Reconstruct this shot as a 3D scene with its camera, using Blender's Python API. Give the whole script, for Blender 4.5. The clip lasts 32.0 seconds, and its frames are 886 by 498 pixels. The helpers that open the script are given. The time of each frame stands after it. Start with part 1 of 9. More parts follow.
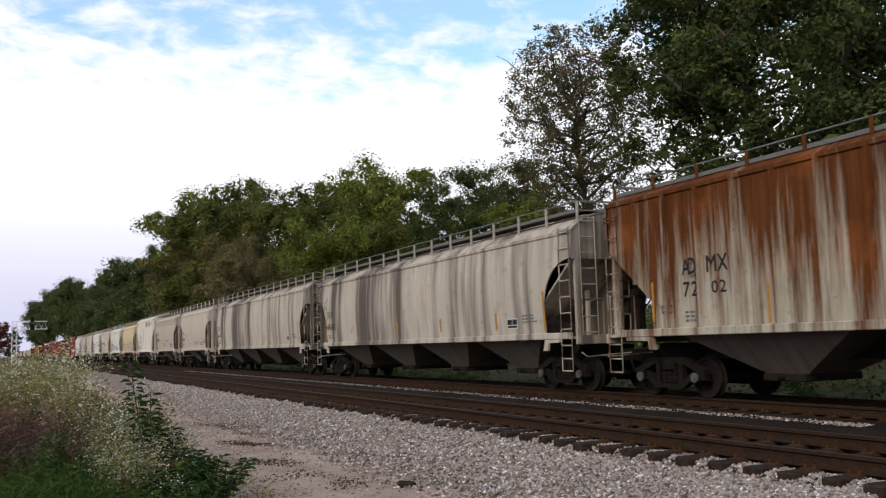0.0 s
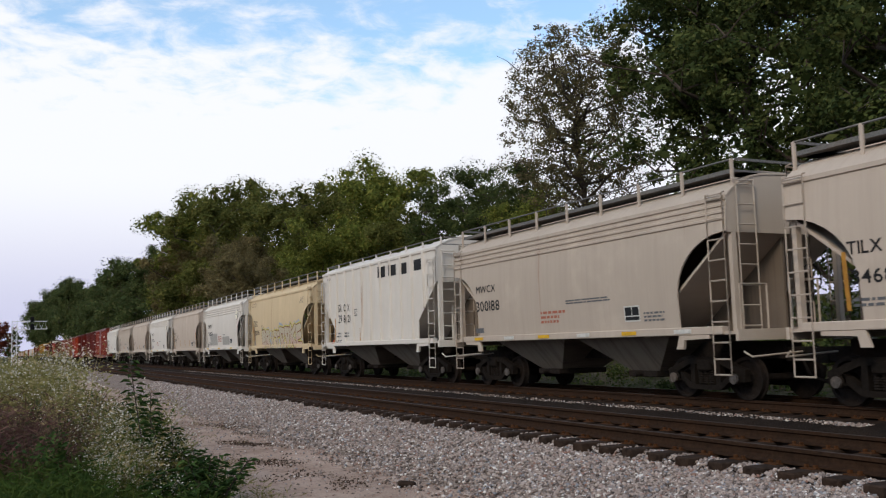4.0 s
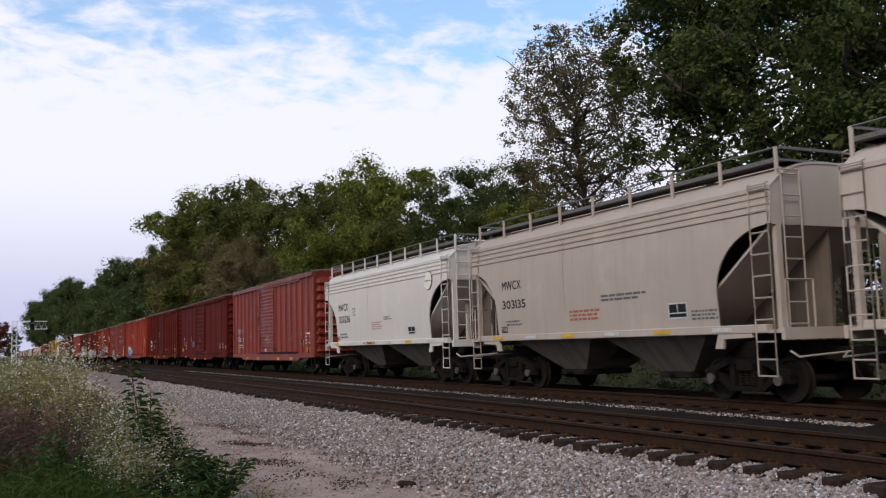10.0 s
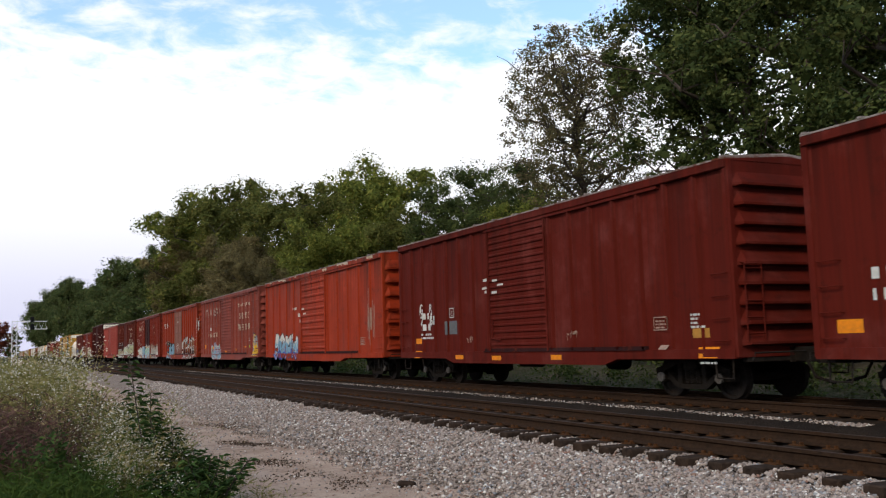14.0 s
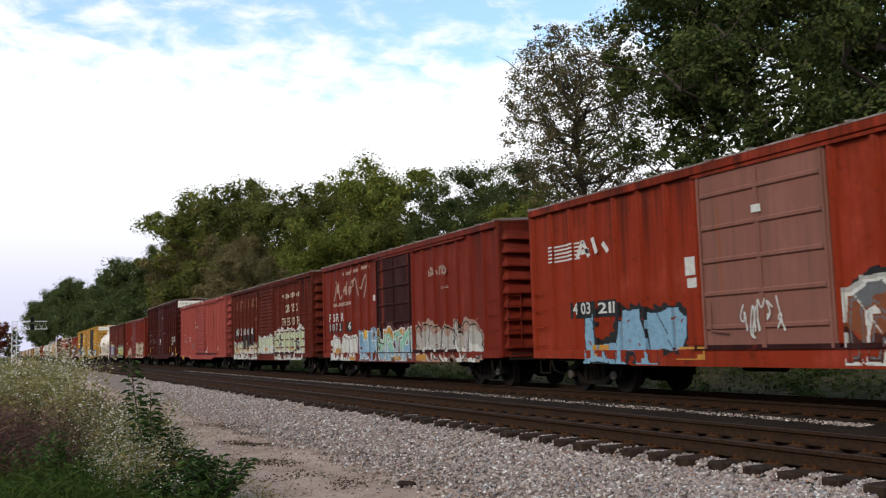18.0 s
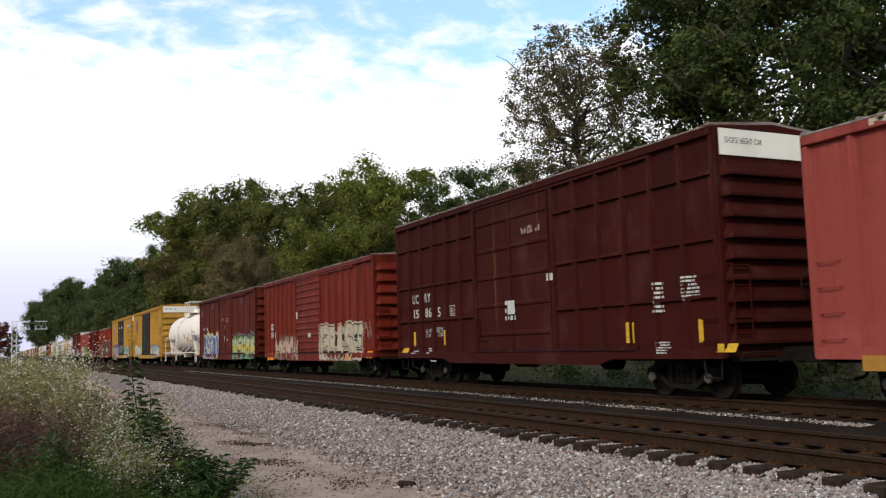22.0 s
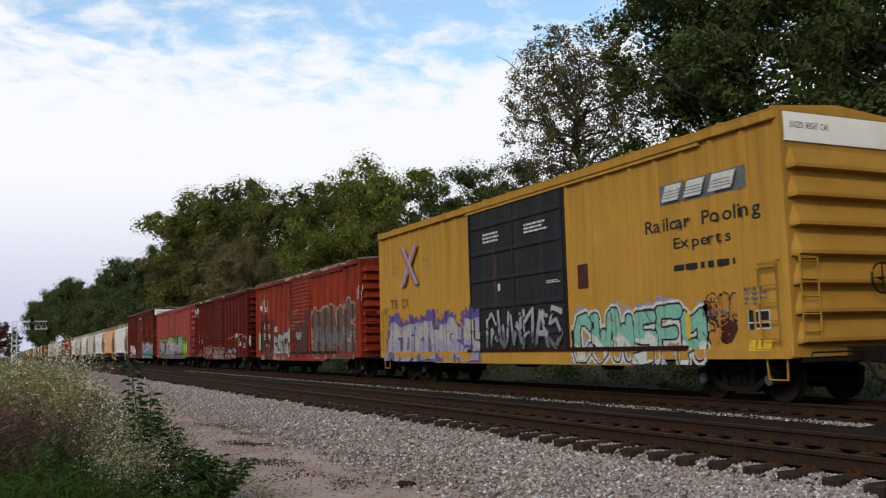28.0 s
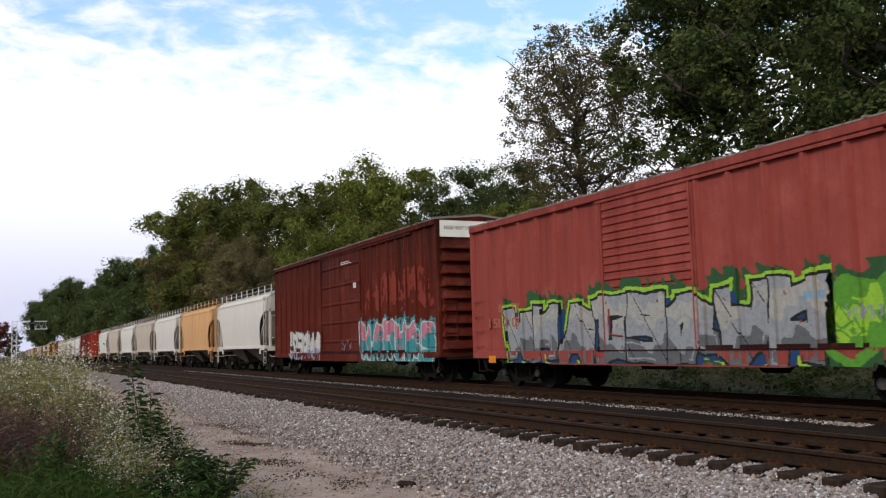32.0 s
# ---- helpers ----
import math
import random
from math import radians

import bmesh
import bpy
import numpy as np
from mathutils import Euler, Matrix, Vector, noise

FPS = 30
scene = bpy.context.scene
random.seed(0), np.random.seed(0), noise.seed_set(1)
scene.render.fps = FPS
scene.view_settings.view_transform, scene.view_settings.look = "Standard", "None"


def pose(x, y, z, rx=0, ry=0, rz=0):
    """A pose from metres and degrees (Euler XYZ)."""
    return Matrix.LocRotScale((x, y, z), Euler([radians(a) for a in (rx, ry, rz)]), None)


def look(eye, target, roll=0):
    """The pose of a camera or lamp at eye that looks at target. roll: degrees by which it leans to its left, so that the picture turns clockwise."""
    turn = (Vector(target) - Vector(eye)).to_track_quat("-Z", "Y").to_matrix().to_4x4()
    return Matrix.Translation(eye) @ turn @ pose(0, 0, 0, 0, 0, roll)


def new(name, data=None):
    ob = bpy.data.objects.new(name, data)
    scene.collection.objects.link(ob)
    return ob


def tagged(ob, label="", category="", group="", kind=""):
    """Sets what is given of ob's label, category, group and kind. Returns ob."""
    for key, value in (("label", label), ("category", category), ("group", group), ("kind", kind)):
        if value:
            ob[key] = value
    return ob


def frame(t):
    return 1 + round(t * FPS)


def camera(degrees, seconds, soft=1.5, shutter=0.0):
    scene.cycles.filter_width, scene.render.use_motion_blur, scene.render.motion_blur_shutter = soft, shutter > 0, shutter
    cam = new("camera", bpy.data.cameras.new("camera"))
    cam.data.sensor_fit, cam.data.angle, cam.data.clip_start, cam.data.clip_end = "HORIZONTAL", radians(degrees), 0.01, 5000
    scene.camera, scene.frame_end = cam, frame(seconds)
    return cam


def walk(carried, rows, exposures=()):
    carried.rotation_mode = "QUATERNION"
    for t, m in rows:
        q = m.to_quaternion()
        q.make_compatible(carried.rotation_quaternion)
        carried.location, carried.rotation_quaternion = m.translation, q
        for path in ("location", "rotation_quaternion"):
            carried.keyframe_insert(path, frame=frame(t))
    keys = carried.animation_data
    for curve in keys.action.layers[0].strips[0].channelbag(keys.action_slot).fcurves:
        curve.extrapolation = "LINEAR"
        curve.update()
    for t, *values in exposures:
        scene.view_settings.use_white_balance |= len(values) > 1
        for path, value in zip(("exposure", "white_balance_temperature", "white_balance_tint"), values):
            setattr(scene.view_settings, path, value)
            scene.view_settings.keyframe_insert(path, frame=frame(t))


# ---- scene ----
# World: x towards the train, y along the track into the distance, z = 0 at the top of the rails.
SPEED = 15.1           # train, metres a second
SECONDS = 32.0
TRACK_X = 13.64        # centre of the train's track
NEAR_X = 8.55          # centre of the free track in front of it

cam = camera(52.15, SECONDS, soft=1.2, shutter=0.07)
EYE = Vector((0.0, 0.0, 1.245))
YAW, PITCH, ROLL = 25.84, 5.975, -1.635
AIM = Vector((math.sin(radians(YAW)) * math.cos(radians(PITCH)), math.cos(radians(YAW)) * math.cos(radians(PITCH)), math.sin(radians(PITCH))))
walk(cam, [(0.0, look(EYE, EYE + AIM, ROLL)), (SECONDS, look(EYE, EYE + AIM, ROLL))],
     exposures=[(0.0, -0.20, 6450, 6), (3.5, -0.32, 6350, 6), (6.0, -0.42, 6200, 12), (9.0, -0.42, 6150, 12), (11.0, -0.40, 6250, 9), (12.0, -0.25, 6450, 5), (13.0, -0.16, 6500, 5), (19.0, -0.12, 6500, 5),
                (23.0, -0.10, 6500, 5), (25.0, -0.28, 6300, 5), (28.0, -0.38, 6400, 5), (SECONDS, -0.20, 6400, 6)])

# ---- sky and sun ----
SUN_EL, SUN_AZ = radians(33), radians(-124)     # azimuth from +y towards +x


def build_sky():
    w = bpy.data.worlds.new("sky")
    w.use_nodes = True
    scene.world = w
    nt = w.node_tree
    N, Lk = nt.nodes, nt.links
    N.clear()
    out = N.new("ShaderNodeOutputWorld")
    bg = N.new("ShaderNodeBackground")
    sky = N.new("ShaderNodeTexSky")
    sky.sky_type = "NISHITA"
    sky.sun_disc = False
    sky.sun_elevation, sky.sun_rotation = SUN_EL, SUN_AZ
    sky.air_density, sky.dust_density, sky.ozone_density = 1.0, 0.6, 1.5
    bg.inputs["Strength"].default_value = 0.14
    co = N.new("ShaderNodeTexCoord")
    sep = N.new("ShaderNodeSeparateXYZ")
    Lk.new(co.outputs["Generated"], sep.inputs[0])
    # cloud layer: the direction projected on a plane overhead, so that the clouds flatten towards the horizon
    add = N.new("ShaderNodeMath"); add.operation = "ADD"; add.inputs[1].default_value = 0.22
    Lk.new(sep.outputs["Z"], add.inputs[0])
    dx = N.new("ShaderNodeMath"); dx.operation = "DIVIDE"
    dy = N.new("ShaderNodeMath"); dy.operation = "DIVIDE"
    Lk.new(sep.outputs["X"], dx.inputs[0]); Lk.new(add.outputs[0], dx.inputs[1])
    Lk.new(sep.outputs["Y"], dy.inputs[0]); Lk.new(add.outputs[0], dy.inputs[1])
    com = N.new("ShaderNodeCombineXYZ")
    Lk.new(dx.outputs[0], com.inputs[0]); Lk.new(dy.outputs[0], com.inputs[1])
    mp = N.new("ShaderNodeMapping")
    mp.inputs["Rotation"].default_value = (0, 0, radians(26))
    mp.inputs["Scale"].default_value = (1.25, 1.5, 1.0)
    Lk.new(com.outputs[0], mp.inputs[0])
    n1 = N.new("ShaderNodeTexNoise")
    n1.inputs["Scale"].default_value, n1.inputs["Detail"].default_value, n1.inputs["Roughness"].default_value = 7.5, 10.0, 0.60
    n1.inputs["Distortion"].default_value = 0.35
    n2 = N.new("ShaderNodeTexNoise")
    n2.inputs["Scale"].default_value, n2.inputs["Detail"].default_value = 1.1, 3.0
    Lk.new(mp.outputs[0], n1.inputs["Vector"]); Lk.new(mp.outputs[0], n2.inputs["Vector"])
    mix = N.new("ShaderNodeMath"); mix.operation = "MULTIPLY_ADD"; mix.inputs[1].default_value = 0.68
    Lk.new(n1.outputs["Fac"], mix.inputs[0])
    half = N.new("ShaderNodeMath"); half.operation = "MULTIPLY"; half.inputs[1].default_value = 0.32
    Lk.new(n2.outputs["Fac"], half.inputs[0]); Lk.new(half.outputs[0], mix.inputs[2])
    # the cover thickens towards the horizon
    low = N.new("ShaderNodeMapRange")
    low.inputs["From Min"].default_value, low.inputs["From Max"].default_value = 0.36, 0.20
    low.inputs["To Min"].default_value, low.inputs["To Max"].default_value = -0.03, 0.38
    Lk.new(sep.outputs["Z"], low.inputs["Value"])
    tot = N.new("ShaderNodeMath"); tot.operation = "ADD"
    Lk.new(mix.outputs[0], tot.inputs[0]); Lk.new(low.outputs[0], tot.inputs[1])
    ramp = N.new("ShaderNodeMapRange")
    ramp.interpolation_type = "SMOOTHSTEP"
    ramp.inputs["From Min"].default_value, ramp.inputs["From Max"].default_value = 0.455, 0.72
    ramp.inputs["To Min"].default_value = 0.22
    Lk.new(tot.outputs[0], ramp.inputs["Value"])
    mc = N.new("ShaderNodeMix"); mc.data_type = "RGBA"
    # the cloud deck: bright aloft, lilac grey where it is seen through more air
    haze = N.new("ShaderNodeMapRange")
    haze.interpolation_type = "SMOOTHSTEP"
    haze.inputs["From Min"].default_value, haze.inputs["From Max"].default_value = 0.02, 0.19
    Lk.new(sep.outputs["Z"], haze.inputs["Value"])
    deck = N.new("ShaderNodeMix"); deck.data_type = "RGBA"
    deck.inputs[6].default_value = (6.0, 5.85, 7.6, 1)
    deck.inputs[7].default_value = (9.0, 8.85, 9.35, 1)
    Lk.new(haze.outputs[0], deck.inputs[0]); Lk.new(deck.outputs[2], mc.inputs[7])
    clear = N.new("ShaderNodeMix"); clear.data_type = "RGBA"; clear.blend_type = "MULTIPLY"
    clear.inputs[0].default_value = 1.0
    clear.inputs[7].default_value = (1.38, 1.88, 2.0, 1)
    Lk.new(sky.outputs[0], clear.inputs[6])
    Lk.new(ramp.outputs[0], mc.inputs[0]); Lk.new(clear.outputs[2], mc.inputs[6])
    Lk.new(mc.outputs[2], bg.inputs["Color"])
    Lk.new(bg.outputs[0], out.inputs["Surface"])


build_sky()
sun = new("sun", bpy.data.lights.new("sun", "SUN"))
sun.data.energy, sun.data.angle, sun.data.color = 2.3, radians(14), (1.0, 0.83, 0.65)
sun.matrix_world = look((0, 0, 0), (-math.sin(SUN_AZ) * math.cos(SUN_EL), -math.cos(SUN_AZ) * math.cos(SUN_EL), -math.sin(SUN_EL)))


# ---- materials ----
def shader(name):
    m = bpy.data.materials.new(name)
    m.use_nodes = True
    nt = m.node_tree
    return m, nt, nt.nodes["Principled BSDF"]


def node(nt, kind, **values):
    n = nt.nodes.new(kind)
    for k, v in values.items():
        n.inputs[k].default_value = v
    return n


def noise_of(nt, vec, scale, detail=4.0, rough=0.55):
    n = node(nt, "ShaderNodeTexNoise", Scale=scale, Detail=detail, Roughness=rough)
    nt.links.new(vec, n.inputs["Vector"])
    return n.outputs["Fac"]


def span(nt, value, a, b, lo=0.0, hi=1.0):
    n = node(nt, "ShaderNodeMapRange")
    n.inputs["From Min"].default_value, n.inputs["From Max"].default_value = a, b
    n.inputs["To Min"].default_value, n.inputs["To Max"].default_value = lo, hi
    nt.links.new(value, n.inputs["Value"])
    return n.outputs[0]


def blend(nt, fac, a, b):
    n = nt.nodes.new("ShaderNodeMix")
    n.data_type = "RGBA"
    nt.links.new(fac, n.inputs[0])
    for sock, c in ((n.inputs[6], a), (n.inputs[7], b)):
        if isinstance(c, (tuple, list)):
            sock.default_value = (c[0], c[1], c[2], 1)
        else:
            nt.links.new(c, sock)
    return n.outputs[2]


def times(nt, a, b):
    n = nt.nodes.new("ShaderNodeMath")
    n.operation = "MULTIPLY"
    for sock, c in ((n.inputs[0], a), (n.inputs[1], b)):
        if isinstance(c, float):
            sock.default_value = c
        else:
            nt.links.new(c, sock)
    return n.outputs[0]


def relief(nt, bsdf, height, strength, distance=0.02):
    b = node(nt, "ShaderNodeBump", Strength=strength, Distance=distance)
    nt.links.new(height, b.inputs["Height"])
    nt.links.new(b.outputs[0], bsdf.inputs["Normal"])


def own_space(nt, scale=(1, 1, 1), vary=True):
    """Object space, shifted for each object by its random number, stretched by scale."""
    co = nt.nodes.new("ShaderNodeTexCoord")
    vec = co.outputs["Object"]
    if vary:
        info = nt.nodes.new("ShaderNodeObjectInfo")
        mul = times(nt, info.outputs["Random"], 40.0)
        ad = nt.nodes.new("ShaderNodeVectorMath")
        nt.links.new(vec, ad.inputs[0]); nt.links.new(mul, ad.inputs[1])
        vec = ad.outputs[0]
    mp = nt.nodes.new("ShaderNodeMapping")
    mp.inputs["Scale"].default_value = scale
    nt.links.new(vec, mp.inputs[0])
    return mp.outputs[0]


def paint(name, color, dirt=(0.07, 0.055, 0.045), dirty=0.4, rust=0.1, band=0.0, rough=0.72, fade=0.25, rust_color=(0.20, 0.062, 0.022), gloss=0.05, soot=0.0, rust_top=0.0):
    """Weathered paint on steel: faded patches, vertical dirt streaks, wide bands of grime, rust."""
    m, nt, bsdf = shader(name)
    plain = own_space(nt, vary=False)
    streaks = own_space(nt, (1.0, 5.5, 0.28), vary=False)
    fine = own_space(nt, (1.0, 16.0, 0.5), vary=False)
    patches = noise_of(nt, plain, 0.9, 5.0, 0.6)
    light = tuple(min(0.9, c * 1.25 + 0.02) for c in color)
    dark = tuple(c * 0.72 for c in color)
    base = blend(nt, span(nt, patches, 0.34, 0.66), blend(nt, span(nt, patches, 0.2, 0.6, 0, fade), color, dark), blend(nt, span(nt, patches, 0.5, 0.9, 0, fade * 2), color, light))
    s1 = span(nt, noise_of(nt, streaks, 1.0, 5.0, 0.6), 0.48, 0.75, 0.0, dirty)
    base = blend(nt, s1, base, dirt)
    s2 = span(nt, noise_of(nt, fine, 1.0, 3.0, 0.5), 0.5, 0.8, 0.0, dirty * 0.8)
    base = blend(nt, s2, base, tuple(0.5 * (d + c * 0.6) for d, c in zip(dirt, color)))
    if band:
        wide = own_space(nt, (1.0, 0.85, 0.07), vary=False)
        b = span(nt, noise_of(nt, wide, 1.0, 3.0, 0.65), 0.43, 0.60, 0.0, band)
        base = blend(nt, b, base, (0.050, 0.038, 0.030))
    rust_noise = noise_of(nt, streaks, 0.55, 8.0, 0.72)
    if rust_top:
        # rust that spread from the roof down and thins out in runs
        high = nt.nodes.new("ShaderNodeSeparateXYZ")
        nt.links.new(nt.nodes.new("ShaderNodeTexCoord").outputs["Object"], high.inputs[0])
        more = nt.nodes.new("ShaderNodeMath"); more.operation = "ADD"
        nt.links.new(span(nt, high.outputs["Z"], 1.3, 4.2, -rust_top, rust_top), more.inputs[0]); nt.links.new(rust_noise, more.inputs[1])
        rust_noise = more.outputs[0]
    r1 = span(nt, rust_noise, 0.66 - 0.26 * rust, 0.76 - 0.22 * rust + 0.5 * rust_top, 0.0, min(1.0, 0.5 + rust))
    spots = span(nt, noise_of(nt, plain, 7.0, 6.0, 0.7), 0.70 - 0.07 * rust, 0.78 - 0.04 * rust, 0.0, min(1.0, 0.3 + rust))
    grain = noise_of(nt, plain, 22.0, 4.0, 0.6)
    if soot:
        # soot run down from the roof edge and scuffs of grime, longer here than there
        sep = nt.nodes.new("ShaderNodeSeparateXYZ")
        nt.links.new(nt.nodes.new("ShaderNodeTexCoord").outputs["Object"], sep.inputs[0])
        run = noise_of(nt, own_space(nt, (1.0, 3.2, 0.10), vary=False), 1.0, 6.0, 0.65)
        deep = nt.nodes.new("ShaderNodeMath"); deep.operation = "ADD"
        nt.links.new(span(nt, sep.outputs["Z"], 2.4, 4.6, -0.16, 0.06), deep.inputs[0]); nt.links.new(run, deep.inputs[1])
        base = blend(nt, span(nt, deep.outputs[0], 0.44, 0.66, 0.0, soot), base, dirt)
        scuff = noise_of(nt, own_space(nt, (1.0, 0.8, 1.3), vary=False), 2.3, 8.0, 0.7)
        base = blend(nt, span(nt, scuff, 0.58, 0.70, 0.0, soot * 0.8), base, dirt)
    rc = blend(nt, grain, tuple(0.55 * c for c in rust_color), tuple(1.5 * c for c in rust_color))
    if rust_top:
        rc = blend(nt, span(nt, noise_of(nt, streaks, 1.3, 6.0, 0.65), 0.35, 0.68), tuple(0.5 * c for c in rust_color), rc)
        rc = blend(nt, span(nt, patches, 0.5, 0.75, 0.0, 0.7), rc, tuple(1.9 * c for c in rust_color))
    base = blend(nt, r1, base, rc)
    base = blend(nt, spots, base, rc)
    nt.links.new(base, bsdf.inputs["Base Color"])
    nt.links.new(span(nt, patches, 0.3, 0.7, rough - 0.08, rough + 0.15), bsdf.inputs["Roughness"])
    bsdf.inputs["Specular IOR Level"].default_value = gloss
    relief(nt, bsdf, grain, 0.12, 0.01)
    return m


def plain_metal(name, color, rough=0.7, scale=14.0, spread=0.45, metallic=0.0):
    m, nt, bsdf = shader(name)
    v = own_space(nt)
    n = noise_of(nt, v, scale, 5.0, 0.65)
    big = noise_of(nt, v, 1.7, 3.0)
    c = blend(nt, span(nt, n, 0.3, 0.7), tuple(x * (1 - spread) for x in color), tuple(x * (1 + spread) for x in color))
    c = blend(nt, span(nt, big, 0.45, 0.75, 0, 0.5), c, (color[0] * 1.5, color[1] * 1.2, color[2] * 0.9))
    nt.links.new(c, bsdf.inputs["Base Color"])
    bsdf.inputs["Roughness"].default_value, bsdf.inputs["Metallic"].default_value = rough, metallic
    bsdf.inputs["Specular IOR Level"].default_value = 0.06
    relief(nt, bsdf, n, 0.25, 0.01)
    return m


def leafy(name, a, b, c, back=0.25):
    """Leaves: colour from island to island, a little light shining through."""
    m, nt, bsdf = shader(name)
    geo = nt.nodes.new("ShaderNodeNewGeometry")
    col = blend(nt, span(nt, geo.outputs["Random Per Island"], 0.0, 0.65), a, b)
    col = blend(nt, span(nt, geo.outputs["Random Per Island"], 0.72, 1.0), col, c)
    v = own_space(nt)
    col = blend(nt, span(nt, noise_of(nt, v, 0.45, 3.0), 0.35, 0.7, 0.0, 0.55), col, tuple(0.55 * x for x in a))
    nt.links.new(col, bsdf.inputs["Base Color"])
    bsdf.inputs["Roughness"].default_value = 0.8
    bsdf.inputs["Specular IOR Level"].default_value = 0.1
    tr = nt.nodes.new("ShaderNodeBsdfTranslucent")
    nt.links.new(col, tr.inputs["Color"])
    mx = nt.nodes.new("ShaderNodeMixShader")
    mx.inputs[0].default_value = back
    nt.links.new(bsdf.outputs[0], mx.inputs[1]); nt.links.new(tr.outputs[0], mx.inputs[2])
    nt.links.new(mx.outputs[0], nt.nodes["Material Output"].inputs["Surface"])
    return m


def earth(name, a, b, c, scale=1.0, pebble=30.0, bump=0.6, distance=0.04):
    m, nt, bsdf = shader(name)
    co = nt.nodes.new("ShaderNodeTexCoord")
    v = co.outputs["Object"]
    big = noise_of(nt, v, 0.35 * scale, 6.0, 0.6)
    mid = noise_of(nt, v, 3.0 * scale, 6.0, 0.65)
    vo = node(nt, "ShaderNodeTexVoronoi", Scale=pebble)
    nt.links.new(v, vo.inputs["Vector"])
    col = blend(nt, span(nt, big, 0.38, 0.62), a, b)
    col = blend(nt, span(nt, mid, 0.42, 0.75), col, c)
    sepc = nt.nodes.new("ShaderNodeSeparateColor")
    nt.links.new(vo.outputs["Color"], sepc.inputs[0])
    col = blend(nt, span(nt, sepc.outputs[0], 0.0, 1.0, 0.0, 0.45), col, tuple(0.45 * x for x in a))
    nt.links.new(col, bsdf.inputs["Base Color"])
    bsdf.inputs["Roughness"].default_value = 0.95
    bsdf.inputs["Specular IOR Level"].default_value = 0.1
    relief(nt, bsdf, vo.outputs["Distance"], bump, distance)
    return m


def stones(name):
    m, nt, bsdf = shader(name)
    geo = nt.nodes.new("ShaderNodeNewGeometry")
    r = geo.outputs["Random Per Island"]
    col = blend(nt, span(nt, r, 0.0, 0.35), (0.044, 0.032, 0.027), (0.275, 0.208, 0.175))
    col = blend(nt, span(nt, r, 0.35, 0.80), col, (0.45, 0.362, 0.312))
    col = blend(nt, span(nt, r, 0.80, 0.83), col, (0.26, 0.135, 0.10))
    col = blend(nt, span(nt, r, 0.86, 0.88), col, (0.72, 0.66, 0.61))
    col = blend(nt, span(nt, r, 0.93, 0.95), col, (0.22, 0.22, 0.235))
    co = nt.nodes.new("ShaderNodeTexCoord")
    col = blend(nt, span(nt, noise_of(nt, co.outputs["Object"], 40.0, 4.0), 0.35, 0.7, 0, 0.4), col, (0.14, 0.12, 0.11))
    nt.links.new(col, bsdf.inputs["Base Color"])
    bsdf.inputs["Roughness"].default_value = 0.9
    bsdf.inputs["Specular IOR Level"].default_value = 0.2
    return m


M = {}
M["white"] = paint("white_hopper_paint", (0.60, 0.545, 0.485), dirty=0.07, rust=0.01, fade=0.15, dirt=(0.16, 0.12, 0.085))
M["grey"] = paint("light_grey_hopper_paint", (0.47, 0.385, 0.315), dirty=0.10, rust=0.03, dirt=(0.12, 0.085, 0.06))
M["grey2"] = paint("warm_grey_hopper_paint", (0.43, 0.355, 0.29), dirty=0.10, rust=0.03, dirt=(0.12, 0.085, 0.06))
M["grime"] = paint("grimy_hopper_paint", (0.47, 0.395, 0.325), dirty=0.2, rust=0.04, band=0.85, soot=0.4)
M["tan"] = paint("cream_hopper_paint", (0.56, 0.43, 0.27), dirty=0.10, rust=0.06, fade=0.2, dirt=(0.16, 0.11, 0.06))
M["orange_hopper"] = paint("orange_hopper_paint", (0.60, 0.33, 0.15), dirty=0.3, rust=0.1)
M["rusty"] = paint("rusty_hopper_paint", (0.42, 0.365, 0.285), dirty=0.25, rust=1.22, rust_top=0.11, fade=0.3, rust_color=(0.125, 0.040, 0.012), soot=0.25, dirt=(0.06, 0.028, 0.014))
M["oxide"] = paint("oxide_red_paint", (0.150, 0.018, 0.009), dirty=0.4, rust=0.20, fade=0.65, dirt=(0.030, 0.008, 0.005), rust_color=(0.13, 0.03, 0.010), soot=0.61, gloss=0.05, rough=0.55)
M["faded"] = paint("faded_red_paint", (0.205, 0.042, 0.028), dirty=0.4, rust=0.20, fade=0.72, dirt=(0.045, 0.014, 0.010), rust_color=(0.13, 0.03, 0.010), soot=0.61, gloss=0.05, rough=0.55)
M["oxide_mid"] = paint("mid_red_paint", (0.205, 0.030, 0.016), dirty=0.35, rust=0.18, fade=0.58, dirt=(0.04, 0.010, 0.006), rust_color=(0.13, 0.03, 0.010), soot=0.61, gloss=0.14, rough=0.38)
M["oxide_dark"] = paint("dark_oxide_paint", (0.095, 0.0105, 0.006), dirty=0.45, rust=0.16, fade=0.65, dirt=(0.022, 0.006, 0.004), rust_color=(0.08, 0.016, 0.007), soot=0.47)
M["oxide_bright"] = paint("bright_red_paint", (0.27, 0.028, 0.008), dirty=0.4, rust=0.22, fade=0.58, dirt=(0.05, 0.010, 0.005), rust_color=(0.14, 0.03, 0.010), soot=0.85, gloss=0.05, rough=0.55)
M["oxide_worn"] = paint("worn_red_paint", (0.105, 0.016, 0.008), dirty=0.6, rust=0.35, fade=0.72, dirt=(0.022, 0.008, 0.006), rust_color=(0.15, 0.022, 0.010), soot=0.81)
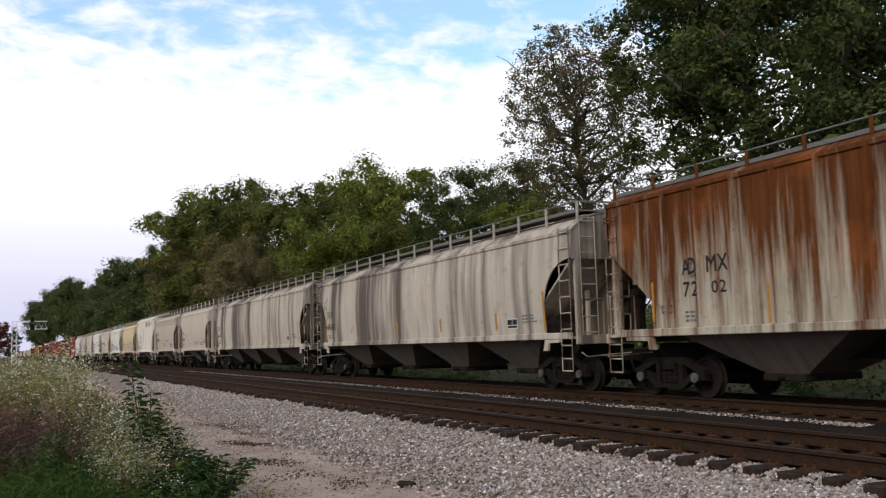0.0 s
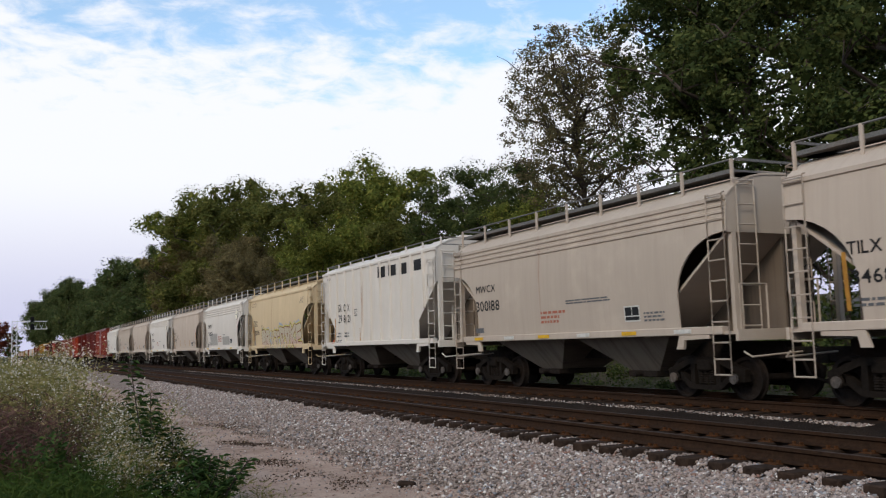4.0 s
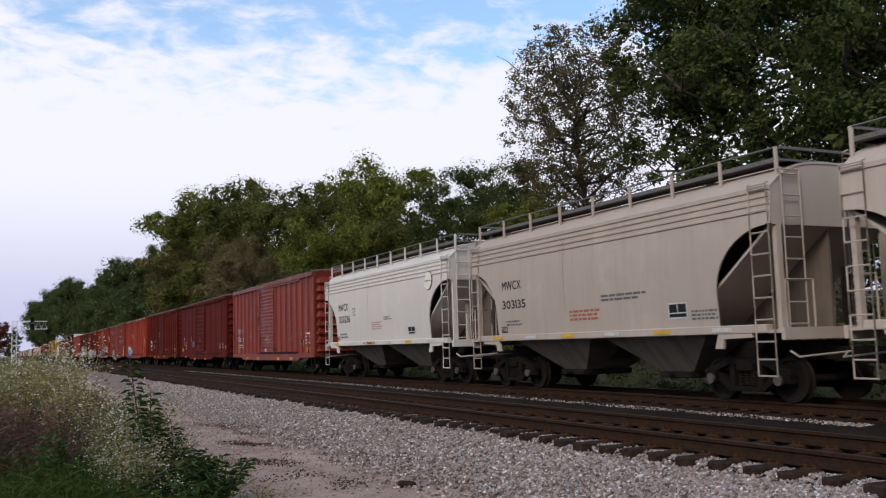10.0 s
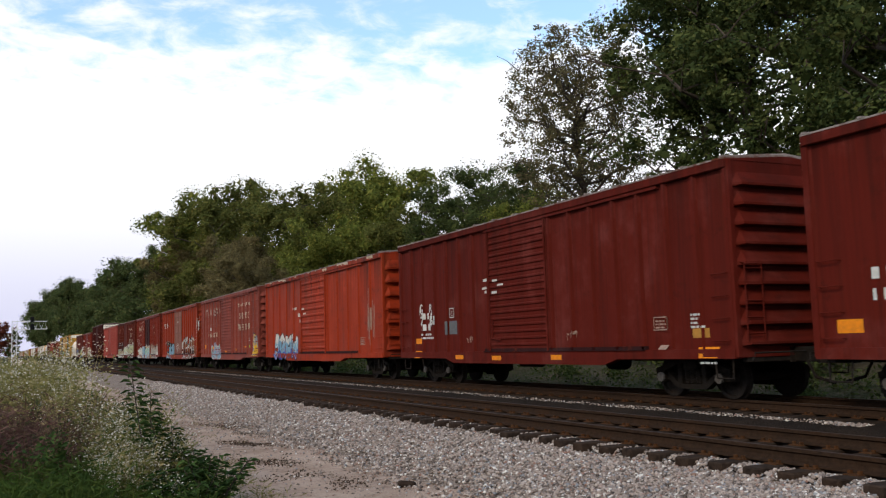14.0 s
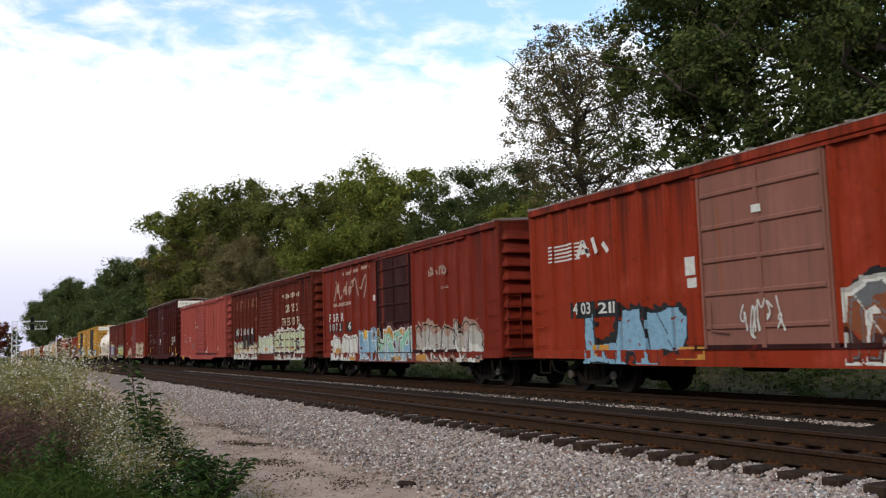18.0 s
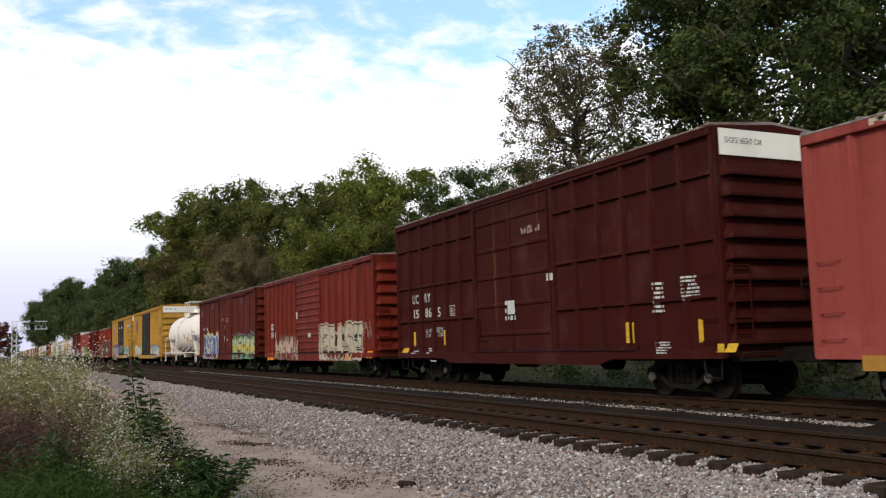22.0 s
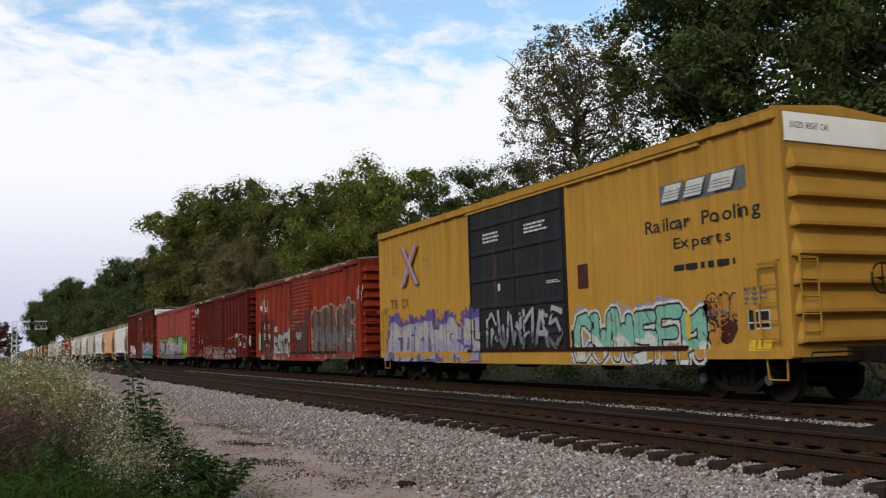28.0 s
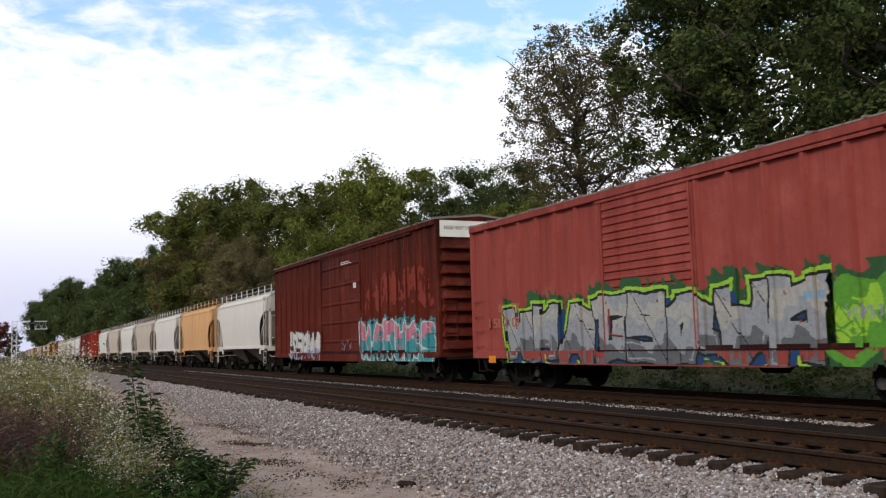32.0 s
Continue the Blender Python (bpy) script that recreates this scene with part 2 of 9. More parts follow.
M["pink"] = paint("faded_pink_paint", (0.275, 0.057, 0.045), dirty=0.22, rust=0.16, fade=0.58, dirt=(0.11, 0.022, 0.016), rust_color=(0.17, 0.02, 0.010), soot=0.41)
M["maroon"] = paint("maroon_paint", (0.046, 0.0075, 0.0055), dirty=0.4, rust=0.14, fade=0.58, dirt=(0.018, 0.006, 0.005), soot=0.47)
M["brown"] = paint("brown_paint", (0.095, 0.015, 0.008), dirty=0.5, rust=0.30, fade=0.65, dirt=(0.018, 0.007, 0.005), rust_color=(0.13, 0.026, 0.010), soot=0.85)
M["yellow"] = paint("yellow_boxcar_paint", (0.41, 0.215, 0.038), dirty=0.28, rust=0.06, fade=0.3, dirt=(0.15, 0.07, 0.015), soot=0.3)
M["tank"] = paint("white_tank_paint", (0.78, 0.69, 0.60), dirty=0.28, rust=0.05, fade=0.15, dirt=(0.44, 0.29, 0.17))
M["black_door"] = paint("black_door_paint", (0.020, 0.020, 0.022), dirty=0.3, rust=0.08)
M["brown_door"] = paint("primer_brown_paint", (0.20, 0.085, 0.065), dirty=0.4, rust=0.15)
# scorched door paint, used too for the shadow strip at the door tracks
M["burnt"] = paint("scorched_door_and_slot_shadow", (0.030, 0.0085, 0.008), dirty=0.5, rust=0.40, fade=0.5, dirt=(0.010, 0.007, 0.006), rust_color=(0.13, 0.022, 0.010))
M["white_end"] = paint("white_end_panel", (0.85, 0.79, 0.68), dirty=0.12, rust=0.0)
M["roof"] = paint("weathered_galvanised_roof", (0.26, 0.22, 0.20), dirty=0.7, rust=0.6, rust_color=(0.10, 0.03, 0.015))
M["truck"] = plain_metal("grimy_cast_steel", (0.012, 0.0095, 0.008), 0.85)
M["wheel"] = plain_metal("wheel_steel", (0.016, 0.0125, 0.011), 0.75)
M["cap"] = plain_metal("worn_bearing_cap", (0.085, 0.075, 0.070), 0.7)
M["dark"] = plain_metal("dark_underframe", (0.018, 0.0145, 0.013), 0.85)
# grimy bay paint, also the dark of the sheet that shades the end bays
M["bay"] = paint("grimy_bay_and_end_shade", (0.16, 0.125, 0.098), dirty=0.6, rust=0.15)
M["grate"] = plain_metal("galvanised_grating", (0.13, 0.125, 0.12), 0.75, 30.0)
# rust brown taken almost to black, the train's shade included in it
M["rail"] = plain_metal("rusty_shaded_rail_side", (0.028, 0.0155, 0.0095), 0.8, 20.0)
M["railtop"] = plain_metal("worn_rail_head", (0.050, 0.034, 0.027), 0.55, 10.0, 0.25, 0.3)
M["tie"] = plain_metal("creosoted_tie_wood", (0.030, 0.020, 0.015), 0.9, 9.0, 0.6)
M["plate"] = plain_metal("rusted_tie_plate", (0.060, 0.026, 0.011), 0.85, 25.0)
M["bark"] = plain_metal("bark", (0.062, 0.050, 0.042), 0.95, 8.0, 0.5)
M["ballast"] = earth("ballast_ground", (0.31, 0.235, 0.19), (0.39, 0.30, 0.245), (0.18, 0.13, 0.10), 1.0, 30.0, 1.0, 0.05)
# fouled by oil and rust, then darkened further for the shade under the train
M["fouled"] = earth("oil_rust_fouled_and_shaded_track_bed", (0.024, 0.016, 0.012), (0.038, 0.024, 0.016), (0.016, 0.012, 0.010), 1.0, 24.0, 1.0, 0.04)
M["soil"] = earth("packed_gravel_path", (0.46, 0.325, 0.25), (0.24, 0.15, 0.105), (0.49, 0.36, 0.285), 1.9, 45.0, 0.5, 0.02)
M["grassland"] = earth("rough_grass_ground", (0.050, 0.055, 0.020), (0.075, 0.065, 0.030), (0.11, 0.085, 0.05), 1.0, 9.0, 0.8, 0.08)
M["bank"] = earth("dry_grass_bank", (0.075, 0.060, 0.038), (0.038, 0.046, 0.018), (0.13, 0.105, 0.078), 1.0, 12.0, 0.8, 0.08)
M["stone"] = stones("ballast_stones")
M["leaf_dark"] = leafy("dark_green_leaves", (0.033, 0.050, 0.0155), (0.090, 0.112, 0.032), (0.165, 0.17, 0.053), 0.33)
M["leaf_mid"] = leafy("mid_green_leaves", (0.095, 0.120, 0.024), (0.185, 0.200, 0.038), (0.33, 0.29, 0.06), 0.3)
M["leaf_olive"] = leafy("olive_leaves", (0.080, 0.094, 0.022), (0.145, 0.148, 0.036), (0.24, 0.20, 0.055), 0.35)
M["leaf_brown"] = leafy("browning_leaves", (0.125, 0.102, 0.044), (0.185, 0.146, 0.064), (0.25, 0.19, 0.080), 0.3)
M["leaf_sparse"] = leafy("sparse_autumn_leaves", (0.095, 0.084, 0.042), (0.160, 0.138, 0.064), (0.25, 0.18, 0.085), 0.35)
M["leaf_far"] = leafy("distant_leaves", (0.055, 0.078, 0.026), (0.095, 0.118, 0.038), (0.160, 0.155, 0.056), 0.3)
M["leaf_red"] = leafy("red_autumn_leaves", (0.10, 0.025, 0.015), (0.16, 0.04, 0.02), (0.2, 0.06, 0.03))
M["weed"] = leafy("weed_leaves", (0.10, 0.105, 0.028), (0.24, 0.21, 0.075), (0.46, 0.35, 0.18), 0.3)
M["goldenrod"] = leafy("goldenrod_leaves", (0.15, 0.15, 0.045), (0.31, 0.265, 0.10), (0.56, 0.44, 0.23), 0.3)
M["weed_dark"] = leafy("lush_grass", (0.030, 0.056, 0.010), (0.068, 0.105, 0.020), (0.12, 0.14, 0.034), 0.25)
M["sapling"] = leafy("sapling_leaves", (0.026, 0.052, 0.014), (0.050, 0.088, 0.022), (0.095, 0.135, 0.034), 0.25)
M["dry"] = leafy("dry_stems", (0.192, 0.132, 0.078), (0.312, 0.228, 0.132), (0.144, 0.072, 0.054), 0.2)
M["deadweed"] = leafy("dead_reddish_stems", (0.075, 0.036, 0.030), (0.15, 0.078, 0.062), (0.27, 0.16, 0.12), 0.2)
M["petal"] = leafy("white_petals", (0.66, 0.60, 0.50), (0.78, 0.72, 0.62), (0.58, 0.48, 0.32), 0.3)
M["humus"] = plain_metal("dark_humus", (0.060, 0.040, 0.028), 0.95, 8.0, 0.5)
# pale bays made darker and dirtier for the shadow they hang in
M["bay_light"] = paint("shaded_pale_hopper_bay", (0.19, 0.16, 0.13), dirty=0.7, rust=0.12)
M["oxide_orange"] = paint("orange_oxide_paint", (0.225, 0.026, 0.009), dirty=0.4, rust=0.22, fade=0.65, dirt=(0.04, 0.010, 0.006), rust_color=(0.12, 0.03, 0.010), soot=0.81, gloss=0.05, rough=0.55)
M["signal"] = plain_metal("aluminium_paint", (0.62, 0.63, 0.64), 0.5, 5.0, 0.1)
M["black"] = plain_metal("black_paint", (0.012, 0.012, 0.013), 0.6)


def flat_paint(name, color, rough=0.6):
    """Stencil or spray paint, a little thin and faded."""
    m, nt, bsdf = shader(name)
    v = own_space(nt, vary=False)
    n = noise_of(nt, v, 11.0, 5.0, 0.7)
    c = blend(nt, span(nt, n, 0.40, 0.72, 0.0, 0.6), color, tuple(0.45 * x + 0.015 for x in color))
    bsdf.inputs["Specular IOR Level"].default_value = 0.1
    nt.links.new(c, bsdf.inputs["Base Color"])
    bsdf.inputs["Roughness"].default_value = rough
    return m


INK = {
    "white": (0.54, 0.52, 0.48), "lgrey": (0.36, 0.335, 0.30), "slate": (0.105, 0.14, 0.23), "black": (0.016, 0.016, 0.017), "grey": (0.28, 0.28, 0.29), "dgrey": (0.12, 0.12, 0.125), "cream": (0.48, 0.41, 0.30),
    "pale": (0.31, 0.20, 0.155), "orange": (0.72, 0.22, 0.01), "yellow": (0.62, 0.36, 0.025), "ochre": (0.40, 0.19, 0.035), "green": (0.10, 0.27, 0.03), "dgreen": (0.03, 0.085, 0.03),
    "lime": (0.28, 0.48, 0.04), "mint": (0.20, 0.40, 0.30), "teal": (0.045, 0.24, 0.26), "blue": (0.04, 0.075, 0.32), "sky": (0.19, 0.32, 0.42), "purple": (0.10, 0.06, 0.21),
    "lilac": (0.28, 0.255, 0.33), "pink": (0.48, 0.17, 0.22), "red": (0.45, 0.04, 0.025), "rust": (0.19, 0.06, 0.026), "brown": (0.062, 0.016, 0.010), "salmon": (0.36, 0.12, 0.075), "blood": (0.20, 0.026, 0.012),
    "slatey": (0.34, 0.36, 0.42), "lemon": (0.50, 0.46, 0.12), "salmony": (0.50, 0.36, 0.28), "gold": (0.55, 0.40, 0.10), "greeny": (0.44, 0.46, 0.30), "umber": (0.10, 0.066, 0.050), "navy": (0.02, 0.05, 0.13), "rose": (0.50, 0.27, 0.24), "ivory": (0.80, 0.74, 0.60),
}
for key, rgb in INK.items():
    M["ink_" + key] = flat_paint(key + "_lettering", rgb)


# ---- mesh helpers ----
class Mesh:
    """Collects vertices and faces of one part."""

    def __init__(self):
        self.v, self.f, self.smooth = [], [], False

    def quad(self, a, b, c, d):
        i = len(self.v)
        self.v += [a, b, c, d]
        self.f.append((i, i + 1, i + 2, i + 3))
        return self

    def box(self, x0, x1, y0, y1, z0, z1, bevel=0.0):
        if not bevel:
            i = len(self.v)
            self.v += [(x, y, z) for z in (z0, z1) for y in (y0, y1) for x in (x0, x1)]
            self.f += [tuple(i + k for k in q) for q in ((0, 2, 3, 1), (4, 5, 7, 6), (0, 1, 5, 4), (2, 6, 7, 3), (0, 4, 6, 2), (1, 3, 7, 5))]
            return self
        b = bevel
        self.loft([[(x, y, z) for x, y in ((x0 + e + b, y0 + e), (x1 - e - b, y0 + e), (x1 - e, y0 + e + b), (x1 - e, y1 - e - b), (x1 - e - b, y1 - e), (x0 + e + b, y1 - e), (x0 + e, y1 - e - b), (x0 + e, y0 + e + b))]
                   for z, e in ((z0, b), (z0 + b, 0), (z1 - b, 0), (z1, b))])
        return self

    def loft(self, rings, caps=True, closed=True):
        i, n = len(self.v), len(rings[0])
        for r in rings:
            self.v += [tuple(p) for p in r]
        for k in range(len(rings) - 1):
            for j in range(n if closed else n - 1):
                a, b = i + k * n + j, i + k * n + (j + 1) % n
                self.f.append((a, b, b + n, a + n))
        if caps:
            self.f.append(tuple(i + j for j in reversed(range(n))))
            self.f.append(tuple(i + (len(rings) - 1) * n + j for j in range(n)))
        return self

    def prism(self, poly, axis, a0, a1):
        """A polygon of (u, w) pushed along an axis: x takes (y, z), y takes (x, z), z takes (x, y)."""
        put = {"x": lambda a, u, w: (a, u, w), "y": lambda a, u, w: (u, a, w), "z": lambda a, u, w: (u, w, a)}[axis]
        return self.loft([[put(a, u, w) for u, w in poly] for a in (a0, a1)])

    def tube(self, points, radius, n=6):
        pts = [Vector(p) for p in points]
        rings = []
        for k, p in enumerate(pts):
            d = (pts[min(k + 1, len(pts) - 1)] - pts[max(k - 1, 0)]).normalized()
            side = d.cross(Vector((0.31, 0.17, 0.93)) if abs(d.z) < 0.9 else Vector((1, 0.1, 0))).normalized()
            up = side.cross(d)
            r = radius[k] if isinstance(radius, (list, tuple)) else radius
            rings.append([p + side * (r * math.cos(2 * math.pi * j / n)) + up * (r * math.sin(2 * math.pi * j / n)) for j in range(n)])
        return self.loft(rings)

    def lathe(self, profile, n=20, axis="x", centre=(0, 0, 0)):
        """profile: (along the axis, radius)."""
        cx, cy, cz = centre
        rings = []
        for a, r in profile:
            ring = []
            for j in range(n):
                c, s = r * math.cos(2 * math.pi * j / n), r * math.sin(2 * math.pi * j / n)
                ring.append({"x": (cx + a, cy + c, cz + s), "y": (cx + c, cy + a, cz + s), "z": (cx + c, cy + s, cz + a)}[axis])
            rings.append(ring)
        return self.loft(rings)

    def sheet(self, grid, thick):
        """A bent plate: rows of points, thickened along thick (a function of the point)."""
        rows, cols = len(grid), len(grid[0])
        i = len(self.v)
        for g in grid:
            self.v += [tuple(p) for p in g]
        for g in grid:
            self.v += [tuple(thick(p)) for p in g]
        o = rows * cols
        for r in range(rows - 1):
            for c in range(cols - 1):
                a = i + r * cols + c
                self.f.append((a, a + 1, a + cols + 1, a + cols))
                self.f.append((a + o, a + o + cols, a + o + cols + 1, a + o + 1))
        rim = [r * cols for r in range(rows)], [r * cols + cols - 1 for r in range(rows)], list(range(cols)), [(rows - 1) * cols + c for c in range(cols)]
        for line in rim:
            for a, b in zip(line, line[1:]):
                self.f.append((i + a, i + b, i + b + o, i + a + o))
        return self

    def data(self, name, material):
        me = bpy.data.meshes.new(name)
        me.from_pydata(self.v, [], self.f)
        me.materials.append(material)
        if self.smooth:
            me.polygons.foreach_set("use_smooth", [True] * len(me.polygons))
            me.set_sharp_from_angle(angle=radians(38))
        return me


def part(name, mesh, material, parent, label="", at=None):
    """One mesh object under a thing or under a part. mesh: a Mesh, or mesh data that is shared."""
    data = mesh.data(name, material) if isinstance(mesh, Mesh) else mesh
    ob = new(name, data)
    ob.parent = parent
    if at is not None:
        ob.matrix_basis = at
    if label:
        ob["label"] = label
    return ob


def big_mesh(name, verts, faces, material, sides=4):
    """Mesh data from arrays, fast: verts (n, 3), faces (m, sides)."""
    me = bpy.data.meshes.new(name)
    faces = np.asarray(faces, dtype=np.int32)
    me.vertices.add(len(verts)); me.loops.add(faces.size); me.polygons.add(len(faces))
    me.vertices.foreach_set("co", np.asarray(verts, dtype=np.float32).ravel())
    me.loops.foreach_set("vertex_index", faces.ravel())
    me.polygons.foreach_set("loop_start", np.arange(0, faces.size, sides, dtype=np.int32))
    me.materials.append(material)
    me.update(calc_edges=True)
    me.validate()
    return me



def build_glyphs():
    """Outlines of the built-in font's characters, plain and bold: points, faces, width."""
    chars = sorted(set("ABCDEFGHIJKLMNOPQRSTUVWXYZabcdefghijklmnopqrstuvwxyz0123456789"))
    made = []
    for fat in (0, 1):
        for ch in chars:
            cu = bpy.data.curves.new("text", "FONT")
            cu.body, cu.size, cu.offset, cu.resolution_u = ch, 1.0, (0.0 if ch in "MWNKX" else 0.013) if fat else 0.0, 3
            made.append((ch, fat, new("text", cu), cu))
    graph = bpy.context.evaluated_depsgraph_get()
    out = {}
    for ch, fat, ob, cu in made:
        me = bpy.data.meshes.new_from_object(ob.evaluated_get(graph))
        co = [(v.co.x, v.co.y) for v in me.vertices]
        lo = min(c[0] for c in co)
        hi = max(c[0] for c in co)
        out[ch, fat] = [(x - lo, y) for x, y in co], [tuple(p.vertices) for p in me.polygons], hi - lo
        bpy.data.meshes.remove(me)
    for ch, fat, ob, cu in made:
        bpy.data.objects.remove(ob)
        bpy.data.curves.remove(cu)
    return out


GLYPHS = build_glyphs()

# ---- ground ----
def ground_height(x, y):
    """The lie of the land: two ballasted tracks on a low bed, a path, a rise towards the woods."""
    marks = ((-60, 0.3), (-4, -0.35), (1.6, -0.55), (2.6, -0.62), (4.9, -0.62), (5.4, -0.57), (7.15, -0.31), (7.32, -0.285), (7.5, -0.225), (9.9, -0.26), (10.4, -0.36), (10.9, -0.34), (11.5, -0.225), (12.5, -0.20), (15.6, -0.26), (17.2, -0.75), (19.0, -0.9), (23.0, 0.1), (40.0, 2.5), (90.0, 6.0))
    z = marks[-1][1]
    for (a, za), (b, zb) in zip(marks, marks[1:]):
        if x <= b:
            k = max(0.0, min(1.0, (x - a) / (b - a)))
            z = za + (zb - za) * k
            break
    rough = 0.0 if 7.4 < x < 15.5 else 0.035
    far = max(0.0, min(1.0, (y - 220) / 300)) * max(0.0, min(1.0, (x - 17) / 6)) * 7.0
    return z + far + rough * noise.noise((x * 0.9, y * 0.5, 0.0)) + 0.4 * rough * noise.noise((x * 3.1, y * 3.1, 4.0))


def strip(name, xs, ys, material, lift=0.0):
    verts = [(x, y, ground_height(x, y) + lift) for y in ys for x in xs]
    n = len(xs)
    faces = [(r * n + c, r * n + c + 1, r * n + n + c + 1, r * n + n + c) for r in range(len(ys) - 1) for c in range(n - 1)]
    me = big_mesh(name, verts, faces, material)
    me.polygons.foreach_set("use_smooth", [True] * len(me.polygons))
    return tagged(new(name, me), kind="structure")


def steps(*pieces):
    out = []
    for a, b, d in pieces:
        k = max(1, round((b - a) / d))
        out += [a + (b - a) * i / k for i in range(k)]
    return out + [pieces[-1][1]]


YS = steps((-600, -60, 60), (-60, 0, 5), (0, 30, 0.5), (30, 80, 1.5), (80, 300, 10), (300, 2400, 100))
tagged(strip("ground", steps((-1500, -60, 240), (-60, -6, 6), (-6, 2.2, 0.4)), YS, M["grassland"]), "rough weedy ground beside the tracks", "ground")
tagged(strip("path", steps((2.2, 5.15, 0.3)), YS, M["soil"]), "packed gravel and dirt path beside the ballast", "path")
tagged(strip("ballast_bed", steps((5.15, 7.05, 0.25), (7.05, 7.3, 0.25)), YS, M["ballast"]), "grey crushed stone ballast shoulder", "ballast")
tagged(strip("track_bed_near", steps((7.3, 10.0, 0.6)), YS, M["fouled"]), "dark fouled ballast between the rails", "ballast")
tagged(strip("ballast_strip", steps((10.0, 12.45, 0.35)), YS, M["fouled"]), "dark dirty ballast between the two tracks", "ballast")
tagged(strip("track_bed_far", steps((12.45, 16.2, 0.6)), YS, M["fouled"]), "dark fouled ballast under the train, with its shade in the colour", "ballast")
tagged(strip("bank", steps((16.2, 24, 0.6), (24, 90, 6), (90, 1500, 235)), YS, M["bank"]), "weedy bank behind the tracks", "bank")


def rail_mesh(name):
    prof = [(-0.075, -0.17), (0.075, -0.17), (0.075, -0.155), (0.018, -0.135), (0.010, -0.10), (0.010, -0.055), (0.036, -0.038), (0.036, -0.006), (0.028, 0.0), (-0.028, 0.0), (-0.036, -0.006), (-0.036, -0.038), (-0.010, -0.055), (-0.010, -0.10), (-0.018, -0.135), (-0.075, -0.155)]
    return Mesh().prism(prof, "y", -300.0, 1500.0)


def build_track(name, cx, label, tie_parts):
    track = tagged(new(name), label, "railway track", kind="structure")
    track.location = (cx, 0, 0)
    rail = rail_mesh("rail").data("rail", M["rail"])
    cap = Mesh().box(-0.030, 0.030, -300, 1500, 0.0005, 0.003).data("running_band", M["railtop"])
    for sx in (-0.753, 0.753):
        r = part("rail", rail, M["rail"], track, "rust-brown steel rail", pose(sx, 0, 0))
        part("running_band", cap, M["railtop"], r, "worn running surface of the rail")
    rng = random.Random(5)
    shapes = []
    for k in range(5):
        m = Mesh().box(-1.29 + rng.uniform(-.03, .03), 1.29 + rng.uniform(-.03, .03), -0.112, 0.112, -0.37, -0.178, 0.012 + 0.006 * rng.random())
        m.v = [(x, y + 0.01 * noise.noise((x * 2, k, z * 3)), z + 0.008 * noise.noise((x * 3, y * 9, k))) for x, y, z in m.v]
        shapes.append(m.data("tie", M["tie"]))
    joined, plates, spikes = Mesh(), Mesh(), Mesh()
    y, i = -20.0, 0
    while y < 420:
        skew = rng.uniform(-1.2, 1.2)
        dx = rng.uniform(-0.07, 0.07)
        if i < tie_parts and y > 4:
            part("tie", shapes[i % 5], M["tie"], track, at=pose(dx, y, rng.uniform(-0.008, 0.004), 0, 0, skew))
            i += 1
        else:
            joined.box(-1.29 + dx, 1.29 + dx, y - 0.112, y + 0.112, -0.37, -0.18)
        if -10 < y < 130:
            for sx in (-0.753, 0.753):
                plates.box(sx - 0.17, sx + 0.17, y - 0.09, y + 0.09, -0.182, -0.168)
                for ex in (-0.10, 0.10):
                    for ey in (-0.06, 0.06):
                        spikes.box(sx + ex - 0.018, sx + ex + 0.018, y + ey - 0.018, y + ey + 0.018, -0.17, -0.135)
        y += 0.525 + rng.uniform(-0.03, 0.03)
    tagged(part("tie_rows", joined, M["tie"], track, "dark creosoted wooden ties"), kind="stuff")
    tagged(part("tie_plates", plates, M["plate"], track, "rusted tie plates under the rails"), kind="stuff")
    tagged(part("rail_spikes", spikes, M["plate"], track, "rusted rail spikes"), kind="stuff")
    return track


build_track("track_near", NEAR_X, "empty railway track with rusty rails on dark wooden ties", 290)
build_track("track_far", TRACK_X, "railway track under the freight train", 60)


def scatter_stones(name, label, count, place, size, material):
    """Loose stones: eight-sided crystals of uneven shape, lying on the ground."""
    rng = np.random.default_rng(11)
    pts = np.array(place(rng, count))
    n = len(pts)
    octa = np.array([(1, 0, 0), (-1, 0, 0), (0, 1, 0), (0, -1, 0), (0, 0, 1), (0, 0, -1)], float)
    faces = np.array([(0, 2, 4), (2, 1, 4), (1, 3, 4), (3, 0, 4), (2, 0, 5), (1, 2, 5), (3, 1, 5), (0, 3, 5)])
    r = size[0] + (size[1] - size[0]) * rng.random(n) ** 1.6
    v = octa[None] * (1 + 0.45 * (rng.random((n, 6, 3)) - 0.5)) * np.array([1.0, 0.85, 0.7])
    v += 0.25 * (rng.random((n, 6, 3)) - 0.5)
    a = rng.random(n) * 6.283
    tilt = (rng.random(n) - 0.5) * 1.6
    ca, sa, ct, st = np.cos(a)[:, None], np.sin(a)[:, None], np.cos(tilt)[:, None], np.sin(tilt)[:, None]
    x, y, z = v[..., 0], v[..., 1] * ct - v[..., 2] * st, v[..., 1] * st + v[..., 2] * ct
    v = np.stack([x * ca - y * sa, x * sa + y * ca, z], -1) * r[:, None, None] + pts[:, None, :]
    f = faces[None] + 6 * np.arange(n)[:, None, None]
    return tagged(new(name, big_mesh(name, v.reshape(-1, 3), f.reshape(-1, 3), material, 3)), label, "ballast", kind="stuff")


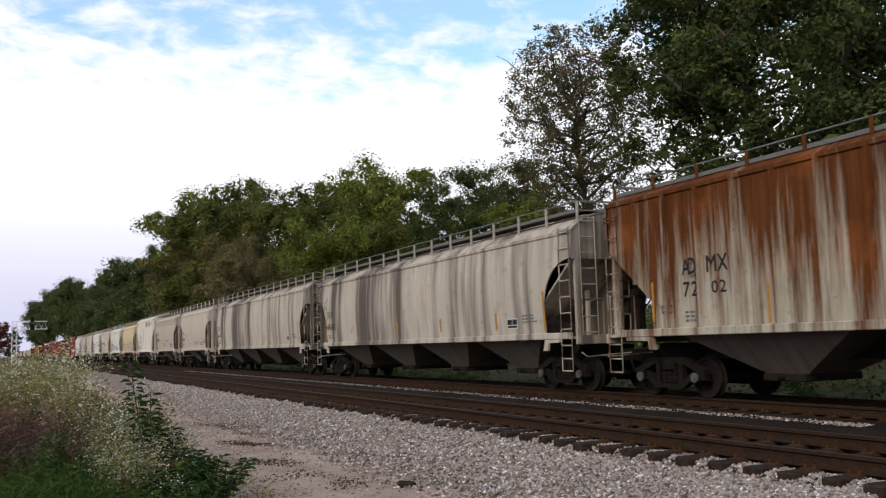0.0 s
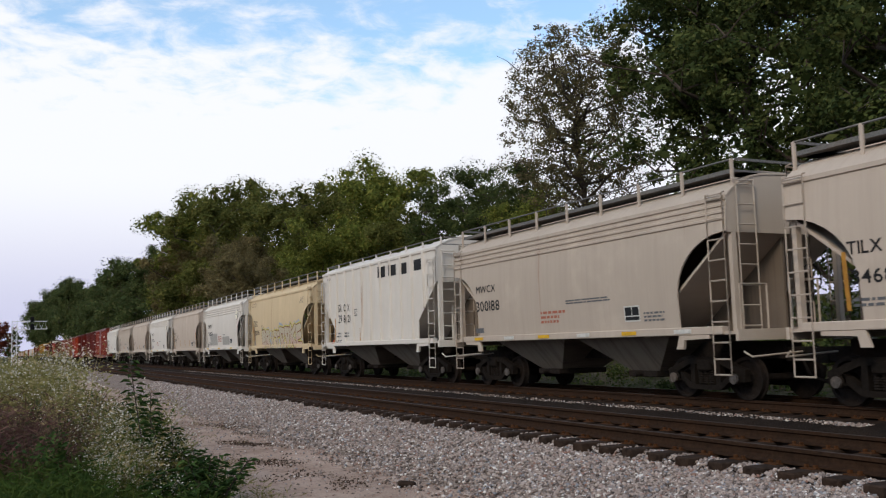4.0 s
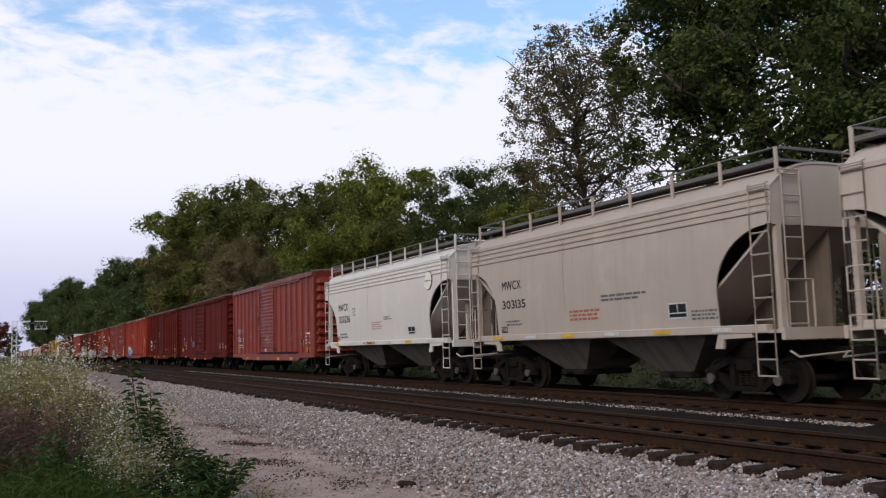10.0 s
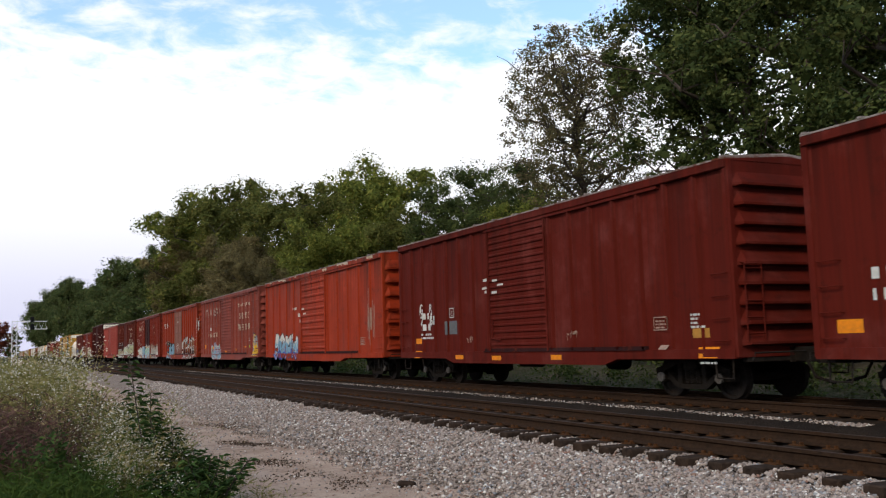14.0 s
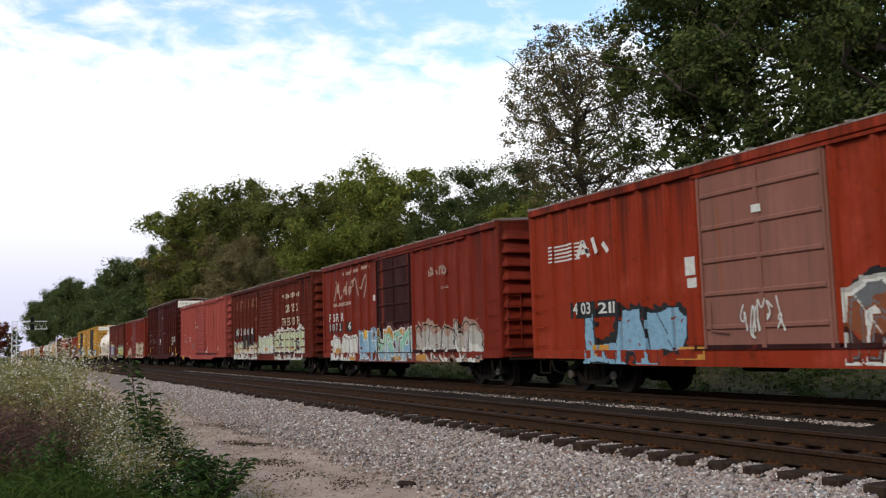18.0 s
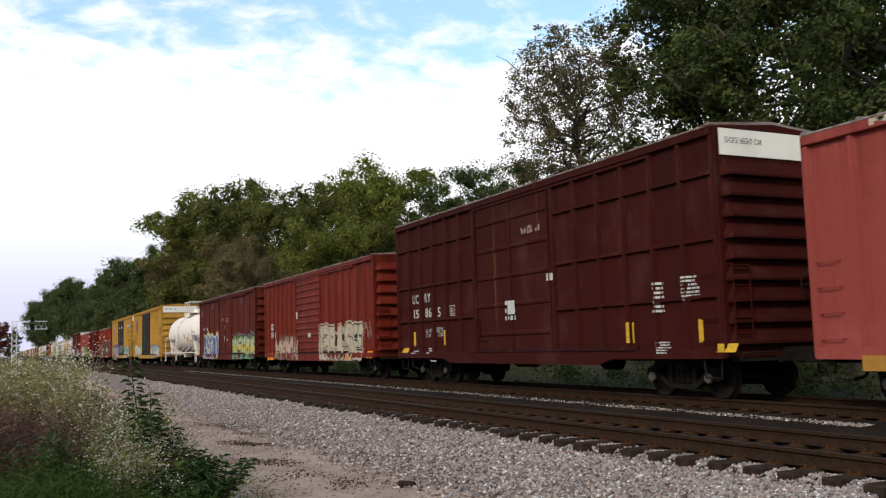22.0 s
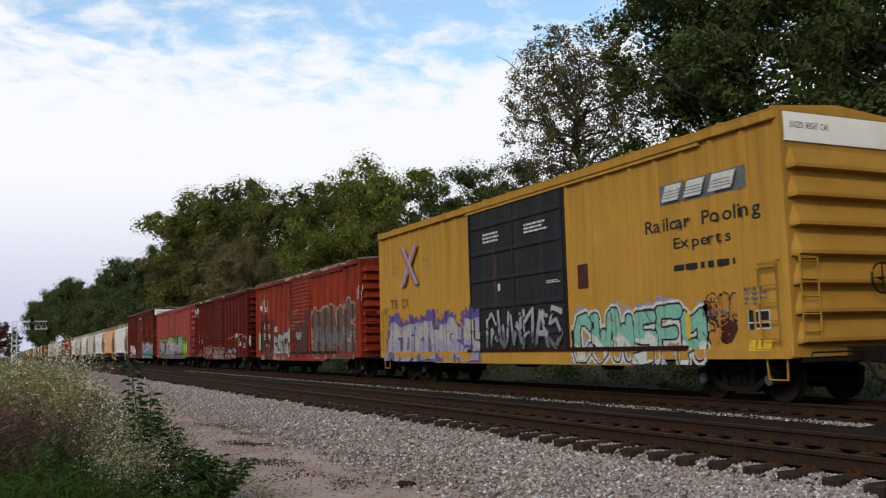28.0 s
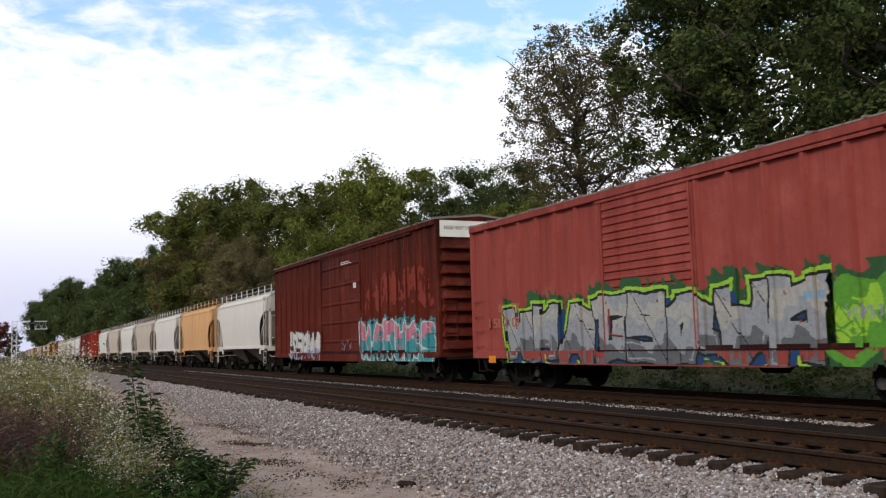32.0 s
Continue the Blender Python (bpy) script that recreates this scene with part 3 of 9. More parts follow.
def shoulder(rng, n):
    out = []
    for _ in range(n):
        y = 6.0 + 44.0 * rng.random() ** 1.9
        x = 4.7 + 3.05 * rng.random() ** 0.80
        if x > 7.2 and rng.random() < 0.45:
            continue
        if x < 5.9 and rng.random() > (x - 4.5) / 1.4 + 0.5 * noise.noise((x * 1.1, y * 0.6, 2.0)):
            continue
        out.append((x, y, ground_height(x, y) + 0.012))
    return out


def between(rng, n):
    out = []
    for _ in range(n):
        y = 10.0 + 60.0 * rng.random() ** 1.7
        x = 11.85 + 0.40 * rng.random()
        if rng.random() < 0.5 * abs(math.sin(y * 2.1)):
            continue
        z = ground_height(x, y) + 0.005
        out.append((x, y, z))
    return out


def on_path(rng, n):
    out = []
    for _ in range(n):
        y = 6.0 + 30.0 * rng.random() ** 1.6
        x = 2.0 + 3.3 * rng.random() ** 0.55
        out.append((x, y, ground_height(x, y) + 0.004))
    return out


scatter_stones("ballast_shoulder_stones", "loose grey crushed stone on the ballast shoulder", 88000, shoulder, (0.013, 0.042), M["stone"])
scatter_stones("track_stones", "grey crushed stone between the tracks and ties", 3300, between, (0.015, 0.034), M["stone"])
scatter_stones("path_gravel", "fine gravel scattered on the dirt path", 5000, on_path, (0.010, 0.028), M["stone"])


# ---- trees ----
def leaf_cloud(rng, centres, radii, per, size, outward=0.0):
    """Leaf quads round clump centres: arrays of vertices and faces."""
    n = len(centres)
    c = np.repeat(centres, per, axis=0)
    d = rng.normal(size=(n * per, 3))
    d /= np.linalg.norm(d, axis=1)[:, None]
    p = c + d * (np.repeat(radii, per) * rng.random(n * per) ** (0.45 - 0.22 * outward))[:, None] * np.array([1.0, 1.0, 0.75])
    m = len(p)
    u = rng.normal(size=(m, 3)); u[:, 2] *= 0.6
    u /= np.linalg.norm(u, axis=1)[:, None]
    away = rng.normal(size=(m, 3))
    if outward:
        away = away * 0.55 + (d + np.array([0, 0, 0.35])) * outward
        u -= away * (np.sum(u * away, 1) / np.sum(away * away, 1))[:, None] * outward
        u /= np.linalg.norm(u, axis=1)[:, None]
    w = np.cross(u, away)
    w /= np.linalg.norm(w, axis=1)[:, None]
    s = (size * (0.6 + 0.8 * rng.random(m)))[:, None]
    v = np.stack([p - u * s, p + w * s * 0.55, p + u * s, p - w * s * 0.55], 1).reshape(-1, 3)
    return v, np.arange(4 * m).reshape(-1, 4)


def tree_shapes(seed, height, radius, bottom, clumps, per, leaf, lean=0.0, limbs=9, clump=0.9, girth=0.016, scatter=0.16, outward=0.0, ball=None, core=0):
    """Trunk-and-limbs mesh and the arrays of a crown for one tree."""
    rng = np.random.default_rng(seed)
    rnd = random.Random(seed)
    wood = Mesh()
    h = height
    pts = [(lean * h * (k / 8) ** 1.5 + 0.02 * h * rnd.uniform(-1, 1) * (k > 0), 0.02 * h * rnd.uniform(-1, 1) * (k > 0), h * 0.84 * k / 8) for k in range(9)]
    base = girth * h
    wood.tube(pts, [base * (1.35 if k == 0 else 1.0) * (1 - 0.11 * k) for k in range(9)], 8)
    tips = []
    for k in range(limbs):
        t = bottom + (0.82 - bottom) * (k + 0.5) / limbs
        i = min(7, int(t / 0.84 * 8))
        a = Vector(pts[i]).lerp(Vector(pts[i + 1]), min(1.0, t / 0.84 * 8 - i))
        ang = k * 2.4 + rnd.uniform(-0.5, 0.5)
        reach = radius * (0.45 + 0.55 * math.sin(math.pi * min(1, (t - bottom) / (1 - bottom) * 0.8 + 0.18))) * rnd.uniform(0.8, 1.1)
        way = Vector((math.cos(ang), math.sin(ang), rnd.uniform(0.35, 0.9))).normalized() * 0.95
        line = [a]
        for s in range(1, 5):
            line.append(a + way * (reach * s / 4) + Vector((rnd.uniform(-1, 1), rnd.uniform(-1, 1), rnd.uniform(-0.5, 0.8))) * (0.06 * reach * s))
        wood.tube(line, [base * 0.45 * (1 - 0.2 * s) for s in range(5)], 5)
        tips += line[1:]
        for s in range(1, 5):
            for _ in range(2):
                b = line[s]
                e = b + Vector((rnd.uniform(-1, 1), rnd.uniform(-1, 1), rnd.uniform(-0.1, 1))) * (0.33 * reach)
                wood.tube([b, b.lerp(e, 0.5) + Vector((0, 0, 0.04 * reach)), e], [base * 0.16, base * 0.10, base * 0.03], 4)
                tips.append(e)
    tips.append(Vector(pts[-1]))
    # clumps: most round the tips, the rest through the crown, which is uneven
    tip = np.array([tuple(q) for q in tips])
    pick = tip[rng.integers(0, len(tip), clumps)] + rng.normal(size=(clumps, 3)) * radius * scatter
    if ball:
        # a rounded crown: most clumps near the skin of an egg
        share, width, low, high = ball
        m = int(clumps * share)
        way = rng.normal(size=(m, 3))
        way /= np.linalg.norm(way, axis=1)[:, None]
        way *= (1 - 0.5 * rng.random(m) ** 1.6)[:, None]
        pick[:m] = np.array([lean * h * 0.6, 0, h * (low + high) / 2]) + way * np.array([width, width, h * (high - low) / 2])
    zc = h * (bottom + 1) / 2
    e = (pick - np.array([lean * h * 0.4, 0, zc])) / np.array([radius * 1.3, radius * 1.3, h * (1 - bottom) / 2 * 1.12])
    far = np.linalg.norm(e, axis=1)
    pick = pick[far < 1.0 + 0.18 * rng.random(clumps)]
    rad = clump * (0.45 + 1.0 * rng.random(len(pick)) ** 1.5)
    v, f = leaf_cloud(rng, pick, rad, per, leaf, outward)
    if core:
        # inner foliage, oversized and added to block light, for the dark heart of each clump
        v2, f2 = leaf_cloud(rng, pick, rad * 0.55, core, 0.22 * clump, 0.6)
        v, f = np.concatenate([v, v2]), np.concatenate([f, f2 + len(v)])
    return wood, v, f


def build_tree(name, label, shapes, leaf_material, x, y, turn, base=None, size=1.0):
    wood, crown = shapes
    t = tagged(new(name), label, "tree", "trees behind the tracks")
    z = ground_height(x, y) - 0.05 if base is None else base
    t.matrix_basis = Matrix.LocRotScale((x, y, z), Euler((0, 0, radians(turn))), (size, size, size))
    part("trunk", wood, M["bark"], t, "grey-brown trunk with bare limbs")
    part("crown", crown, leaf_material, t)
    return t


def tree_kind(seed, height, radius, bottom, clumps, per, leaf, material, **more):
    wood, v, f = tree_shapes(seed, height, radius, bottom, clumps, per, leaf, **more)
    return wood.data("trunk", M["bark"]), big_mesh("crown", v, f, M[material])


KINDS = {
    "dark": tree_kind(21, 16.0, 4.4, 0.10, 235, 170, 0.078, "leaf_dark", limbs=18, clump=0.95, scatter=0.09, outward=0.8, core=9),
    "dark2": tree_kind(22, 15.0, 4.2, 0.12, 245, 170, 0.078, "leaf_dark", limbs=18, clump=0.95, scatter=0.09, outward=0.8, core=9),
    "high": tree_kind(29, 17.0, 4.0, 0.50, 165, 165, 0.078, "leaf_dark", limbs=14, clump=0.95, scatter=0.09, outward=0.8, core=9),
    "sparse": tree_kind(23, 18.0, 4.2, 0.30, 760, 50, 0.074, "leaf_sparse", limbs=34, clump=0.52, girth=0.012, scatter=0.10, outward=0.3, lean=-0.10, ball=(0.70, 4.3, 0.40, 1.0)),
    "mid": tree_kind(24, 16.0, 4.4, 0.08, 300, 160, 0.100, "leaf_mid", limbs=12, clump=1.15, scatter=0.06, outward=0.9, core=16),
    "olive": tree_kind(25, 15.0, 4.8, 0.06, 300, 160, 0.100, "leaf_olive", limbs=12, clump=1.15, scatter=0.06, outward=0.9, core=16),
    "brown": tree_kind(26, 14.0, 5.4, 0.05, 380, 130, 0.095, "leaf_brown", limbs=14, clump=1.05, scatter=0.07, outward=0.7, core=12),
    "fardark": tree_kind(27, 16.0, 5.6, 0.05, 240, 110, 0.16, "leaf_far", limbs=10, clump=1.5, scatter=0.07, outward=0.9, core=16),
    "red": tree_kind(28, 12.0, 5.0, 0.05, 200, 26, 0.26, "leaf_red", limbs=8, clump=1.2, core=8),
}
TREE_LABEL = {
    "high": "tall dark green tree with a bare lower trunk",
    "dark": "tall dark green broadleaf tree behind the train", "dark2": "dense dark green tree on the bank", "sparse": "tall thinning tree with visible branches and few leaves",
    "mid": "leafy green tree in the row behind the tracks", "olive": "olive green broadleaf tree in the row behind the tracks", "brown": "browning autumn tree in front of the woods",
    "fardark": "distant dark green tree on the wooded rise, or added unseen behind the camera", "red": "distant reddish autumn tree",
}
KIND_H = {"high": 17.0, "dark": 16.0, "dark2": 15.0, "sparse": 18.5, "mid": 16.0, "olive": 15.0, "brown": 14.0, "fardark": 16.0, "red": 12.0}
# kind, x, y, height of the top above the rails
TREES = [
    ("fardark", 21, 660, 36), ("fardark", 20, 610, 34.5), ("fardark", 22, 560, 35), ("fardark", 23, 505, 38), ("fardark", 27, 470, 37), ("fardark", 25, 420, 32), ("fardark", 24, 380, 29.5), ("fardark", 23, 345, 28),
    ("fardark", 26, 320, 25.5), ("fardark", 26, 292, 24), ("fardark", 27.5, 272, 24), ("fardark", 27, 253, 24), ("fardark", 28, 236, 24.5), ("fardark", 30, 215, 25),
    ("mid", 24.2, 142, 26.6), ("olive", 26.4, 130, 27.0), ("olive", 30.0, 124, 25.6), ("brown", 24, 137, 18.2), ("brown", 24, 103, 14.8), ("brown", 22.5, 92, 11.5), ("olive", 29.6, 104, 21.6), ("olive", 32.4, 97, 21.4),
    ("mid", 29.3, 72, 19.0), ("mid", 24.5, 74, 13.0), ("olive", 30.6, 80, 14.2), ("olive", 28, 66, 13.0), ("dark2", 29.8, 61, 14.4), ("dark2", 30.6, 56, 14.6), ("dark2", 30.8, 51.5, 13.8), ("high", 27.4, 30.2, 19.5), ("mid", 29, 47.5, 11.4),
    ("sparse", 26.3, 36.4, 17.0), ("dark", 27.2, 27.0, 18.8), ("dark2", 26, 22.0, 18.0), ("dark", 24, 17.0, 17.0), ("dark2", 26, 12.0, 16.0), ("dark", 34, 15, 20.0),
    ("dark2", 27, 7, 15.0), ("fardark", 33, 76, 12.0), ("fardark", 34, 110, 15.0), ("fardark", 34, 145, 18.0), ("fardark", 34, 175, 20.0), ("dark2", 36, 44, 9.0),
    # those at x below -30 are added, unseen behind the camera, for paint reflections
    ("dark2", 39, 33, 10.0), ("fardark", -34, -42, 10.0), ("fardark", -36, -24, 11.0), ("fardark", -33, -8, 10.5), ("fardark", -37, 8, 11.5), ("fardark", -34, 25, 10.0), ("fardark", -36, 44, 11.0), ("red", -2.5, 420, 15.0), ("fardark", 3.5, 640, 18.0),
]
for i, (kind, x, y, top) in enumerate(TREES):
    z = ground_height(x, y)
    build_tree("tree", TREE_LABEL[kind], KINDS[kind], KINDS[kind][1].materials[0], x, y, 0 if kind == "sparse" else (i * 67) % 360, size=(top - z) / (KIND_H[kind] * (0.98 if kind in ("sparse", "dark") else 1.06)))


# ---- weeds ----
def quads(name, label, category, sets, material):
    """One object of kind stuff from arrays of four-cornered leaves: sets of (n, 4, 3)."""
    v = np.concatenate([q.reshape(-1, 3) for q in sets])
    return tagged(new(name, big_mesh(name, v, np.arange(len(v)).reshape(-1, 4), material)), label, category, kind="stuff")


def blades(rng, base, tip, width):
    """Narrow blades from base to tip points (n, 3)."""
    d = tip - base
    w = np.cross(d, rng.normal(size=d.shape))
    w /= np.linalg.norm(w, axis=1)[:, None] + 1e-9
    w *= (np.asarray(width) * np.ones(len(base)))[:, None]
    mid = base + d * 0.55
    return np.stack([base - w * 0.5, mid - w * 0.6, tip, mid + w * 0.6], 1)


def petals(rng, centre, size):
    n = len(centre)
    u = rng.normal(size=(n, 3)); u[:, 2] *= 0.35
    u /= np.linalg.norm(u, axis=1)[:, None]
    w = np.cross(u, np.array([0, 0, 1.0]) + 0.5 * rng.normal(size=(n, 3)))
    w /= np.linalg.norm(w, axis=1)[:, None]
    s = (size * (0.6 + 0.8 * rng.random(n)))[:, None]
    return np.stack([centre - u * s, centre - w * s, centre + u * s, centre + w * s], 1)


def weed_patch(seed, count, region, height, stem_w, leaf_n, leaf_len, leaf_w, flowers=0, flower_size=0.012, spread=0.10, lean=0.18, bushy=0.35, bush=0):
    """Stems with leaves and, towards the top, tiny flowers. region: x0, x1, y0, y1."""
    rng = np.random.default_rng(seed)
    x0, x1, y0, y1 = region
    x, y = x0 + (x1 - x0) * rng.random(count), y0 + (y1 - y0) * rng.random(count)
    tall = rng.random(count)
    if bush:
        m = max(1, count // bush)
        k = rng.integers(0, m, count)
        x, y = x[:m][k] + rng.normal(size=count) * 0.09, y[:m][k] + rng.normal(size=count) * 0.16
        tall = np.clip(0.85 * rng.random(m)[k] + 0.3 * tall - 0.05, 0, 1)
    z = np.array([ground_height(a, b) for a, b in zip(x, y)])
    h = height[0] + (height[1] - height[0]) * tall
    base = np.stack([x, y, z], 1)
    tip = base + np.stack([rng.normal(size=count) * lean * h, rng.normal(size=count) * lean * h, h], 1)
    stems = blades(rng, base, tip, stem_w)
    k = np.repeat(np.arange(count), leaf_n)
    t = 0.12 + 0.88 * rng.random(len(k)) ** 0.8
    start = base[k] + (tip - base)[k] * t[:, None]
    out = rng.normal(size=(len(k), 3)); out[:, 2] = 0.25 + bushy * rng.random(len(k))
    out /= np.linalg.norm(out, axis=1)[:, None]
    ln = leaf_len * (0.5 + rng.random(len(k))) * (1.15 - 0.6 * t)
    start = start + out * (spread * rng.random(len(k)))[:, None]
    leaves = blades(rng, start, start + out * ln[:, None], leaf_w)
    blooms = None
    if flowers:
        k = np.repeat(np.flatnonzero(rng.random(count) < 0.45), flowers)
        t = 0.62 + 0.42 * rng.random(len(k))
        c = base[k] + (tip - base)[k] * t[:, None] + rng.normal(size=(len(k), 3)) * np.array([1, 1, 0.7]) * spread * 0.75
        blooms = petals(rng, c, flower_size)
    return stems, leaves, blooms


def build_weeds():
    tall = [weed_patch(31, 430, (-0.9, 0.95, 13.5, 24), (0.95, 1.8), 0.010, 44, 0.12, 0.024, 16, 0.017, 0.12, bush=9),
            weed_patch(32, 160, (0.0, 1.9, 20, 40), (0.8, 1.6), 0.012, 40, 0.15, 0.026, 9, 0.019, 0.14, bush=7),
            weed_patch(39, 60, (0.5, 1.15, 15.5, 17.5), (1.7, 2.1), 0.010, 20, 0.10, 0.016, 40, 0.018, 0.08)]
    quads("goldenrod_weeds", "tall pale green flowering weeds beside the path", "weeds", [q for p in tall for q in p[:2]], M["goldenrod"])
    aster = [weed_patch(33, 260, (1.05, 1.95, 9.7, 12.6), (0.40, 0.95), 0.008, 40, 0.10, 0.018, 130, 0.009, 0.12, bush=16), weed_patch(34, 130, (0.7, 1.6, 11.6, 15), (0.7, 1.3), 0.008, 40, 0.10, 0.018, 60, 0.013, 0.12, bush=12)]
    quads("aster_weeds", "bushy green aster weeds beside the path", "weeds", [q for p in aster for q in p[:2]], M["weed"])
    quads("white_asters", "clouds of small white aster flowers on the weeds", "flowers", [p[2] for p in tall + aster], M["petal"])
    # dark leaves added low among the weeds to stand for their shaded inside
    shade = [weed_patch(43, 240, (-0.8, 1.9, 10.4, 15.5), (0.4, 1.0), 0.010, 40, 0.12, 0.030, lean=0.25, bush=8), weed_patch(44, 160, (-0.8, 2.2, 15, 24), (0.4, 1.0), 0.010, 36, 0.14, 0.034, lean=0.25, bush=8)]
    quads("leafy_weeds", "dark green leafy weeds under the flowers, added as their shaded interior", "weeds", [q for p in shade for q in p[:2]], M["sapling"])
    dead = [weed_patch(35, 420, (-0.4, 0.5, 10.6, 12.6), (0.7, 1.3), 0.007, 16, 0.24, 0.008, 0, spread=0.18, lean=0.32, bush=11)]
    quads("dead_weeds", "tangle of dead reddish brown stems", "weeds", [q for p in dead for q in p[:2]], M["deadweed"])
    grass = [weed_patch(42, 900, (-0.6, 1.0, 8.6, 10.6), (0.30, 0.75), 0.008, 9, 0.20, 0.010, lean=0.24, spread=0.06, bush=12), weed_patch(36, 2000, (-0.8, 2.0, 7.6, 11.2), (0.12, 0.55), 0.008, 6, 0.20, 0.009, lean=0.25, spread=0.05, bush=14), weed_patch(37, 1500, (-1.2, 2.5, 11, 26), (0.2, 0.6), 0.010, 5, 0.24, 0.012, lean=0.25, spread=0.05)]
    quads("tall_grass", "lush green grass at the foot of the weeds", "grass", [q for p in grass for q in p[:2]], M["weed_dark"])
    straw = [weed_patch(38, 300, (0.2, 2.1, 10.4, 20), (0.7, 1.35), 0.006, 10, 0.10, 0.009, lean=0.12, bush=6)]
    quads("dry_stalks", "dry straw-coloured stalks among the weeds", "weeds", [q for p in straw for q in p[:2]], M["dry"])
    low = [weed_patch(40, 1200, (2.2, 3.2, 9.5, 40), (0.05, 0.22), 0.008, 4, 0.12, 0.010, lean=0.3, bush=12), weed_patch(41, 160, (3.4, 5.0, 18, 60), (0.04, 0.15), 0.008, 4, 0.10, 0.010, lean=0.3)]
    quads("path_grass", "sparse low grass along the edge of the path", "grass", [q for p in low for q in p[:2]], M["weed"])


build_weeds()


def leafy_sapling(x, y, height, stems, seed, label):
    """A young shrub: upright stems with broad pointed leaves."""
    rnd = random.Random(seed)
    t = tagged(new("sapling"), label, "shrub", "saplings beside the path")
    t.location = (x, y, ground_height(x, y))
    leaf = Mesh()
    for i in range(stems):
        a = rnd.uniform(0, 6.28)
        r = rnd.uniform(0.05, 0.32)
        tip = Vector((r * math.cos(a) * 1.6, r * math.sin(a) * 1.6, height * rnd.uniform(0.6, 1.0)))
        pts = [Vector((0.05 * math.cos(a), 0.05 * math.sin(a), 0)), tip * 0.45 + Vector((0, 0, 0.05)), tip]
        part("stem", Mesh().tube(pts, [0.012, 0.009, 0.004], 5), M["bark"], t)
        n = int(60 * height)
        for k in range(n):
            f = 0.15 + 0.85 * k / n
            p = pts[0].lerp(pts[1], f * 2) if f < 0.5 else pts[1].lerp(pts[2], f * 2 - 1)
            b = k * 2.4 + i
            d = Vector((math.cos(b), math.sin(b), rnd.uniform(-0.2, 0.5))).normalized()
            w = d.cross(Vector((0, 0, 1))).normalized()
            ln = rnd.uniform(0.08, 0.15)
            q = p + d * 0.02
            droop = Vector((0, 0, -0.25 * ln))
            leaf.quad(tuple(q), tuple(q + d * ln * 0.5 - w * ln * 0.27 + Vector((0, 0, 0.01))), tuple(q + d * ln + droop), tuple(q + d * ln * 0.5 + w * ln * 0.27 + Vector((0, 0, 0.01))))
    part("foliage", leaf, M["sapling"], t, "broad dark green leaves")
    return t


leafy_sapling(1.50, 10.7, 1.78, 2, 3, "upright dark green leafy sapling among the weeds")
leafy_sapling(1.76, 10.6, 1.28, 3, 8, "slender dark green leafy sapling with arching stems")
leafy_sapling(1.95, 10.2, 0.95, 7, 4, "low dark green leafy shrub at the edge of the path")
leafy_sapling(1.98, 9.9, 0.80, 10, 5, "low dark green leafy shrub at the edge of the path")
leafy_sapling(1.72, 9.55, 0.62, 10, 7, "low dark green leafy shrub at the edge of the path")
leafy_sapling(1.50, 9.6, 0.55, 10, 6, "low dark green leafy shrub among the white asters")


def bank_growth():
    rng = np.random.default_rng(51)
    n = 260
    y = 5 + 110 * rng.random(n)
    x = 17.5 + 4.5 * rng.random(n)
    z = np.array([ground_height(a, b) for a, b in zip(x, y)])
    r = 0.25 + 0.55 * rng.random(n)
    v, f = leaf_cloud(rng, np.stack([x, y, z + r * 0.6], 1), r, 90, 0.07)
    tagged(new("bank_shrubs", big_mesh("bank_shrubs", v, f, M["leaf_dark"])), "low green shrubs on the bank behind the train", "shrubs", kind="stuff")
    m = 260
    y = -5 + 75 * rng.random(m)
    x = 22 + 6 * rng.random(m)
    z = np.array([ground_height(a, b) for a, b in zip(x, y)])
    r = 0.8 + 1.4 * rng.random(m)
    v, f = leaf_cloud(rng, np.stack([x, y, z + r * 0.7], 1), r, 190, 0.10, 0.7)
    tagged(new("undergrowth", big_mesh("undergrowth", v, f, M["leaf_dark"])), "dark undergrowth at the foot of the trees", "shrubs", kind="stuff")
    dry = weed_patch(52, 3500, (16.6, 22, 4, 100), (0.15, 0.5), 0.012, 3, 0.2, 0.012, lean=0.3)
    quads("bank_grass", "rough green grass on the bank behind the train", "grass", list(dry[:2]), M["weed_dark"])


bank_growth()


def litter():
    """Dark twigs and bark chips strewn on the path."""
    rng = np.random.default_rng(61)
    n = 16000
    y = 11.5 + 13 * rng.random(n)
    x = 4.0 + 0.085 * (y - 12.5) + 0.34 * rng.normal(size=n)
    drift = np.array([noise.noise((a * 1.3, b * 0.7, 3.0)) for a, b in zip(x, y)])
    keep = rng.random(n) < np.clip(drift * 1.6, 0, 0.55)
    x, y, n = x[keep], y[keep], int(np.sum(keep))
    z = np.array([ground_height(a, b) for a, b in zip(x, y)]) + 0.008
    a = rng.random(n) * 6.28
    ln = 0.012 + 0.05 * rng.random(n) ** 2
    base = np.stack([x, y, z], 1)
    tip = base + np.stack([np.cos(a) * ln, np.sin(a) * ln, 0.015 * rng.random(n)], 1)
    quads("twig_litter", "dark twigs and bark chips on the dirt path", "litter", [blades(rng, base, tip, 0.022)], M["humus"])


litter()
chunk = Mesh().box(-0.13, 0.13, -0.06, 0.06, -0.01, 0.07, 0.025)
chunk.v = [(x + 0.02 * noise.noise((x * 9, y * 9, z * 9)), y + 0.03 * noise.noise((x * 7, 3, z * 8)), z + 0.02 * noise.noise((x * 8, y * 5, 7))) for x, y, z in chunk.v]
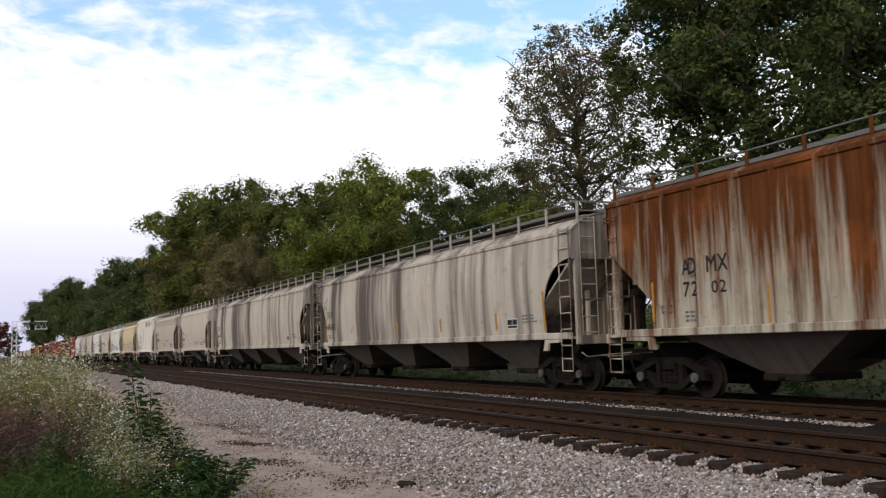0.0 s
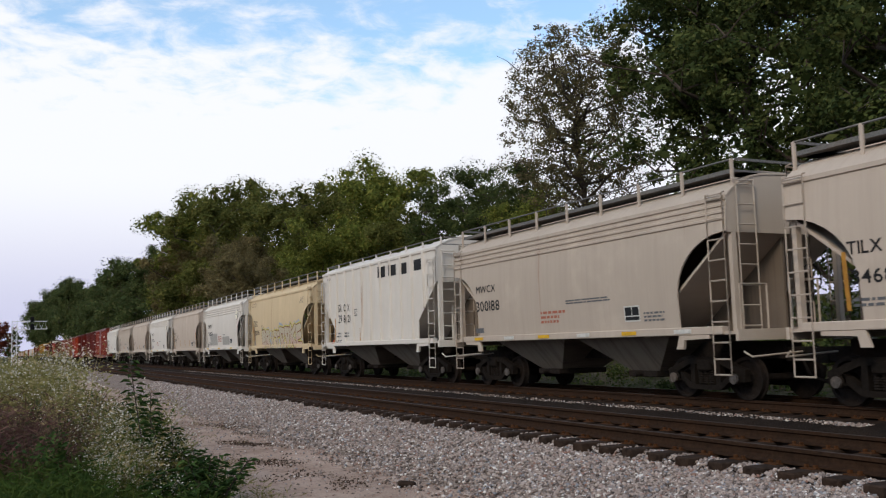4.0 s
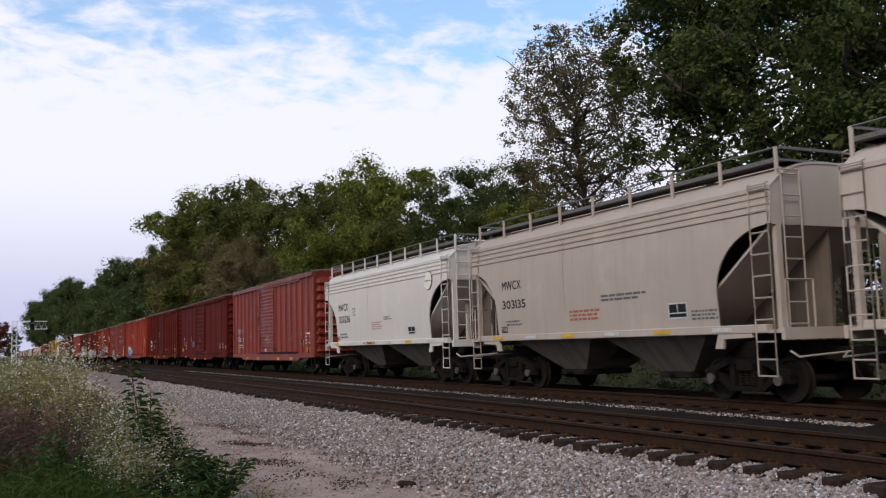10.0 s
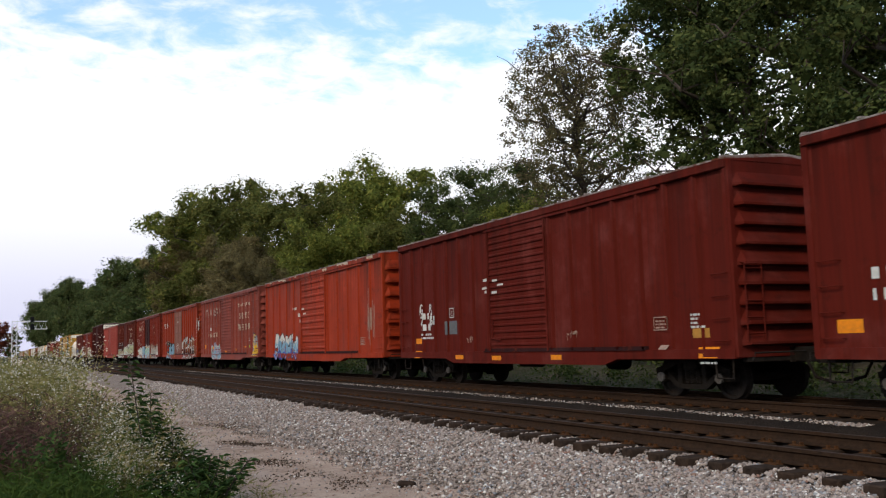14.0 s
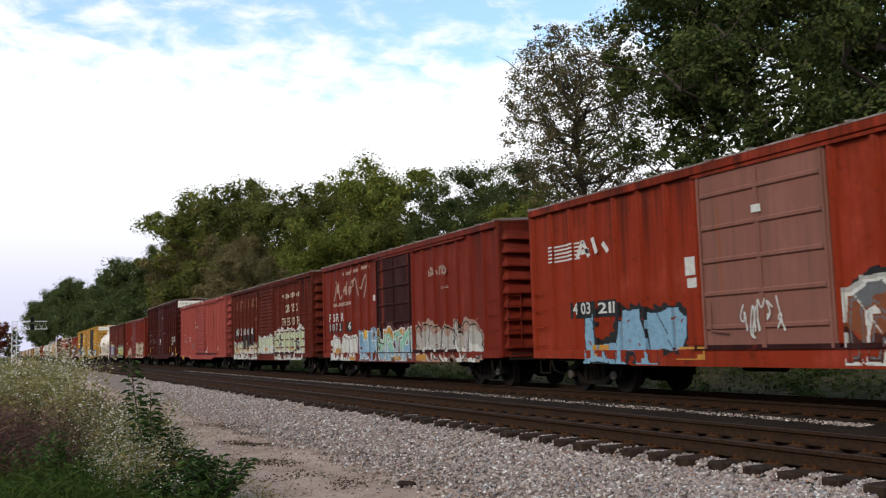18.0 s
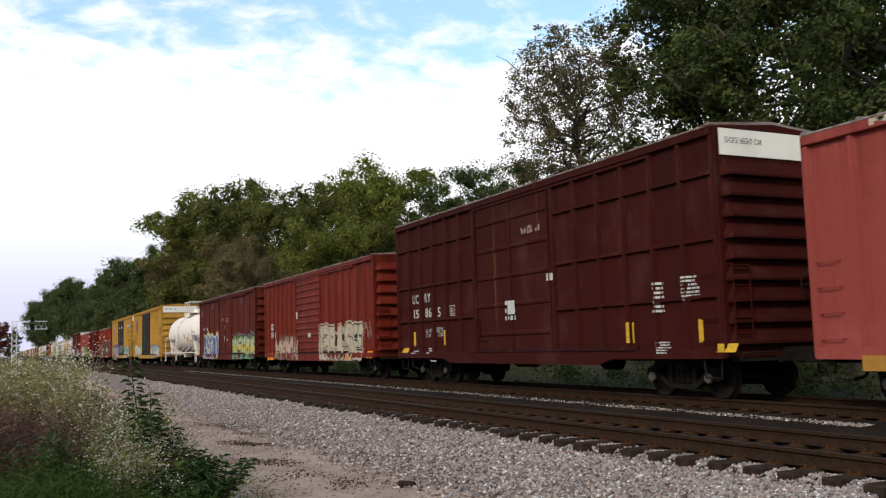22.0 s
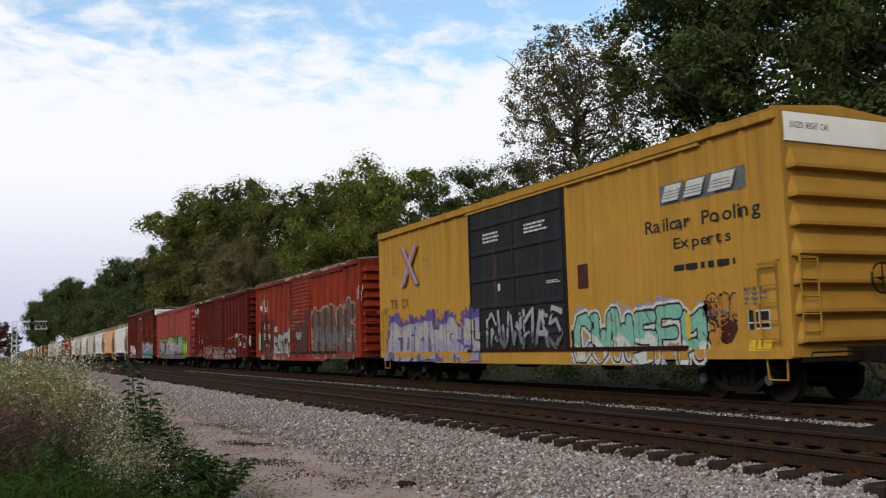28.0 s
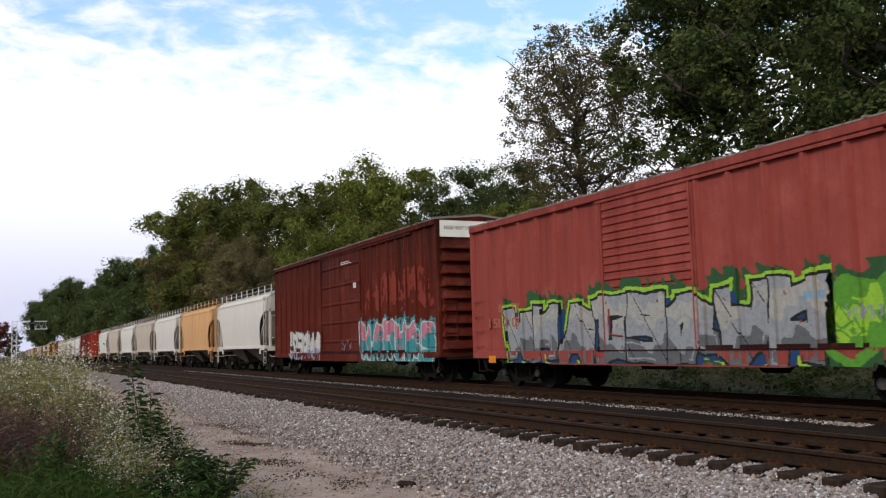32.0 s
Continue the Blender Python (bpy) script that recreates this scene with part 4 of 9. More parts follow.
chip = tagged(new("wood_chunk", chunk.data("wood_chunk", M["tie"])), "dark broken piece of tie wood lying on the gravel", "debris")
chip.matrix_basis = pose(4.86, 11.35, ground_height(4.86, 11.35) + 0.01, 0, 4, -25)


# ---- far signal bridge ----
def signal_bridge():
    t = tagged(new("cantilever_signal"), "silver lattice cantilever signal over the near track", "railway signal")
    t.location = (1.1, 195, -0.7)
    for dx in (0, 0.9):
        for dy in (0, 0.9):
            part("mast_leg", Mesh().box(dx - 0.06, dx + 0.06, dy - 0.06, dy + 0.06, 0, 8.8), M["signal"], t)
    for k in range(8):
        z = 0.4 + k
        part("mast_brace", Mesh().tube([(0, 0, z), (0.9, 0, z + 1)], 0.035, 4).tube([(0.9, 0, z), (0, 0, z + 1)], 0.035, 4), M["signal"], t)
    for z in (7.1, 8.6):
        for dy in (0, 0.9):
            part("arm_chord", Mesh().box(0, 6.3, dy - 0.05, dy + 0.05, z - 0.05, z + 0.05), M["signal"], t)
    for k in range(6):
        part("arm_brace", Mesh().tube([(k * 1.04, 0, 7.1), (k * 1.04 + 0.52, 0, 8.6), (k * 1.04 + 1.04, 0, 7.1)], 0.04, 4), M["signal"], t)
    part("walkway", Mesh().box(0.5, 6.2, -0.9, 0.0, 7.0, 7.06), M["signal"], t)
    for z in (7.5, 8.9):
        h = part("signal_head", Mesh().box(3.2, 3.9, -1.15, -0.95, z - 0.55, z + 0.55, 0.05), M["black"], t, "black signal head with hooded lamps")
        for k in (-0.32, 0.0, 0.32):
            part("hood", Mesh().lathe([(-0.30, 0.13), (0.0, 0.12)], 10, "y", (3.55, -1.15, z + k)), M["black"], h)
    return t


signal_bridge()
# ---- freight cars ----
TRUCK_BASE, WHEEL_R = 1.73, 0.42
SHARED = {}


def shared(name, make, material):
    if name not in SHARED:
        SHARED[name] = make().data(name, material)
    return SHARED[name]


def wheelset_mesh():
    m = Mesh()
    m.smooth = True
    m.lathe([(-1.06, 0.075), (1.06, 0.075)], 10)
    for s in (-1, 1):
        prof = [(0.68, 0.05), (0.68, 0.445), (0.705, 0.445), (0.72, 0.42), (0.82, 0.415), (0.82, 0.35), (0.77, 0.33), (0.755, 0.16), (0.83, 0.13), (0.83, 0.05)]
        m.lathe([(s * a, r) for a, r in (prof if s > 0 else prof[::-1])][::s * s], 28)
    for s in (-1, 1):
        for k in range(3):
            a = k * 2.094
            m.box(s * 1.06 - 0.012, s * 1.06 + 0.012, 0.045 * math.cos(a) - 0.014, 0.045 * math.cos(a) + 0.014, 0.045 * math.sin(a) - 0.014, 0.045 * math.sin(a) + 0.014)
    return m


def sideframe_mesh():
    m = Mesh()
    a, b = 0.92, 1.07
    m.prism([(-1.10, 0.50), (-0.86, 0.53), (-0.42, 0.70), (0.42, 0.70), (0.86, 0.53), (1.10, 0.50), (1.10, 0.60), (0.86, 0.66), (0.45, 0.83), (-0.45, 0.83), (-0.86, 0.66), (-1.10, 0.60)], "x", a, b)
    m.prism([(-0.80, 0.44), (-0.42, 0.19), (0.42, 0.19), (0.80, 0.44), (0.80, 0.56), (0.66, 0.50), (0.38, 0.29), (-0.38, 0.29), (-0.66, 0.50), (-0.80, 0.56)], "x", a, b)
    for s in (-1, 1):
        m.prism([(s * 0.30, 0.27), (s * 0.42, 0.27), (s * 0.42, 0.72), (s * 0.30, 0.72)], "x", a + 0.01, b - 0.01)
        m.prism([(s * 0.72, 0.36), (s * 0.80, 0.36), (s * 0.80, 0.55), (s * 0.72, 0.55)], "x", a, b)
        m.prism([(s * 0.95, 0.36), (s * 1.08, 0.36), (s * 1.08, 0.52), (s * 0.95, 0.52)], "x", a, b)
        m.lathe([(1.0, 0.12), (1.10, 0.115), (1.13, 0.07)], 12, "x", (0, s * TRUCK_BASE / 2, WHEEL_R))
    return m


def spring_mesh():
    prof = []
    for k in range(6):
        prof += [(0.30 + k * 0.045, 0.060), (0.312 + k * 0.045, 0.075), (0.328 + k * 0.045, 0.075)]
    return Mesh().lathe(prof + [(0.57, 0.06)], 8, "z", (1.0, 0, 0))


def mirrored(mesh):
    out = Mesh()
    out.v = [(-x, y, z) for x, y, z in mesh.v]
    out.f = [tuple(reversed(f)) for f in mesh.f]
    out.smooth = mesh.smooth
    return out


WHEELS = []    # wheelset, the car that it carries


def add_trucks(car, half):
    side = shared("truck_sideframe", sideframe_mesh, M["truck"]), shared("truck_sideframe_left", lambda: mirrored(sideframe_mesh()), M["truck"])
    spring = shared("springs", spring_mesh, M["truck"]), shared("springs_left", lambda: mirrored(spring_mesh()), M["truck"])
    bolster = shared("truck", lambda: Mesh().box(-1.12, 1.12, -0.2, 0.2, 0.56, 0.78, 0.03).box(-0.5, 0.5, -0.18, 0.18, 0.45, 0.95, 0.03).box(-0.92, 0.92, -0.52, -0.42, 0.30, 0.42).box(-0.92, 0.92, 0.42, 0.52, 0.30, 0.42), M["truck"])
    wheel = shared("wheelset", wheelset_mesh, M["wheel"])
    cap = shared("bearing_cap", lambda: Mesh().lathe([(-0.03, 0.10), (0.03, 0.095), (0.035, 0.05)], 12).lathe([(-0.035, 0.05), (0.0, 0.10)], 12), M["cap"])
    for s in (-1, 1):
        t = part("truck", bolster, M["truck"], car, "grimy cast steel bogie", pose(0, s * half, 0))
        for k in (0, 1):
            part("sideframe", side[k], M["truck"], t)
            for y in (-0.16, 0.0, 0.16):
                part("spring", spring[k], M["truck"], t, at=pose(0, y, 0))
        for e in (-1, 1):
            for sx in (-1, 1):
                part("bearing_cap", cap, M["cap"], t, "pale worn bearing cap", pose(sx * 1.13, e * TRUCK_BASE / 2, WHEEL_R))
            w = part("wheelset", wheel, M["wheel"], car, "steel wheels on an axle", pose(0, s * half + e * TRUCK_BASE / 2, WHEEL_R))
            WHEELS.append((w, car, s * half + e * TRUCK_BASE / 2))


def coupler_mesh():
    m = Mesh()
    m.box(-0.14, 0.14, -0.15, 0.55, 0.72, 1.0, 0.02)
    m.prism([(-0.16, 0.50), (0.10, 0.50), (0.17, 0.62), (0.16, 0.80), (0.06, 0.86), (0.02, 0.70), (-0.10, 0.68), (-0.18, 0.80), (-0.2, 0.66)], "z", 0.70, 0.99)
    m.tube([(0.2, 0.35, 0.75), (0.28, 0.6, 0.45), (0.2, 0.95, 0.35)], 0.03, 6)
    return m


def add_couplers(car, L):
    c = shared("coupler", coupler_mesh, M["truck"])
    for s in (-1, 1):
        part("coupler", c, M["truck"], car, "knuckle coupler with air hose", pose(0, s * L / 2, 0, 0, 0, 0 if s > 0 else 180))


def bar_along(path, r):
    """A square bar bent sharply from point to point, without pinching at the bends."""
    m = Mesh()
    pts = [Vector(q) for q in path]
    rings = []
    for p, q in zip(pts, pts[1:]):
        d = (q - p).normalized()
        side = d.cross(Vector((0.31, 0.17, 0.93)) if abs(d.z) < 0.9 else Vector((1, 0.1, 0))).normalized() * r
        up = side.cross(d)
        rings += [[c + side, c + up, c - side, c - up] for c in (p - d * r * 0.5, q + d * r * 0.5)]
    return m.loft(rings)


def ladder_mesh(axis, a, width, z0, z1, out, rungs, foot=None):
    """A ladder standing off a wall. axis 'x': on a side at x = a (centre of width along y = 0); axis 'y': on an end."""
    put = (lambda u, o, z: (a + o, u, z)) if axis == "x" else (lambda u, o, z: (u, a + o, z))
    h = width / 2
    low = z0 if foot is None else foot
    levels = [z0 + 0.12 + (z1 - z0 - 0.24) * k / max(1, rungs - 1) for k in range(rungs)]
    if foot is not None:
        levels = [foot, (z0 + foot) / 2 + 0.05] + levels
    # one bent bar: up, over, down, and back and forth through the rungs
    path = [put(-h, 0, z1), put(-h, out, z1 - 0.02), put(-h, out, low), put(-h, out, z1 - 0.04), put(h, out, z1 - 0.04), put(h, out, low)]
    s = 1
    for z in levels:
        path += [put(s * h, out, z), put(-s * h, out, z)]
        s = -s
    path += [put(s * h, out, z1 - 0.06), put(h, out, z1 - 0.02), put(h, 0, z1)] if s > 0 else [put(-h, out, z1 - 0.06), put(h, out, z1 - 0.06), put(h, 0, z1)]
    return bar_along(path, 0.016)


def new_car(name, label, category, front, rear):
    """An Empty on the rails; front and rear are the car's ends along the track at the start."""
    car = tagged(new(name), label, category, "cars of the freight train")
    car["start"] = (front + rear) / 2
    car.location = (TRACK_X, (front + rear) / 2, 0)
    CARS.append(car)
    return car


CARS = []


# -- lettering and paint on the side that faces the camera: u metres from the rear end, z above the rails --
def letters(car, L, side, s, u, z, h, ink="white", wide=None, bold=False, name="lettering"):
    fat = 1 if bold else 0
    vs, fs, x = [], [], 0.0
    for ch in s:
        if ch == " ":
            x += 0.5
            continue
        co, polys, w = GLYPHS[ch, fat]
        # thin-stemmed capitals get a second coat, a little aside
        for k, aside in enumerate((-0.022, 0.022) if bold and ch in "MWNKXVY" else (0.0,)):
            i = len(vs)
            vs += [(px + x + aside, py, x, x + w, 0.0015 * k) for px, py in co]
            fs += [tuple(i + j for j in q) for q in polys]
        x += w + 0.085
    sc = 1.15 * h / 0.70
    sx = sc if wide is None else wide / max(0.01, x - 0.085)
    m = Mesh()
    for px, py, a, b, coat in vs:
        uu, zz = u + px * sx, z + py * sc
        out = max(side(u + (a + (b - a) * q / 6) * sx, zz) for q in range(7))
        m.v.append((-(out + 0.006 + coat), L / 2 - uu, zz))
    m.f = fs
    return tagged(part(name, m, M["ink_" + ink], car), kind="stuff")


def patch(car, L, side, u0, u1, z0, z1, ink, name="paint_mark", lift=0.005):
    if ink in ("ochre", "yellow") and z1 - z0 > 1.4 * (u1 - u0):
        mid, w = (u0 + u1) / 2, 0.3 * (u1 - u0)
        u0, u1 = mid - w, mid + w
    m = Mesh()
    k, n = max(1, round((z1 - z0) / 0.25)), max(1, math.ceil((u1 - u0) / 0.06))
    for q in range(n):
        ua, ub = u0 + (u1 - u0) * q / n, u0 + (u1 - u0) * (q + 1) / n
        um = (ua + ub) / 2
        for i in range(k):
            a, b = z0 + (z1 - z0) * i / k, z0 + (z1 - z0) * (i + 1) / k
            xa, xb = -(side(um, a) + lift), -(side(um, b) + lift)
            m.quad((xa, L / 2 - ua, a), (xa, L / 2 - ub, a), (xb, L / 2 - ub, b), (xb, L / 2 - ua, b))
    return part(name, m, M["ink_" + ink], car)


def bars(car, L, side, u, z, w, h, rows, ink, seed=1, name="small_print"):
    """Small print that cannot be read: rows of broken bars."""
    m = Mesh()
    rnd = random.Random(seed)
    step = h / rows
    for r in range(rows):
        zz = z + h - (r + 1) * step
        uu = u
        end = u + w * rnd.uniform(0.7, 1.0)
        while uu < end:
            e = min(end, uu + rnd.uniform(0.10, 0.35) * max(0.4, w * 0.6))
            m.quad((-(side(uu, zz) + 0.006), L / 2 - uu, zz), (-(side(e, zz) + 0.006), L / 2 - e, zz), (-(side(e, zz) + 0.006), L / 2 - e, zz + step * 0.55), (-(side(uu, zz) + 0.006), L / 2 - uu, zz + step * 0.55))
            uu = e + step * 0.4
    return tagged(part(name, m, M["ink_" + ink], car), kind="stuff")


STROKES = {
    "A": [[(0, 0), (.38, 1), (.62, 1), (1, 0)], [(.2, .38), (.8, .38)]], "B": [[(0, 0), (0, 1), (.75, 1), (.95, .78), (.7, .54), (0, .54)], [(.7, .54), (1, .28), (.78, 0), (0, 0)]],
    "C": [[(1, .82), (.7, 1), (.25, 1), (0, .7), (0, .3), (.25, 0), (.7, 0), (1, .18)]], "D": [[(0, 0), (0, 1), (.6, 1), (1, .7), (1, .3), (.6, 0), (0, 0)]],
    "E": [[(1, 1), (0, .95), (0, .05), (1, 0)], [(0, .5), (.8, .55)]], "F": [[(1, 1), (0, 1), (0, 0)], [(0, .55), (.75, .55)]],
    "G": [[(1, .85), (.6, 1), (.1, .85), (0, .3), (.3, 0), (.9, .05), (1, .45), (.55, .45)]], "H": [[(0, 0), (0, 1)], [(1, 0), (1, 1)], [(0, .5), (1, .5)]],
    "I": [[(.5, 0), (.5, 1)]], "K": [[(0, 0), (0, 1)], [(1, 1), (.1, .5), (1, 0)]], "L": [[(0, 1), (0, 0), (1, .03)]], "M": [[(0, 0), (.05, 1), (.5, .35), (.95, 1), (1, 0)]],
    "N": [[(0, 0), (0, 1), (1, 0), (1, 1)]], "O": [[(.3, 0), (0, .3), (0, .7), (.3, 1), (.7, 1), (1, .7), (1, .3), (.7, 0), (.3, 0)]], "P": [[(0, 0), (0, 1), (.7, 1), (1, .78), (.7, .5), (0, .5)]],
    "R": [[(0, 0), (0, 1), (.75, 1), (.95, .75), (.7, .5), (0, .5)], [(.45, .5), (1, 0)]], "S": [[(1, .85), (.7, 1), (.2, 1), (0, .75), (.25, .55), (.8, .45), (1, .22), (.75, 0), (.2, 0), (0, .15)]],
    "T": [[(0, 1), (1, 1)], [(.5, 1), (.5, 0)]], "U": [[(0, 1), (0, .25), (.25, 0), (.75, 0), (1, .25), (1, 1)]], "V": [[(0, 1), (.5, 0), (1, 1), (0, 1)]], "W": [[(0, 1), (.2, 0), (.5, .7), (.8, 0), (1, 1)]],
    "a": [[(0, 0), (0, .8), (.4, 1), (.85, .7)], [(.4, 0), (.5, .5), (1, .2)]], "b": [[(0, 1), (.3, .1), (.6, .65), (1, .1), (.9, .9)]], "c": [[(0, .2), (.5, 0), (1, .35), (.6, .7), (.1, .6), (.3, 1), (1, .9)]],
    "d": [[(.1, 0), (.1, 1)], [(.1, .7), (.9, 1), (.85, .1)], [(.1, .3), (.5, .35)]], "e": [[(0, .9), (1, 1)], [(.35, .95), (.25, 0), (.9, .1), (.95, .55)]], "f": [[(0, 0), (.5, .95), (1, 0)], [(.5, .95), (1, .8)], [(.3, .3), (1, .35)]],
    "g": [[(0, .05), (.9, .05), (1, .5), (.1, .55), (.15, 1), (.95, .95)]], "h": [[(0, 1), (.15, .2), (.5, 0), (.85, .2), (1, 1)], [(.5, 0), (.5, .6)]],
    "X": [[(0, 0), (1, 1)], [(0, 1), (1, 0)]], "Y": [[(0, 1), (.5, .5), (1, 1)], [(.5, .5), (.5, 0)]], "Z": [[(0, 1), (1, 1), (0, 0), (1, 0)]],
}


def lay_paint(car, L, side, u0, z0, cell, ids, names, label):
    """Sheets of spray paint on the side, one for each colour of a grid of colour numbers."""
    nu, nz = ids.shape
    brk = {int((q - z0) / cell) + 1 for q in (1.005, 1.435)}
    for k, ink in enumerate(names):
        m = Mesh()
        for i in range(nu):
            col = np.flatnonzero(np.diff(np.concatenate(([0], (ids[i] == k).astype(int), [0]))))
            for a, b in zip(col[::2], col[1::2]):
                edges = [a] + sorted(q for q in brk if a < q < b) + [b]
                for e0, e1 in zip(edges, edges[1:]):
                    ua, ub, za, zb = u0 + i * cell, u0 + (i + 1) * cell, z0 + e0 * cell, z0 + e1 * cell
                    um = (ua + ub) / 2
                    xa, xb = -(side(um, za + 0.004) + 0.0045), -(side(um, zb - 0.004) + 0.0045)
                    m.quad((xa, L / 2 - ua, za), (xa, L / 2 - ub, za), (xb, L / 2 - ub, zb), (xb, L / 2 - ua, zb))
                    # over the flank of a post
                    xn = -(side(um + cell, (za + zb) / 2) + 0.0045)
                    if abs(xn - xa) > 0.01 and abs(xa - xb) < 0.01:
                        m.quad((xa, L / 2 - ub, za), (xn, L / 2 - ub, za), (xn, L / 2 - ub, zb), (xa, L / 2 - ub, zb))
        if m.f:
            tagged(part("graffiti", m, M["ink_" + ink], car, label), kind="stuff")


def mural(car, L, side, u0, u1, z0, z1, word, fills, outline="black", cloud=None, halo=None, drop=None, seed=1, fat=1.0, square=False, rise=0.0, wear=0.03, spiky=False, cell=0.02, label="graffiti of large interlocking letters"):
    """Spray-painted letters, squeezed together: fills from foot to top, an outline, a halo, a drop shadow and a cloud behind."""
    rnd = random.Random(seed)
    nu, nz = int((u1 - u0) / cell), int((z1 - z0) / cell)
    U, Z = np.meshgrid(np.arange(nu) * cell + cell / 2, np.arange(nz) * cell + cell / 2, indexing="ij")
    W, H = u1 - u0, z1 - z0
    n = len(word)
    slot = W / (n + 0.15)
    th = fat * min(0.115 * H, 0.135 * slot)
    room = 0.16 * H if cloud else 0.05 * H

    def reach(shift_u, shift_z):
        best, own = np.full(U.shape, 9.0), np.zeros(U.shape, int)
        rnd.seed(seed)
        for g, ch in enumerate(word):
            x0, x1 = slot * (g + 0.04) + th, slot * (g + 1.12) - th
            lo, hi = th * 0.6 + rnd.uniform(0, 0.06) * H, H - th - room - rnd.uniform(0, 0.12) * H - rise * H * (1 - g / max(1, n - 1))
            lean, bend = rnd.uniform(-0.06, 0.14), rnd.uniform(-0.07, 0.07)
            d = np.full(U.shape, 9.0)
            for line in STROKES[ch]:
                pts = [(x0 + (x1 - x0) * (x + bend * math.sin(3.1 * z)) + lean * (hi - lo) * (z - 0.5) * 0.6, lo + (hi - lo) * (z + bend * (x - 0.5))) for x, z in line]
                for (ax, az), (bx, bz) in zip(pts, pts[1:]):
                    k = np.clip(((U - shift_u - ax) * (bx - ax) + (Z - shift_z - az) * (bz - az)) / max(1e-6, (bx - ax) ** 2 + (bz - az) ** 2), 0, 1)
                    eu, ez = U - shift_u - ax - k * (bx - ax), Z - shift_z - az - k * (bz - az)
                    d = np.minimum(d, np.maximum(np.abs(eu), np.abs(ez)) if square else np.hypot(eu, ez))
            own = np.where(d < best, g, own)
            best = np.minimum(best, d)
        return best + 0.10 * th * (np.sin(U * 6.1 + seed) + np.sin(Z * 7.3 + U * 2.7)), own

    best, own = reach(0.0, 0.0)
    names = list(fills) + [outline] + [x for x in (cloud, halo, drop) if x]
    ids = np.full(U.shape, -1)
    edge = max(0.034, 0.030 * H)
    if cloud:
        fray = 0.5 + 0.5 * np.sin(U * 3.3 + seed) * np.sin(U * 1.3) + 0.22 * np.sin(U * 17 + 3 * np.sin(Z * 11)) + 0.18 * np.sin(Z * 19 + U * 8)
        if spiky:
            fray = fray + 1.6 * np.clip(Z / H - 0.45, 0, 1) * np.abs(np.sin(U * 7.0 + 2.3 * np.sin(U * 2.9) + Z * 2.0)) ** 2
        ids[best < th + edge + 0.12 * H * fray] = names.index(cloud)
    if halo:
        ids[best < th + edge * 2.3] = names.index(halo)
    if drop:
        ids[reach(0.10 * H, -0.07 * H)[0] < th + edge * 0.5] = names.index(drop)
    ids[best < th + edge] = len(fills)
    inside = best < th
    tone = Z / H + 0.10 * np.sin(U * 4.1 + own * 1.9) + 0.04 * np.sin(U * 13 + Z * 9)
    shade = np.clip((tone * len(fills)).astype(int), 0, len(fills) - 1)
    ids = np.where(inside, shade, ids)
    # lines where one letter laps over the next, and inner strokes
    lap = np.zeros(U.shape, bool)
    lap[1:] = own[1:] != own[:-1]
    ids = np.where(inside & (lap | np.roll(lap, 1, 0)), len(fills), ids)
    ids = np.where(inside & (np.abs(np.sin(U * 3.1 + Z * 2.3 + own * 2.6)) < 0.045) & (np.sin(U * 1.7 + own) > 0), len(fills), ids)
    ids = np.where(inside & (best > th * 0.55) & (best < th * 0.72) & (np.sin(U * 2.3 + own * 1.7 + Z) > 0.45), len(fills) - 1, ids)
    worn = np.sin(U * 21 + 3 * np.sin(Z * 11)) + np.sin(Z * 15 + U * 4) + 0.5 * np.sin(U * 3.7 + Z * 2.1) > 2.36 - 7 * wear
    ids = np.where(worn, -1, ids)
    lay_paint(car, L, side, u0, z0, cell, ids, names, label)


